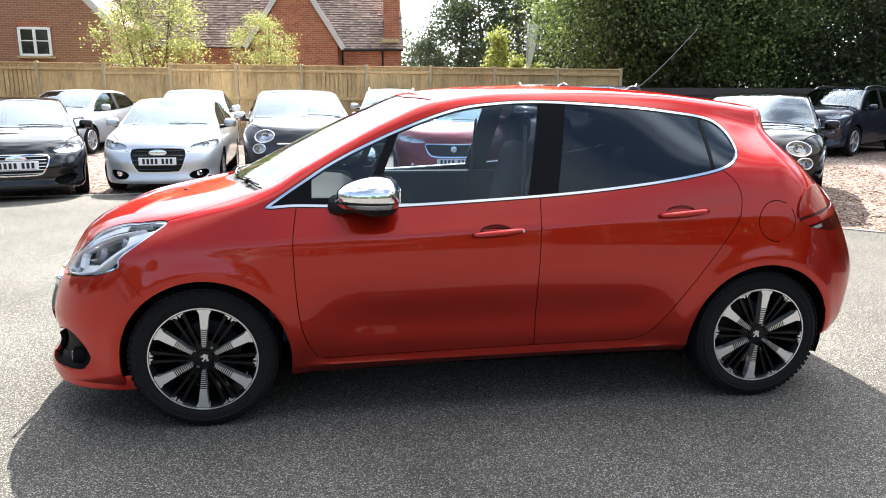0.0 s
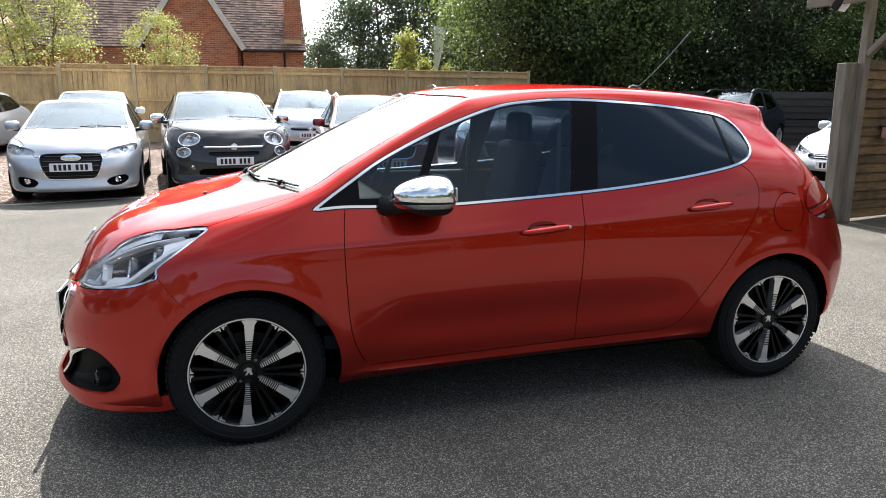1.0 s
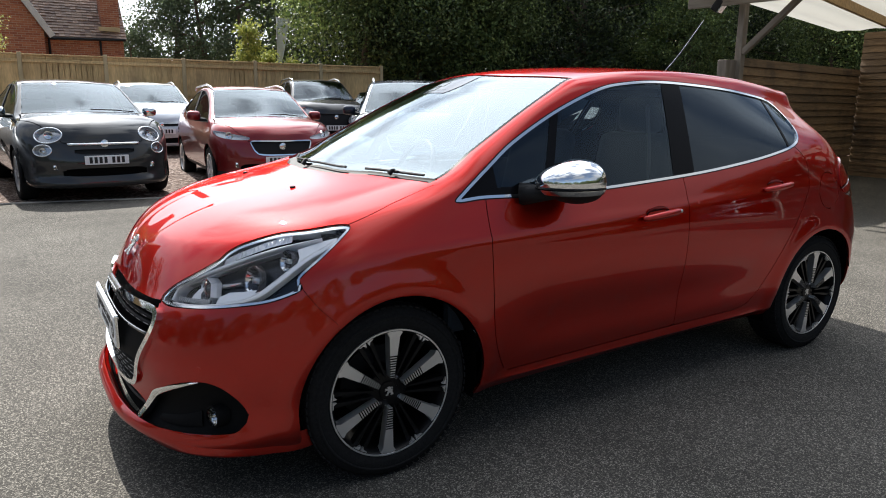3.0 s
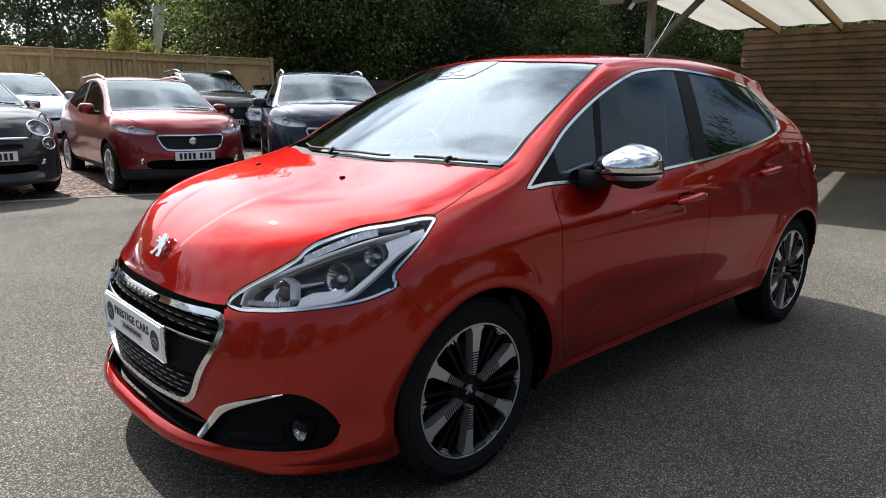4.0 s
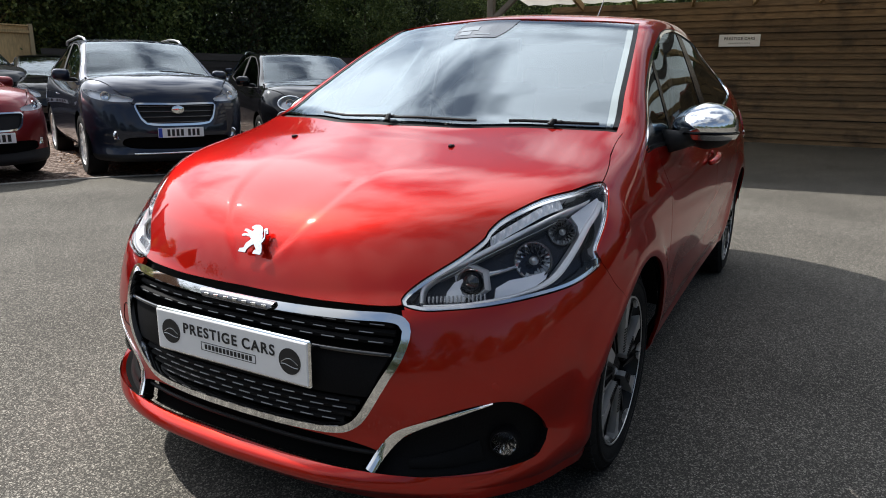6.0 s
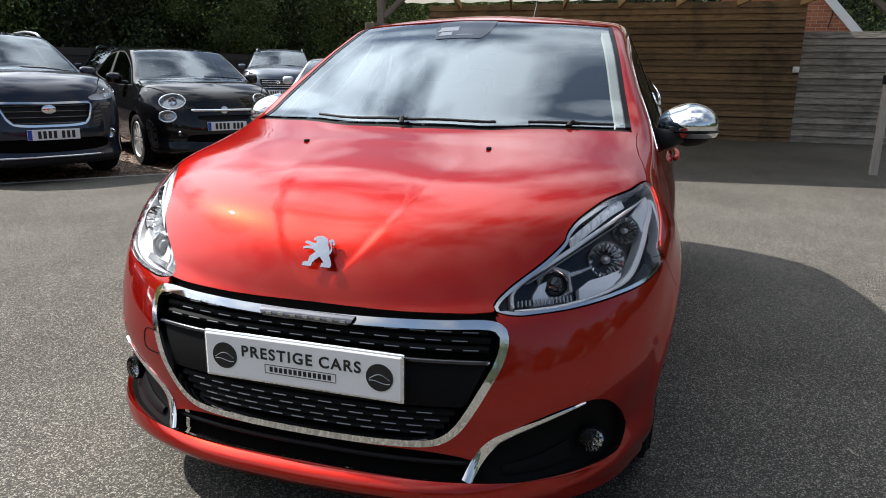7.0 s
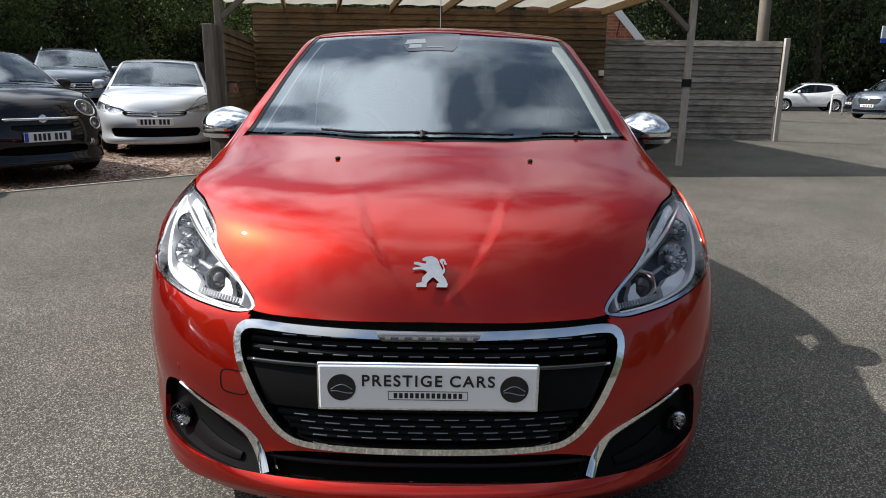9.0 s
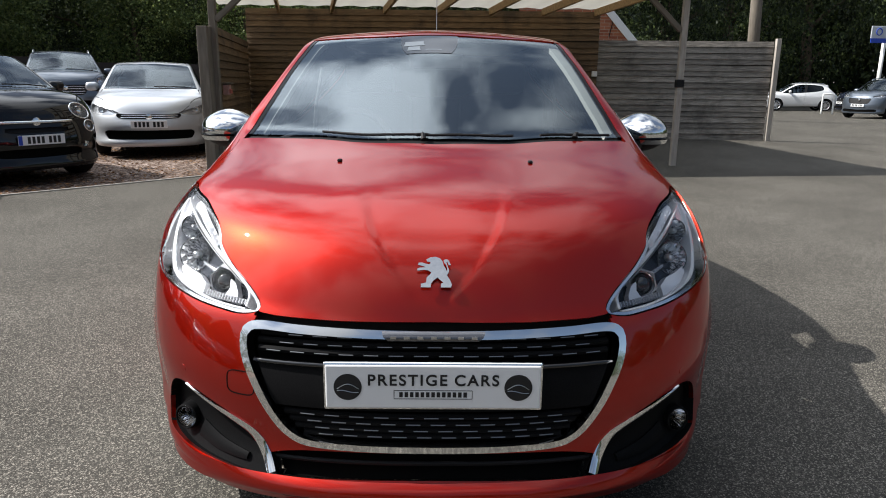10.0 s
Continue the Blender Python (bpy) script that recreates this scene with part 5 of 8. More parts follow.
lab[(D["lamp_in"] < 0) & (D["light"] < 0)] = "light_in"
lab[(D["arch_f"] < 0) | (D["arch_r"] < 0)] = "arch"
lab[(z < 0.30) & ((np.abs(x + 1.252) < 0.345) | (np.abs(x - 1.256) < 0.347)) & (y > 0.5)] = "arch"
pillar_in = (x > -1.01) & (x < -0.22) & (z > 1.045) & (D["ssid"] > -0.042) & (D["win_seal"] > 0) & (y > 0.40) & (D["cowl"] > 0)
FACES = {}
for f, name in zip(hero_shell.f, lab):
    FACES.setdefault(name, []).append(f)


def pick(*names):
    return [f for n in names for f in FACES.get(n, [])]


hero = thing("red_hatchback", "shiny red five-door hatchback with chrome mirrors parked on the asphalt", "car")
S = hero_shell


def hp(name, faces, material, lift=0.0, rim=0.012, mirror=2, parent=None, label=""):
    if not faces:
        return None
    return part(name, panel(S, faces, lift, rim, mirror), material, parent or hero, label, True, 50)


body = hp("body", pick("body"), M["red"])
hp("bonnet", pick("hood"), M["red"], label="red bonnet with a sunken middle")
bumper = hp("front_bumper", pick("bumper"), M["red"])
for sd in (0, 1):
    tail = hp("tail_lamp", pick("tail"), M["lamp_smoked"], 0.004, 0.01, sd, label="dark smoked lens with red bars")
    hp("red_bar", pick("tail_bar"), M["lamp_red"], 0.008, 0.01, sd, tail)
    hp("clear_strip", pick("tail_clear"), M["lamp_dim"], 0.004, 0.01, sd, tail)
hp("windscreen", pick("screen"), M["screen"], -0.004, 0, label="tinted windscreen with sky reflections").visible_shadow = False
hp("windscreen_seal", pick("seal"), M["pillar"], -0.002, 0.01, 0), hp("windscreen_seal", pick("seal"), M["pillar"], -0.002, 0.01, 1)
hp("cowl", pick("cowl"), M["black_plastic"], -0.012, 0.0)
hp("inner_shell", [f for f, n, inner in zip(S.f, lab, pillar_in) if not inner and n not in ("screen", "glass_f", "glass_v", "glass_r", "glass_q", "arch", "light", "light_in", "fog", "grille", "intake")], M["dark"], -0.022, 0)
for sd in (0, 1):
    hp("pillar_trim", [f for f, inner in zip(S.f, pillar_in) if inner], M["pale_trim"], -0.026, 0.02, sd, label="pale grey inner pillar trim")
doors = {}
for sd in (0, 1):
    hp("fuel_flap", pick("fuel"), M["red"], 0, 0.006, sd) if sd == 0 else None
    hp("sill", pick("sill"), M["red"], 0, 0.01, sd)
    hp("window_trim", pick("trim"), M["chrome"], 0.002, 0.010, sd, label="bright chrome window surround")
    hp("window_seal", pick("wseal"), M["black_plastic"], -0.002, 0.01, sd)
    for lo, hi in ((-2, -0.3), (-0.3, 0.6), (0.6, 2)):
        hp("pillar_cover", [f for f in pick("black") if lo < S.v[f[0]][0] < hi], M["pillar"], -0.002, 0.006, sd)
    doors[sd, 0] = hp("front_door", pick("door_f"), M["red"], 0, 0.02, sd)
    doors[sd, 1] = hp("rear_door", pick("door_r"), M["red"], 0, 0.02, sd)
    hp("front_window", pick("glass_f"), M["glass"], -0.004, 0.003, sd, doors[sd, 0]).visible_shadow = False
    hp("corner_window", pick("glass_v"), M["corner_glass"], -0.004, 0.003, sd, doors[sd, 0])
    hp("rear_window", pick("glass_r"), M["privacy"], -0.004, 0.003, sd, doors[sd, 1], "dark privacy glass")
    hp("quarter_window", pick("glass_q"), M["privacy"], -0.004, 0.003, sd)


# ---- wheels ----
def hero_wheel():
    w = thing("wheel", "", "")
    tyre = [(0.222, -0.085), (0.236, -0.098), (0.262, -0.102), (0.288, -0.096), (0.303, -0.082), (0.309, -0.062), (0.310, 0.0), (0.309, 0.062), (0.303, 0.082), (0.262, 0.10), (0.222, 0.09)]
    t = part("tyre", Mesh().lathe(tyre, 72), M["rubber"], w, "", True, 40)
    # tread blocks and a raised sidewall ring
    g = Mesh()
    for i in range(72):
        for yy, off in ((-0.072, 0), (-0.03, 0.5), (0.012, 0), (0.054, 0.5)):
            a = 2 * math.pi * (i + off) / 72
            g.box((0, yy, 0.309 - (0.004 if abs(yy) > 0.06 else 0)), (0.018, 0.034, 0.006), Matrix.Rotation(a, 4, "Y"))
    part("tread", g, M["rubber"], t)
    part("sidewall_ring", Mesh().lathe([(0.268, -0.1015), (0.271, -0.1045), (0.276, -0.1045), (0.279, -0.100)], 72), M["rubber"], t, "", True)
    rim = part("rim", Mesh().lathe([(0.226, -0.088), (0.228, -0.094), (0.222, -0.096), (0.216, -0.090), (0.208, -0.06), (0.200, 0.07), (0.22, 0.085)], 72), M["wheel_black"], w, "", True, 40)
    part("rim_flange", Mesh().lathe([(0.2275, -0.090), (0.2275, -0.0975), (0.2225, -0.0975), (0.2205, -0.092)], 72), M["alloy"], rim, "machined bright rim edge", True, 40)
    part("brake_disc", Mesh().lathe([(0.0, 0.03), (0.135, 0.03), (0.135, 0.045), (0.0, 0.045)], 40), M["black_plastic"], w)
    part("hub", Mesh().lathe([(0.0, -0.072), (0.020, -0.074), (0.033, -0.072), (0.036, -0.066), (0.075, -0.062), (0.082, -0.045), (0.082, 0.0)], 40), M["wheel_black"], w, "", True, 40)
    part("hub_emblem", emblem(0.034), M["alloy"], w).matrix_basis = pose(0, -0.0745, 0)
    for i in range(6):
        r = Matrix.Rotation(math.radians(60 * i + 4), 4, "Y")
        out = [(-0.0080, 0.055), (-0.0110, 0.10), (-0.0155, 0.15), (-0.0200, 0.200), (-0.030, 0.2145), (-0.022, 0.2195), (0.022, 0.2195), (0.030, 0.2145), (0.0200, 0.200), (0.0155, 0.15), (0.0110, 0.10), (0.0080, 0.055)]
        sp = part("spoke", Mesh().slab(out, 0.035, r @ Matrix.Translation((0, -0.094, 0)) @ Matrix.Rotation(0.0, 4, "X")), M["alloy"], w, "machined bright spoke with dark grooves")
        g = Mesh()
        for k in range(9):
            zz = 0.060 + k * 0.0088
            g.box((0, -0.0942, zz), (0.018 + 0.0014 * k, 0.003, 0.0040), r)
        part("groove", g, M["wheel_black"], sp)
        q = Matrix.Rotation(math.radians(60 * i + 34), 4, "Y")
        for sx in (-1, 1):
            prof = [(sx * 0.008, 0.06), (sx * 0.012, 0.06), (sx * 0.029, 0.216), (sx * 0.013, 0.216)]
            if sx > 0:
                prof = prof[::-1]
            part("dark_spoke", Mesh().slab(prof, 0.03, q @ Matrix.Translation((0, -0.082, 0))), M["wheel_black"], w)
        part("flange_tab", Mesh().slab([(-0.03, 0.2175), (-0.026, 0.2145), (-0.012, 0.2140), (-0.004, 0.203), (0.0, 0.2195)], 0.01, q @ Matrix.Translation((0, -0.0965, 0))), M["alloy"], rim)
        part("flange_tab", Mesh().slab([(0.0045, 0.2195), (0.008, 0.203), (0.016, 0.2140), (0.026, 0.2145), (0.03, 0.2175)], 0.01, q @ Matrix.Translation((0, -0.0965, 0))), M["alloy"], rim)
    for i in range(4):
        a = math.radians(45 + 90 * i + 8)
        part("wheel_bolt", Mesh().lathe([(0.0, -0.068), (0.007, -0.068), (0.009, -0.062), (0.009, -0.05)], 10, Matrix.Translation((0.052 * math.cos(a), 0, 0.052 * math.sin(a)))), M["strip"], w)
    return w


def emblem(s):
    """A small upright heraldic figure, cut from a plate."""
    o = [(-0.223, 0.383), (-0.117, 0.447), (0.043, 0.468), (0.176, 0.415), (0.250, 0.309), (0.266, 0.213), (0.319, 0.128), (0.351, 0.032), (0.378, 0.096), (0.340, 0.213), (0.287, 0.287), (0.266, 0.351), (0.319, 0.394), (0.399, 0.383),
         (0.447, 0.287), (0.479, 0.218), (0.415, 0.213), (0.378, 0.309), (0.346, 0.298), (0.383, 0.191), (0.426, 0.064), (0.404, -0.032), (0.362, -0.085), (0.452, -0.234), (0.505, -0.372), (0.479, -0.457), (0.191, -0.457), (0.202, -0.340),
         (0.266, -0.314), (0.096, -0.160), (-0.011, -0.245), (-0.085, -0.351), (-0.090, -0.457), (-0.372, -0.457), (-0.367, -0.351), (-0.223, -0.314), (-0.207, -0.160), (-0.117, -0.074), (-0.074, -0.011), (-0.170, 0.053), (-0.303, 0.069), (-0.463, 0.043),
         (-0.489, 0.096), (-0.410, 0.133), (-0.234, 0.144), (-0.356, 0.197), (-0.463, 0.218), (-0.436, 0.287), (-0.330, 0.287), (-0.234, 0.250), (-0.117, 0.239), (-0.101, 0.303), (-0.202, 0.319)]
    k = len(o)
    flat = [Vector((a * s, b * s, 0)) for a, b in o]
    tri = [tuple(t) for t in tessellate_polygon([flat])]
    bm = bmesh.new()
    vs = [bm.verts.new((p.x, -0.03 * s, p.y)) for p in flat]
    for a, b, c in tri:
        up = (flat[b] - flat[a]).cross(flat[c] - flat[a]).z > 0
        bm.faces.new((vs[a], vs[b], vs[c]) if up else (vs[c], vs[b], vs[a]))
    rim_e = [e for e in bm.edges if e.is_boundary]
    bmesh.ops.inset_region(bm, faces=bm.faces[:], thickness=0.022 * s, depth=0.035 * s, use_even_offset=True)
    ext = bmesh.ops.extrude_edge_only(bm, edges=rim_e)["geom"]
    for v in ext:
        if isinstance(v, bmesh.types.BMVert):
            v.co.y = 0.03 * s
    bm.verts.index_update()
    g = Mesh().add([v.co for v in bm.verts], [[v.index for v in f.verts] for f in bm.faces])
    bm.free()
    return g


def under(ob, parent, m):
    ob.parent = parent
    ob.matrix_basis = m
    for k in ("label", "category", "group", "kind"):
        if k in ob.keys() and k != "label":
            del ob[k]
    return ob


first = hero_wheel()
under(first, hero, pose(-1.269, -0.735, 0.31, 0, 0, 0))
for (x0, y0, rz, spin) in ((1.269, -0.735, 0, 1.5), (-1.269, 0.735, 180, 20), (1.269, 0.735, 180, 40)):
    c = copy_thing(first, pose(x0, y0, 0.31, 0, spin, rz))
    c.parent = hero
for ax in (-1.255, 1.255):
    for sg in (-1, 1):
        g = Mesh().lathe([(0.355, -0.050), (0.361, 0.002)], 40).keep_above(0.06)
        rest = Mesh().lathe([(0.362, 0.0), (0.368, 0.30), (0.0, 0.32)], 40).keep_above(-0.12)
        g.add(rest.v, rest.f)
        ob = part("wheel_liner", g, M["dark"], hero, "", True)
        ob.matrix_basis = pose(ax, sg * 0.80, 0.31, 0, 0, 0 if sg < 0 else 180)
part("underbody", Mesh().box((0, 0, 0.22), (3.2, 1.36, 0.08), None, 0.02), M["dark"], hero)

# ---- nose: grille, plate, lamps ----
ring = hp("grille_frame", pick("grille_ring"), M["chrome"], 0.012, 0.03, label="broad chrome grille frame")
hp("grille_back", pick("grille"), M["dark"], -0.035, 0.0)
hp("intake_back", pick("intake"), M["dark"], -0.04, 0.0)


ALL_P, ALL_N = np.array(S.v), np.array(S.n)
NOSE_M = ALL_P[:, 0] < -1.25
NOSE_P, NOSE_N = ALL_P[NOSE_M], ALL_N[NOSE_M]
NOSE_Q = round_nose(NOSE_P)
FACE_P = ALL_P[ALL_P[:, 0] < -1.5]


def local(q, values, at, n=14):
    """Values at a place, by a plane laid through the nearest known ones."""
    d = ((q - np.asarray(at)) ** 2).sum(1)
    i = np.argsort(d)[:n]
    w = 1 / (d[i] + 2e-5)
    a = np.c_[np.ones(len(i)), q[i] - np.asarray(at)] * np.sqrt(w)[:, None]
    r = np.linalg.lstsq(a, values[i] * np.sqrt(w)[:, None], rcond=1e-3)[0][0]
    lo, hi = values[i].min(0), values[i].max(0)
    return np.clip(r, lo - 0.02, hi + 0.02)


def skin_x(y, z):
    """How far forward the nose reaches at this width and height."""
    q = np.stack([np.abs(FACE_P[:, 1]), FACE_P[:, 2]], -1)
    return float(local(q, FACE_P[:, :1], (abs(y), z))[0])


def half_width(z):
    """Half the opening's width at a height."""
    return float(np.interp(z, [0.335, 0.36, 0.44, 0.54, 0.59, 0.60], [0.32, 0.355, 0.410, 0.452, 0.457, 0.44]))


grille = thing("grille", "", "")
under(grille, hero, Matrix())
rows_z = [0.348, 0.367, 0.386, 0.405, 0.556, 0.576, 0.595]
for n_row, zz in enumerate(rows_z):
    hw = half_width(zz) - 0.012
    g = Mesh()
    ys = np.linspace(-hw, hw, 41)
    g.tube([(skin_x(yy, zz) + 0.016, yy, zz) for yy in ys], 0.0085, 6)
    part("grille_bar", g, M["grille_black"], grille)
    yy = -hw + 0.02 + (0.03 if n_row % 2 else 0)
    while yy < hw - 0.05:
        part("bright_dash", Mesh().tube([(skin_x(v, zz) + 0.0065, v, zz) for v in (yy, yy + 0.018, yy + 0.036)], 0.0014, 5), M["strip_light"], grille)
        yy += 0.062
g = Mesh()
for zz in np.linspace(0.425, 0.528, 8):
    hw = half_width(zz) - 0.004
    for yy in np.linspace(-hw, hw, 31):
        g.v.append((skin_x(yy, zz) + 0.004, yy, zz))
g.f = [(i * 31 + j, i * 31 + j + 1, (i + 1) * 31 + j + 1, (i + 1) * 31 + j) for i in range(7) for j in range(30)]
part("grille_panel", g, M["grille_black"], grille, "", True)
part("grille_lip", Mesh().tube([(skin_x(v, 0.533) - 0.002, v, 0.533) for v in np.linspace(-0.45, 0.45, 41)], 0.006, 8), M["black_gloss"], grille, "", True)
strip = Mesh()
for zz in (0.598, 0.6015, 0.609, 0.6165, 0.620):
    off = 0.026 if 0.6 < zz < 0.618 else 0.016
    for yy in np.linspace(-1, 1, 17) * np.interp(zz, [0.598, 0.6015, 0.609, 0.620], [0.098, 0.112, 0.122, 0.127]):
        strip.v.append((skin_x(yy, zz) - off, yy, zz))
strip.f = [(i * 17 + j, i * 17 + j + 1, (i + 1) * 17 + j + 1, (i + 1) * 17 + j) for i in range(4) for j in range(16)]
name_strip = part("name_strip", strip, M["strip"], grille, "silver strip with small raised marks", True)
g = Mesh()
for i in range(7):
    yy = -0.10 + i * 0.033
    g.box((skin_x(yy, 0.609) - 0.027, yy, 0.609), (0.003, 0.014, 0.006))
part("mark", g, M["satin"], name_strip)
part("splitter_edge", Mesh().tube([(skin_x(v, 0.268) + 0.02, v, 0.268) for v in np.linspace(-0.42, 0.42, 31)], 0.006, 6), M["black_plastic"], grille)


def words(body_text, size, m, material, parent, name="lettering", depth=0.0006):
    made = []
    for word in body_text.split():
        cu = bpy.data.curves.new(name, "FONT")
        cu.body, cu.size, cu.align_x, cu.align_y, cu.extrude = word, size, "LEFT", "CENTER", depth
        cu.space_character, cu.offset = 1.2, size * 0.018
        tmp = bpy.data.objects.new(name, cu)
        me = bpy.data.meshes.new_from_object(tmp)
        bpy.data.objects.remove(tmp)
        me.materials.clear()
        me.materials.append(material)
        made.append((me, max(v.co.x for v in me.vertices)))
    total = sum(w for _, w in made) + 0.42 * size * (len(made) - 1)
    x0 = -total / 2
    for me, w in made:
        ob = new(name, me)
        ob.parent = parent
        ob.matrix_basis = m @ Matrix.Translation((x0, 0, 0))
        x0 += w + 0.42 * size
    return ob


plate = part("dealer_plate", Mesh().box((-2.044, 0, 0.495), (0.012, 0.524, 0.113), None, 0.004), M["white_plate"], hero, "white plate with black lettering")
part("plate_rim", Mesh().box((-2.040, 0, 0.495), (0.014, 0.534, 0.123), None, 0.005), M["chrome"], plate)
words("PRESTIGE CARS", 0.040, pose(-2.051, 0, 0.512, 90, 0, -90), M["ink"], plate)
g = Mesh()
for i in range(13):
    yy = 0.078 - i * 0.013
    g.box((-2.0505, yy, 0.4755), (0.001, 0.0085, 0.013))
part("bar", g, M["ink"], plate)
g = Mesh()
for a, b in (((0, 0.4865), (0.19, 0.0012)), ((0, 0.4645), (0.19, 0.0012)), ((0.095, 0.4755), (0.0012, 0.022)), ((-0.095, 0.4755), (0.0012, 0.022))):
    g.box((-2.0505, a[0], a[1]), (0.001, b[0], b[1]))
part("frame_line", g, M["ink"], plate)
for yy in (-0.207, 0.207):
    d = part("roundel", Mesh().lathe([(0.0, -0.0008), (0.034, -0.0008), (0.034, 0.001)], 40, pose(-2.0505, yy, 0.495, 0, 0, -90)), M["ink"], plate)
    part("mark", Mesh().tube([(-2.0518, yy + v, 0.493 + 0.010 * math.cos(v * 70)) for v in np.linspace(-0.026, 0.026, 12)], 0.0012, 5).tube([(-2.0518, yy + v, 0.484 + 0.003 * math.sin(v * 90)) for v in np.linspace(-0.026, 0.026, 12)], 0.001, 5), M["satin"], d)

nose_badge = part("bonnet_emblem", emblem(0.088), M["badge"], hero, "polished silver emblem")
nose_badge.matrix_basis = Matrix.Translation((-1.935, 0, 0.752)) @ pose(0, 0, 0, 0, 0, -90) @ pose(0, 0, 0, -36, 0, 0)

def fluted(r0, m):
    """A mirror bowl of narrow tilted facets."""
    g = Mesh()
    for j in range(22):
        a0, a1, tip = 2 * math.pi * j / 22, 2 * math.pi * (j + 1) / 22, 0.004 * (j % 2)
        rings = ((0.006, 0.030), (r0 * 0.4, 0.020 + tip), (r0 * 0.72, 0.006 - tip), (r0 * 0.96, -0.010))
        for (ra, ha), (rb, hb) in zip(rings, rings[1:]):
            g.add([(ra * math.cos(a0), ha, ra * math.sin(a0)), (rb * math.cos(a0), hb, rb * math.sin(a0)), (rb * math.cos(a1), hb + 0.004, rb * math.sin(a1)), (ra * math.cos(a1), ha + 0.004, ra * math.sin(a1))], [(0, 1, 2, 3)], m)
    return g


for sg, sd in ((-1, 0), (1, 1)):
    lamp = thing("headlamp", "", "")
    under(lamp, hero, Matrix())
    part("lens", panel(S, pick("light", "light_in"), 0.001, 0.004, sd), M["lens"], lamp, "clear polycarbonate lens", True, 50).visible_shadow = False
    part("bezel", panel(S, pick("light"), -0.005, 0.045, sd), M["reflector"], lamp, "narrow chrome edge", True, 50)
    part("housing", panel(S, pick("light_in"), -0.058, 0, sd), M["lamp_blue"], lamp, "dark blue-black inner housing", True, 50)

    def nosept(phi, zz, deep):
        """A point behind the lamp's lens."""
        r = local(NOSE_Q, np.c_[NOSE_P, NOSE_N], (phi, zz))
        v, n = Vector(r[:3]), Vector(r[3:]).normalized()
        v = v - n * deep
        return Vector((v.x, -sg * v.y, v.z)), Vector((n.x, -sg * n.y, n.z))

    def ribbon(line, widths, deep, thick, n=5):
        """A strip with depth that follows the lens."""
        pts = smooth_line(line, n, False)
        ws = np.interp(np.linspace(0, 1, len(pts)), np.linspace(0, 1, len(widths)), widths)
        fr = [nosept(a, b, deep) for a, b in pts]
        g = Mesh()
        for i, (c, nr) in enumerate(fr):
            along = fr[min(i + 1, len(fr) - 1)][0] - fr[max(i - 1, 0)][0]
            cr = nr.cross(along).normalized() * float(ws[i]) / 2
            g.v += [tuple(c + cr - nr * thick), tuple(c + cr - nr * 0.0015), tuple(c + cr * 0.4 + nr * 0.001), tuple(c - cr * 0.4 + nr * 0.001), tuple(c - cr - nr * 0.0015), tuple(c - cr - nr * thick)]
        for i in range(len(fr) - 1):
            for j in range(5):
                q = (6 * i + j, 6 * i + j + 1, 6 * i + j + 7, 6 * i + j + 6)
                g.f.append(q if sg > 0 else q[::-1])
        e = 6 * (len(fr) - 1)
        g.f += [tuple(range(6)), tuple(range(e, e + 6))]
        return g

    def plate_in(outline, deep, thick):
        """A flat insert with depth behind the lens."""
        a = [nosept(p, q, deep)[0] for p, q in outline]
        b = [nosept(p, q, deep + thick)[0] for p, q in outline]
        k = len(a)
        fs = [tuple(range(k))] + [(i, k + i, k + (i + 1) % k, (i + 1) % k) for i in range(k)]
        return Mesh().add(a + b, fs if sg < 0 else [f[::-1] for f in fs])

    # bright bars above and below, meeting in the silver tip
    part("upper_bar", ribbon([(.496, .652), (.503, .685), (.551, .719), (.658, .765), (.766, .806), (.884, .841), (1.008, .865)], (0.008, 0.009, 0.011, 0.011, 0.010, 0.008, 0.004), 0.010, 0.04), M["bezel"], lamp, "bright silver bar", True, 40)
    part("lower_bar", ribbon([(.50, .647), (.60, .654), (.70, .668), (.760, .680), (.801, .692), (.834, .709), (.866, .734), (.915, .774), (.963, .809), (1.020, .838), (1.058, .858)], (0.006, 0.007, 0.008, 0.011, 0.015, 0.017, 0.016, 0.015, 0.014, 0.012), 0.014, 0.035), M["bezel"], lamp, "bright silver running light bar", True, 40)
    part("tip_panel", plate_in([(.925, .838), (1.005, .861), (1.062, .872), (1.062, .856), (.963, .807), (.928, .780), (.936, .815)], 0.022, 0.02), M["bezel"], lamp, "silver inner panel")
    part("edge_line", ribbon([(.540, .703), (.650, .752), (.760, .793), (.872, .827)], (0.003, 0.004, 0.004, 0.003), 0.020, 0.02), M["strip_light"], lamp, "", True, 40)
    # clear indicator strip along the top edge
    ind = smooth_line([(.672, .782), (.728, .808), (.825, .844), (.902, .862)], 7, False)
    for k in range(len(ind) - 1):
        (a0, b0), (a1, b1) = ind[k], ind[k + 1]
        q = [nosept(a0, b0 - .009, 0.012)[0], nosept(a1, b1 - .009, 0.012)[0], nosept(a1, b1 + .010, 0.010)[0], nosept(a0, b0 + .010, 0.010)[0]]
        mid_q = sum(q, Vector()) / 4 + nosept(a0, b0, 0)[1] * (0.005 if k % 3 else -0.006)
        g = Mesh().add(q + [mid_q], [(0, 1, 4), (1, 2, 4), (2, 3, 4), (3, 0, 4)] if sg < 0 else [(1, 0, 4), (2, 1, 4), (3, 2, 4), (0, 3, 4)])
        part("indicator_facet", g, M["bezel"], lamp)
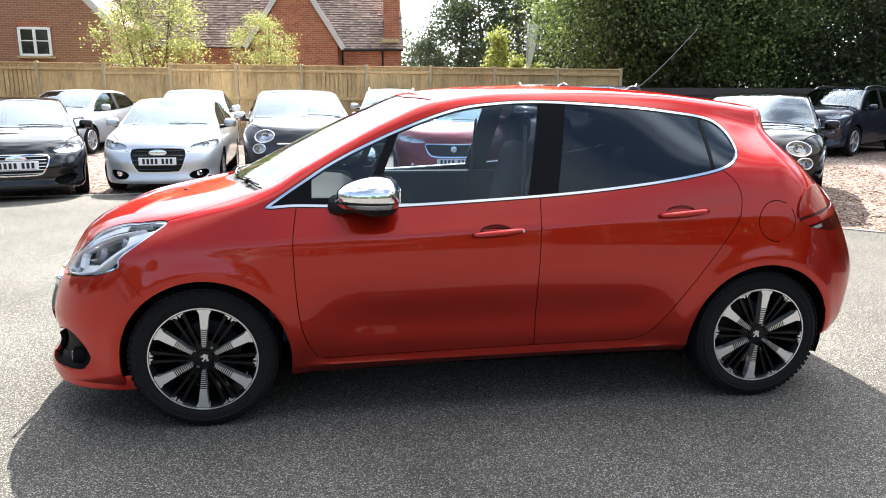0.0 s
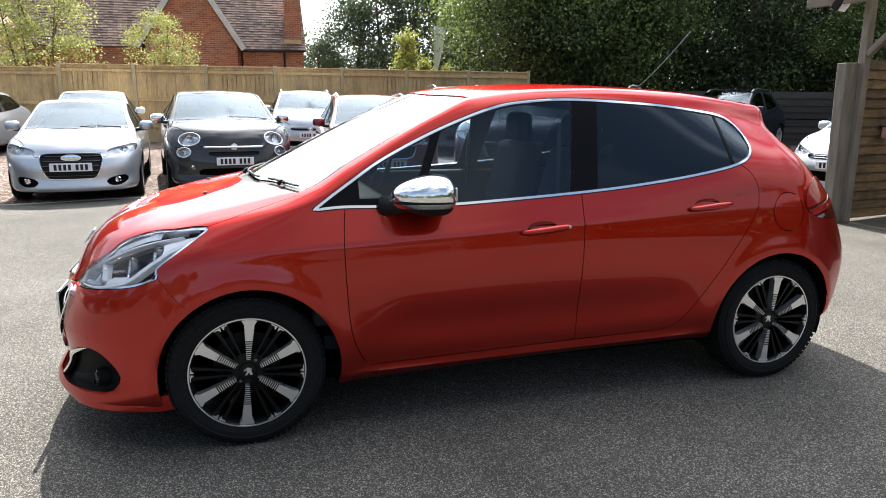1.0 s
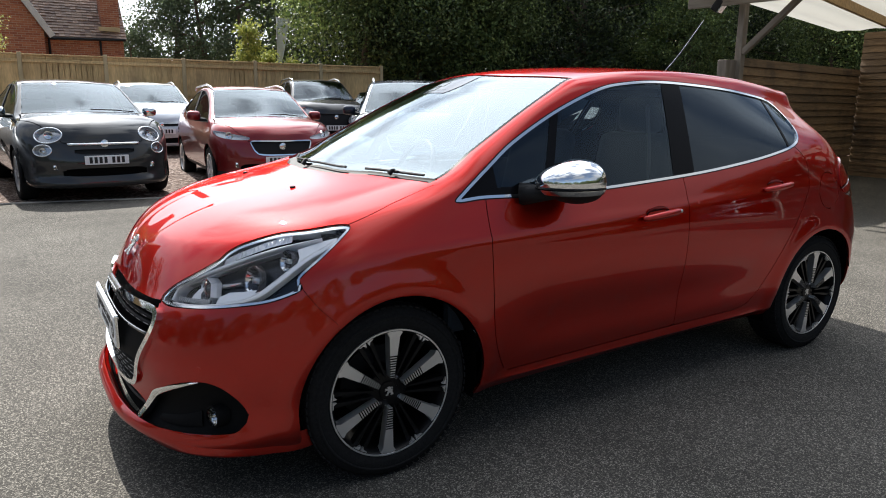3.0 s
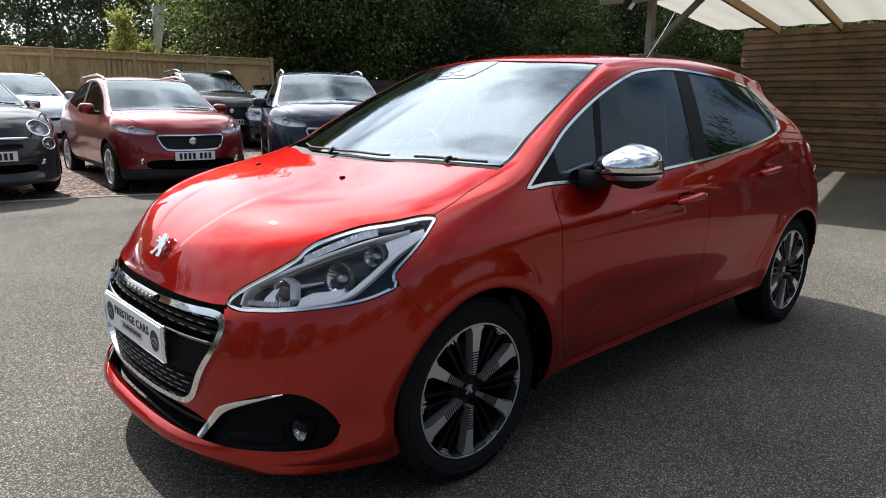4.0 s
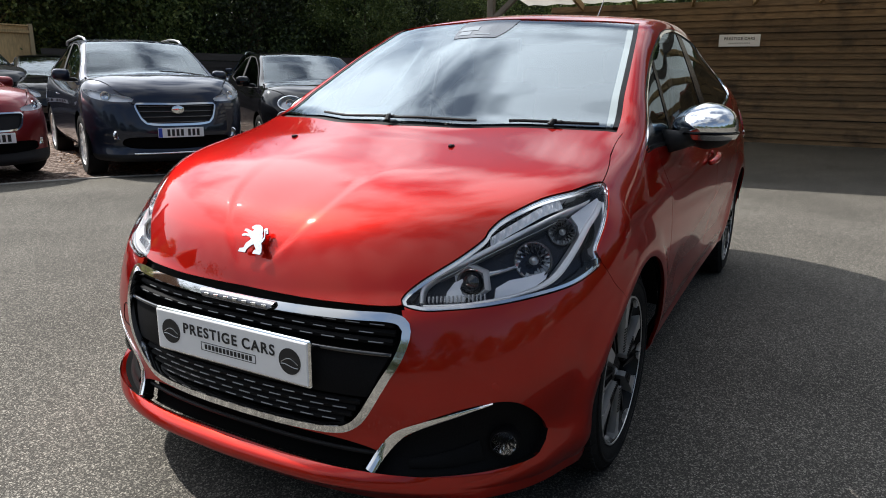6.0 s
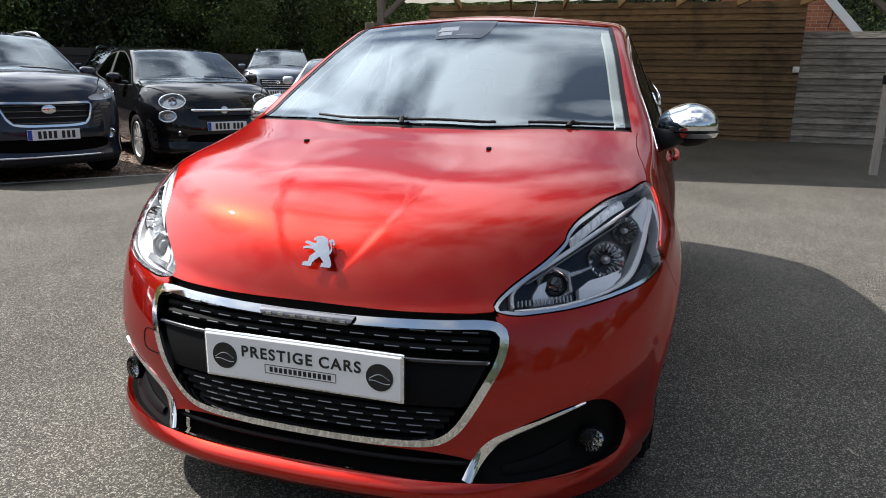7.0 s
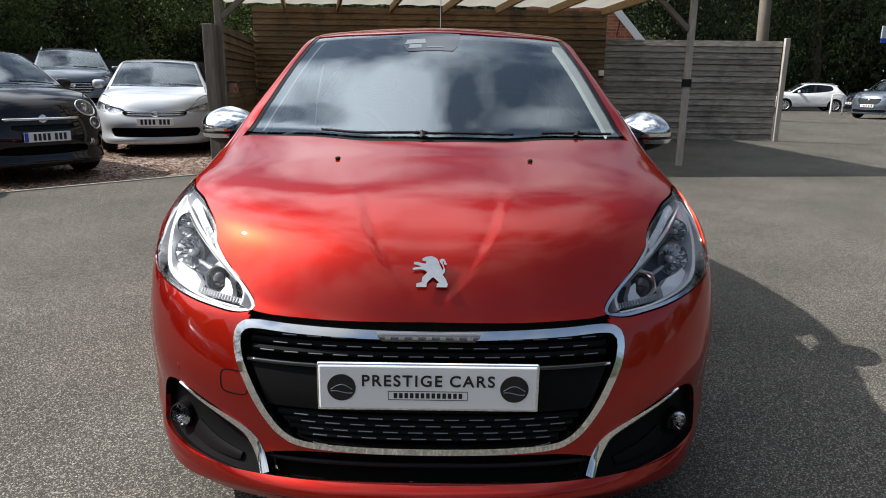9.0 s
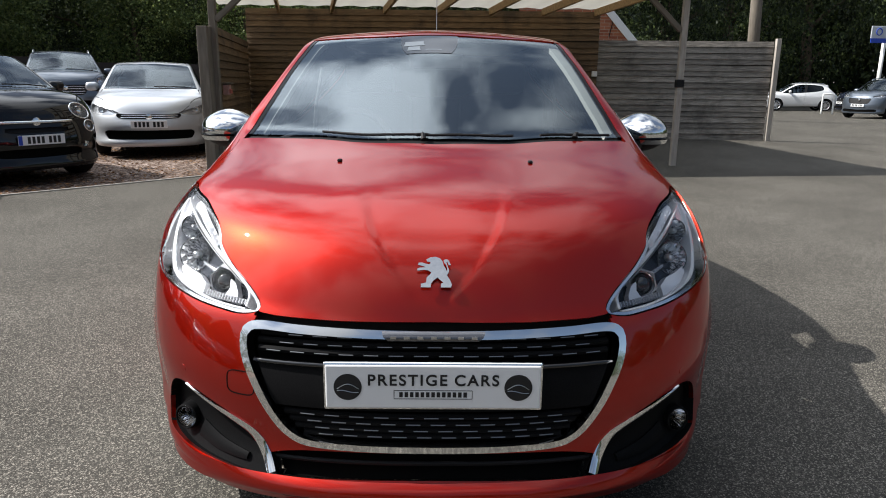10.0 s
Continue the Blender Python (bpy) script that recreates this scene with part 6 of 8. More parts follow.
    # projector in its shroud, main bowl, small side bowl
    for phi, zz, r0, mt in ((0.618, 0.704, 0.034, "projector"), (0.785, 0.750, 0.046, "bowl"), (0.893, 0.812, 0.034, "bowl")):
        c, n = nosept(phi, zz, 0.040)
        aim = (n * 0.5 + Vector((-0.9, 0, 0))).normalized()
        m = Matrix.Translation(c) @ aim.to_track_quat("-Y", "Z").to_matrix().to_4x4()
        if mt == "projector":
            part("projector_ring", Mesh().lathe([(r0 * 0.84, 0.002), (r0 * 0.98, -0.010), (r0 * 1.04, -0.009), (r0 * 1.08, 0.014)], 28, m), M["strip"], lamp, "", True)
            part("shroud", Mesh().lathe([(r0 * 1.08, -0.004), (r0 * 1.22, -0.014), (r0 * 1.40, 0.004), (r0 * 1.42, 0.02)], 6, m @ pose(0, 0, 0, 0, 18, 0)), M["bezel"], lamp, "six-sided silver shroud")
            part("projector_lens", Mesh().lathe([(0.0, -0.018), (r0 * 0.4, -0.0150), (r0 * 0.7, -0.006), (r0 * 0.86, 0.006)], 28, m), M["black_gloss"], lamp, "dark glass projector lens", True)
        else:
            part("reflector_rim", Mesh().lathe([(r0 * 0.94, -0.008), (r0, -0.011), (r0 * 1.04, -0.008), (r0 * 1.05, 0.012)], 28, m), M["strip"], lamp, "", True)
            part("bowl", fluted(r0, m), M["reflector"], lamp, "faceted mirror bowl")
            part("bulb_shield", Mesh().lathe([(0.0, -0.006), (r0 * 0.22, -0.004), (r0 * 0.26, 0.02)], 16, m), M["satin"], lamp, "", True)
    part("projector_wing", plate_in([(.548, .660), (.600, .664), (.588, .690), (.600, .712), (.575, .702), (.556, .682)], 0.036, 0.02), M["bezel"], lamp)
    part("reflector_wing", plate_in([(.668, .662), (.756, .680), (.806, .704), (.818, .722), (.760, .712), (.712, .706), (.676, .690)], 0.030, 0.02), M["bezel"], lamp)
    part("cross_link", ribbon([(.652, .722), (.690, .728), (.735, .738)], (0.014, 0.010, 0.007), 0.040, 0.015), M["lamp_dim"], lamp, "", True, 40)
    for k in range(15):
        a0 = .512 + .0095 * k
        part("ridge", ribbon([(a0, .657 + .0005 * k), (a0 + .0015, .668 + .0007 * k)], (0.0045, 0.0045), 0.022, 0.012, 1), M["lamp_dim"], lamp)
    # fog lamp pocket
    pocket = thing("fog_lamp", "", "")
    under(pocket, hero, Matrix())
    part("recess", panel(S, pick("fog"), -0.028, -0.029, sd), M["grille_black"], pocket, "", True, 50)
    c, n = nosept(0.690, 0.303, 0.006)
    m = Matrix.Translation(c) @ (n * 0.75 + Vector((-1, 0, 0))).normalized().to_track_quat("-Y", "Z").to_matrix().to_4x4()
    part("lamp_bowl", fluted(0.031, m @ pose(0, 0.002, 0)), M["reflector"], pocket, "mirror bowl behind a clear lens")
    part("lamp_rim", Mesh().lathe([(0.0295, -0.006), (0.032, -0.010), (0.035, -0.008), (0.0365, 0.002), (0.037, 0.035)], 28, m), M["grille_black"], pocket, "", True, 40)
    part("lamp_lens", Mesh().lathe([(0.0, -0.016), (0.012, -0.0152), (0.024, -0.012), (0.031, -0.007)], 26, m), M["lens"], pocket, "", True)
    part("lamp_cowl", ribbon([(0.470, 0.262), (0.56, 0.272), (0.640, 0.288)], (0.02, 0.035, 0.05), 0.020, 0.02), M["grille_black"], pocket, "", True, 50)
    ch = [(0.386, 0.239), (0.414, 0.285), (0.442, 0.322), (0.470, 0.343), (0.528, 0.371), (0.601, 0.400), (0.655, 0.419)]
    part("chrome_strip", ribbon(ch, (0.024, 0.025, 0.025, 0.022, 0.017, 0.011, 0.004), -0.004, 0.02), M["chrome"], pocket, "chrome strip", True, 40)
    for phi, zz in ((0.66, 0.462), (0.985, 0.50)):
        c, n = nosept(phi, zz, 0.001)
        part("parking_sensor", Mesh().lathe([(0.0, -0.002), (0.0095, -0.002), (0.0105, 0.0)], 18, Matrix.Translation(c) @ n.to_track_quat("-Y", "Z").to_matrix().to_4x4()), M["red"], hero)

    # ---- mirror ----
    mir = thing("door_mirror", "", "")
    under(mir, hero, Matrix())

    def egg(c, s, cut_lo, cut_hi, nose_pull=0.25):
        bm = bmesh.new()
        bmesh.ops.create_uvsphere(bm, u_segments=36, v_segments=22, radius=1)
        for v in bm.verts:
            p = v.co.copy()
            p.x = math.copysign(abs(p.x) ** 0.95, p.x)
            p.z = math.copysign(abs(p.z) ** 0.86, p.z) * (1 - 0.22 * max(0, -p.y)) * (1 - 0.2 * max(0, -p.x))
            if p.x > 0.35:
                p.x = 0.35 + (p.x - 0.35) * 0.45
            v.co = p
        for zz, sgn in ((cut_lo, 1), (cut_hi, -1)):
            bmesh.ops.bisect_plane(bm, geom=bm.verts[:] + bm.edges[:] + bm.faces[:], plane_co=(0, 0, zz), plane_no=(0, 0, -sgn), clear_outer=True)
        holes = [e for e in bm.edges if e.is_boundary]
        if holes:
            bmesh.ops.holes_fill(bm, edges=holes)
        bm.verts.index_update()
        out = Mesh().add([(c[0] + v.co.x * s[0], sg * (c[1] + v.co.y * s[1] * 1.0), c[2] + v.co.z * s[2]) for v in bm.verts],
                         [[v.index for v in (f.verts if sg > 0 else reversed(f.verts[:]))] for f in bm.faces])
        bm.free()
        return out

    MC, MS = (-0.538, 0.895, 1.006), (0.158, 0.114, 0.084)
    part("mirror_cap", egg(MC, MS, -0.22, 2), M["chrome"], mir, "chrome mirror cap", True, 40)
    part("mirror_band", egg((MC[0] - 0.004, MC[1] + 0.004, MC[2]), (MS[0] * 1.03, MS[1] * 1.03, MS[2] * 1.0), -0.50, -0.26), M["chrome"], mir, "", True, 40)
    part("mirror_base", egg((MC[0] + 0.004, MC[1], MC[2]), (MS[0] * 0.97, MS[1] * 0.97, MS[2]), -2, -0.5), M["black_plastic"], mir, "", True, 40)
    part("indicator_strip", egg((MC[0] - 0.005, MC[1] + 0.004, MC[2]), (MS[0] * 1.035, MS[1] * 1.035, MS[2]), -0.27, -0.215), M["pillar"], mir, "", True, 40)
    part("mirror_glass", Mesh().box((MC[0] + 0.099, sg * MC[1], MC[2] + 0.004), (0.006, 0.085, 0.055), None, 0.002), M["chrome"], mir)
    part("mirror_arm", Mesh().tube([(-0.70, sg * 0.785, 0.955), (-0.66, sg * 0.83, 0.960), (-0.61, sg * 0.87, 0.975)], (0.045, 0.034, 0.035), 12), M["black_plastic"], mir, "", True)

ring_pts = [(0.49 + 0.038 * math.copysign(abs(math.cos(a)) ** 0.5, math.cos(a)), 0.468 + 0.030 * math.copysign(abs(math.sin(a)) ** 0.5, math.sin(a))) for a in np.linspace(0, 2 * math.pi, 33)]
part("towing_cover", Mesh().tube([(skin_x(a, b) - 0.0004, a, b) for a, b in ring_pts], 0.0016, 5, False), M["dark"], bumper)

# the lip that runs round the foot of the bumper
lip = Mesh()
stations = np.linspace(0, 1.02, 41)
for sg in (-1, 1):
    k = len(lip.v)
    for phi in stations:
        r = local(NOSE_Q, np.c_[NOSE_P, NOSE_N], (max(phi, 0.03), 0.205))
        n = Vector((r[3], r[4], 0)).normalized()
        c = Vector((r[0], r[1] if phi else 0.0, 0.205 + 0.012 * phi))
        if phi == 0:
            n = Vector((-1, 0, 0))
        q = 1 - ease(np.array((phi - 0.22) / 0.42)) * 0.98
        for out, up in ((-0.006, 0.030), (0.009, 0.020), (0.019, 0.006), (0.018, -0.008), (0.002, -0.022), (-0.05, -0.034)):
            p = c + n * float(out * q) + Vector((0, 0, up))
            lip.v.append((p.x, -sg * p.y, p.z))
    for i in range(len(stations) - 1):
        for j in range(5):
            f = (k + i * 6 + j, k + i * 6 + j + 1, k + (i + 1) * 6 + j + 1, k + (i + 1) * 6 + j)
            lip.f.append(f if sg > 0 else f[::-1])
part("bumper_lip", lip, M["red"], bumper, "", True, 50)

# door handles in shallow dishes
for sg, sd in ((-1, 0), (1, 1)):
    for d, xa, xb, zz, yy in ((0, -0.125, 0.10, 0.838, 0.862), (1, 0.72, 0.945, 0.905, 0.842)):
        h = doors[sd, d]
        n = 12
        pts = [(xa + (xb - xa) * i / n, sg * (yy + 0.010 + 0.014 * math.sin(math.pi * i / n) ** 0.5), zz - 0.010 + 0.02 * i / n) for i in range(n + 1)]
        g = Mesh().tube(pts, [0.010 + 0.006 * math.sin(math.pi * i / n) ** 0.6 for i in range(n + 1)], 10)
        part("handle", g, M["red"], h, "", True)
        part("handle_dish", Mesh().lathe([(0.0, 0.003), (0.030, 0.001), (0.042, -0.0015)], 24, Matrix.Translation(((xa + xb) / 2 - 0.01, sg * (yy - 0.003), zz + 0.004)) @ pose(0, 0, 0, 0, 0, 0 if sg < 0 else 180) @ Matrix.Diagonal((1.7, 1, 0.75, 1))), M["black_gloss"], h, "", True)
        if d == 0 and sg < 0:
            part("lock", Mesh().lathe([(0.0, -0.002), (0.006, -0.002), (0.007, 0.0)], 14, Matrix.Translation((xb - 0.008, sg * (yy + 0.026), zz + 0.009))), M["satin"], h)

# wipers, aerial
wip = thing("wiper", "", "")
under(wip, hero, Matrix())


def on_screen(x0, y0, up):
    """A point of the windscreen's skin by plan place."""
    return (x0, y0, float(local(TOP_Q, TOP_P[:, 2:], (x0, abs(y0)))[0]) + up)


TOP_P = ALL_P[ALL_P[:, 2] > 0.9]
TOP_Q = np.stack([TOP_P[:, 0], np.abs(TOP_P[:, 1])], -1)


def screen_foot(y0):
    """Where the bonnet's rear edge runs, in plan."""
    return float(curve(abs(y0), [0, 0.22, 0.42, 0.60, 0.70, 0.76, 0.9], [-1.262, -1.235, -1.155, -1.09, -1.045, -1.018, -0.98]))


for ya, yb, hub, rise in ((0.40, -0.27, 0.04, 0.050), (-0.37, -0.64, -0.50, 0.042)):
    ln = [on_screen(screen_foot(v) + rise, v, 0.007) for v in np.linspace(ya, yb, 18)]
    blade = part("wiper_blade", Mesh().tube(ln, 0.005, 6), M["black_plastic"], wip)
    part("blade_clip", Mesh().box(ln[9], (0.013, 0.045, 0.012), None, 0.004), M["black_plastic"], blade)
    arm = [on_screen(screen_foot(v) + k, v, up) for v, k, up in ((hub, 0.026, 0.002), (hub, 0.034, 0.010), (ln[9][1], rise, 0.013))]
    part("wiper_arm", Mesh().tube([arm[0], ((arm[0][0] + arm[2][0]) / 2, (arm[0][1] + arm[2][1]) / 2, (arm[0][2] + arm[2][2]) / 2 + 0.006), arm[2]], (0.011, 0.008, 0.005), 8), M["black_plastic"], wip)
for sg in (-1, 1):
    jet = on_screen(-1.405, sg * 0.302, 0.002)
    part("washer_jet", Mesh().box(jet, (0.020, 0.015, 0.010), None, 0.004), M["black_plastic"], hero)
aer = [(0.90, 0.0, 1.455), (0.96, 0.0, 1.475), (1.10, 0.0, 1.60), (1.27, 0.0, 1.78)]
aerial = part("aerial", Mesh().tube(smooth_line(aer, 6, False).tolist(), 0.0027, 6), M["strip"], hero, "thin braided roof aerial")
part("aerial_base", Mesh().lathe([(0.0, 0.03), (0.016, 0.022), (0.030, 0.0)], 18, pose(0.92, 0, 1.448, 90, 0, 0) @ Matrix.Diagonal((1.6, 1, 1, 1))), M["black_plastic"], aerial)


def screen_sheet(y0, y1, x0, x1, up, taper=0.0, n=8):
    """A thin sheet that lies along the windscreen's skin; taper narrows its foot."""
    g, c = Mesh(), (y0 + y1) / 2
    for i in range(n + 1):
        u = i / n
        x, k = x0 + (x1 - x0) * u, 1 - taper * (1 - u) ** 3
        for j in range(n + 1):
            g.v.append(on_screen(x, c + (y0 + (y1 - y0) * j / n - c) * k, up))
    g.f = [(i * (n + 1) + j, (i + 1) * (n + 1) + j, (i + 1) * (n + 1) + j + 1, i * (n + 1) + j + 1) for i in range(n) for j in range(n)]
    return g


sensor = part("sensor_patch", screen_sheet(-0.095, 0.155, -0.590, -0.395, -0.0022, 0.25), M["sensor_black"], hero, "dark sensor patch at the top of the windscreen", True)
for y0, y1, x0, x1, taper in ((0.055, 0.135, -0.512, -0.468, -0.2), (0.070, 0.120, -0.560, -0.520, -0.2), (-0.025, 0.045, -0.560, -0.552, 0.0)):
    part("sensor_window", screen_sheet(y0, y1, x0, x1, -0.0010, taper, 3), M["sensor_grey"], sensor, "", True)
part("interior_mirror", Mesh().box((-0.44, 0.0, 1.30), (0.03, 0.24, 0.065), None, 0.014), M["black_plastic"], hero)

# ---- cabin ----
part("headlining", Mesh().box((0.44, 0, 1.385), (1.0, 0.9, 0.02), None, 0.008), M["pale_trim"], hero, "pale grey headlining")
seat_y = 0.37


def seat(xx, yy):
    st = thing("seat", "", "")
    under(st, hero, pose(xx, yy, 0))
    part("cushion", Mesh().box((0, 0, 0.55), (0.50, 0.48, 0.16), pose(0, 0, 0, 0, -6, 0), 0.06), M["cloth"], st, "", True)
    part("backrest", Mesh().box((0.26, 0, 0.88), (0.14, 0.48, 0.62), pose(0.10, 0, 0, 0, 14, 0) @ Matrix.Translation((-0.23, 0, 0)), 0.06), M["cloth"], st, "", True)
    part("headrest", Mesh().box((0.40, 0, 1.235), (0.09, 0.26, 0.17), Matrix(), 0.04), M["cloth"], st, "", True)
    return st


for sg in (-1, 1):
    part("seat_belt", Mesh().tube([(0.16, sg * 0.60, 1.28), (0.15, sg * 0.635, 1.10), (0.14, sg * 0.66, 0.85)], 0.009, 6), M["webbing"], hero, "", True)
seat(-0.02, -seat_y), seat(-0.02, seat_y)
part("rear_bench", Mesh().box((0.86, 0, 0.56), (0.5, 1.2, 0.18), None, 0.06).box((1.12, 0, 0.86), (0.16, 1.2, 0.5), None, 0.06), M["cloth"], hero, "", True)
for yy in (-0.4, 0.4):
    part("rear_headrest", Mesh().box((1.16, yy, 1.16), (0.09, 0.24, 0.15), None, 0.035), M["cloth"], hero, "", True)
part("dashboard", Mesh().box((-0.83, 0, 0.86), (0.46, 1.30, 0.22), None, 0.08), M["black_plastic"], hero, "", True)
part("parcel_shelf", Mesh().box((1.28, 0, 1.0), (0.30, 1.15, 0.03), None, 0.01), M["cloth"], hero)
part("cabin_floor", Mesh().box((0.2, 0, 0.36), (2.3, 1.4, 0.06)), M["cloth"], hero)
for sg in (-1, 1):
    part("door_card", Mesh().box((-0.1, sg * 0.735, 0.70), (1.8, 0.05, 0.50), None, 0.02), M["cloth"], hero)
sw = Mesh()
ring_pts = [(0.17 * math.cos(a), 0, 0.17 * math.sin(a)) for a in np.linspace(0, 2 * math.pi, 29)]
sw.tube(ring_pts, 0.015, 8, False).box((0, 0, 0), (0.14, 0.04, 0.12), None, 0.03).box((0, 0, 0), (0.32, 0.02, 0.03), None, 0.008)
wheel_ob = part("steering_wheel", sw, M["black_plastic"], hero, "", True)
wheel_ob.matrix_basis = pose(-0.50, 0.37, 0.93, 0, 0, 90) @ pose(0, 0, 0, 25, 0, 0)


# ---- the other cars: the same half body, warped to each one's proportions ----
coarse = build_skin(RINGS, XC0, XC1, (2, 3, 5, 5, 4, 4, 8, 5, 8), 26, np.linspace(-1.35, 1.3, 64), 14, SHEAR)
coarse = relax(coarse, 18, 30, 40, 10)


def paint(name, color, metal=0.3, rough=0.35):
    return mat(name, color, rough, metal, 1.0, spec=0.0 if max(color) < 0.1 else 0.5, grain=0.12, grain_scale=900, vary=0.06, vary_scale=1.5)


PAINT = {"black": paint("black_paint", (0.004, 0.004, 0.005), 0.0), "silver": paint("silver_paint", (0.55, 0.57, 0.60), 0.6), "white": paint("white_car_paint", (0.74, 0.75, 0.76), 0.1),
         "grey": paint("dark_grey_paint", (0.030, 0.030, 0.031), 0.3), "red": paint("deep_red_paint", (0.19, 0.006, 0.007), 0.6), "navy": paint("blue_black_paint", (0.014, 0.018, 0.032), 0.5),
         "pale": paint("pale_silver_paint", (0.46, 0.48, 0.51), 0.45), "steel": paint("steel_grey_paint", (0.10, 0.12, 0.15), 0.6)}
WHEELS = {}


def plain_wheel(r, spokes, width, face="alloy"):
    key = (r, spokes, face)
    if key in WHEELS:
        c = copy_thing(WHEELS[key], Matrix())
        return c
    w = thing("wheel", "", "")
    k = r * 0.69
    hw = width / 2
    part("tyre", Mesh().lathe([(k, -hw * 0.85), (k * 1.10, -hw), (r * 0.94, -hw * 0.96), (r, -hw * 0.65), (r, hw * 0.65), (r * 0.94, hw * 0.96), (k, hw * 0.9)], 40), M["rubber"], w, "", True, 40)
    rim = part("rim", Mesh().lathe([(k * 1.02, -hw * 0.88), (k * 0.98, -hw * 0.95), (k * 0.93, -hw * 0.85), (k * 0.9, hw * 0.5), (k * 0.86, hw * 0.5)], 40), M[face], w, "", True, 40)
    part("hub", Mesh().lathe([(0.0, -hw * 0.78), (0.04, -hw * 0.74), (0.065, -hw * 0.6), (0.07, 0.0)], 24), M[face], w, "", True, 40)
    for i in range(spokes):
        m = Matrix.Rotation(2 * math.pi * i / spokes, 4, "Y")
        part("spoke", Mesh().slab([(-0.016, 0.04), (-0.026, k * 0.95), (0.026, k * 0.95), (0.016, 0.04)], 0.03, m @ Matrix.Translation((0, -hw * 0.82, 0))), M[face], rim)
    part("brake", Mesh().lathe([(0.0, hw * 0.1), (k * 0.9, hw * 0.1), (k * 0.9, hw * 0.3)], 24), M["dark"], w)
    WHEELS[key] = w
    return w


def bars(parent, m, text_len, material, w=0.52, band=False):
    """A number plate with its characters as plain bars."""
    pl = part("number_plate", Mesh().box((0, 0, 0), (w, 0.01, 0.111), m, 0.003), M["white_plate"], parent, "white number plate")
    x0 = -w * 0.42 + (0.05 if band else 0)
    stepx = (w * 0.84 - (0.05 if band else 0)) / (text_len + 0.6)
    for i in range(text_len):
        xx = x0 + stepx * (i + 0.5 + (0.6 if i >= 4 else 0))
        part("bar", Mesh().box((xx, -0.006, 0), (stepx * 0.62, 0.003, 0.078), m), M["ink"], pl)
    if band:
        part("band", Mesh().box((-w * 0.455, -0.006, 0), (0.042, 0.003, 0.105), m), M["blue_ink"], pl)
    return pl


LAMP_SLIM = [(0.46, 0.69), (0.60, 0.665), (0.80, 0.68), (0.94, 0.735), (1.02, 0.80), (0.92, 0.815), (0.76, 0.795), (0.60, 0.765), (0.50, 0.74)]
LAMP_BIG = [(0.44, 0.65), (0.58, 0.63), (0.80, 0.65), (0.94, 0.72), (1.05, 0.82), (0.92, 0.835), (0.74, 0.80), (0.58, 0.755), (0.48, 0.715)]


def oval(c, rx, ry, n=20):
    return [(c[0] + rx * math.cos(2 * math.pi * i / n), c[1] + ry * math.sin(2 * math.pi * i / n)) for i in range(n)]


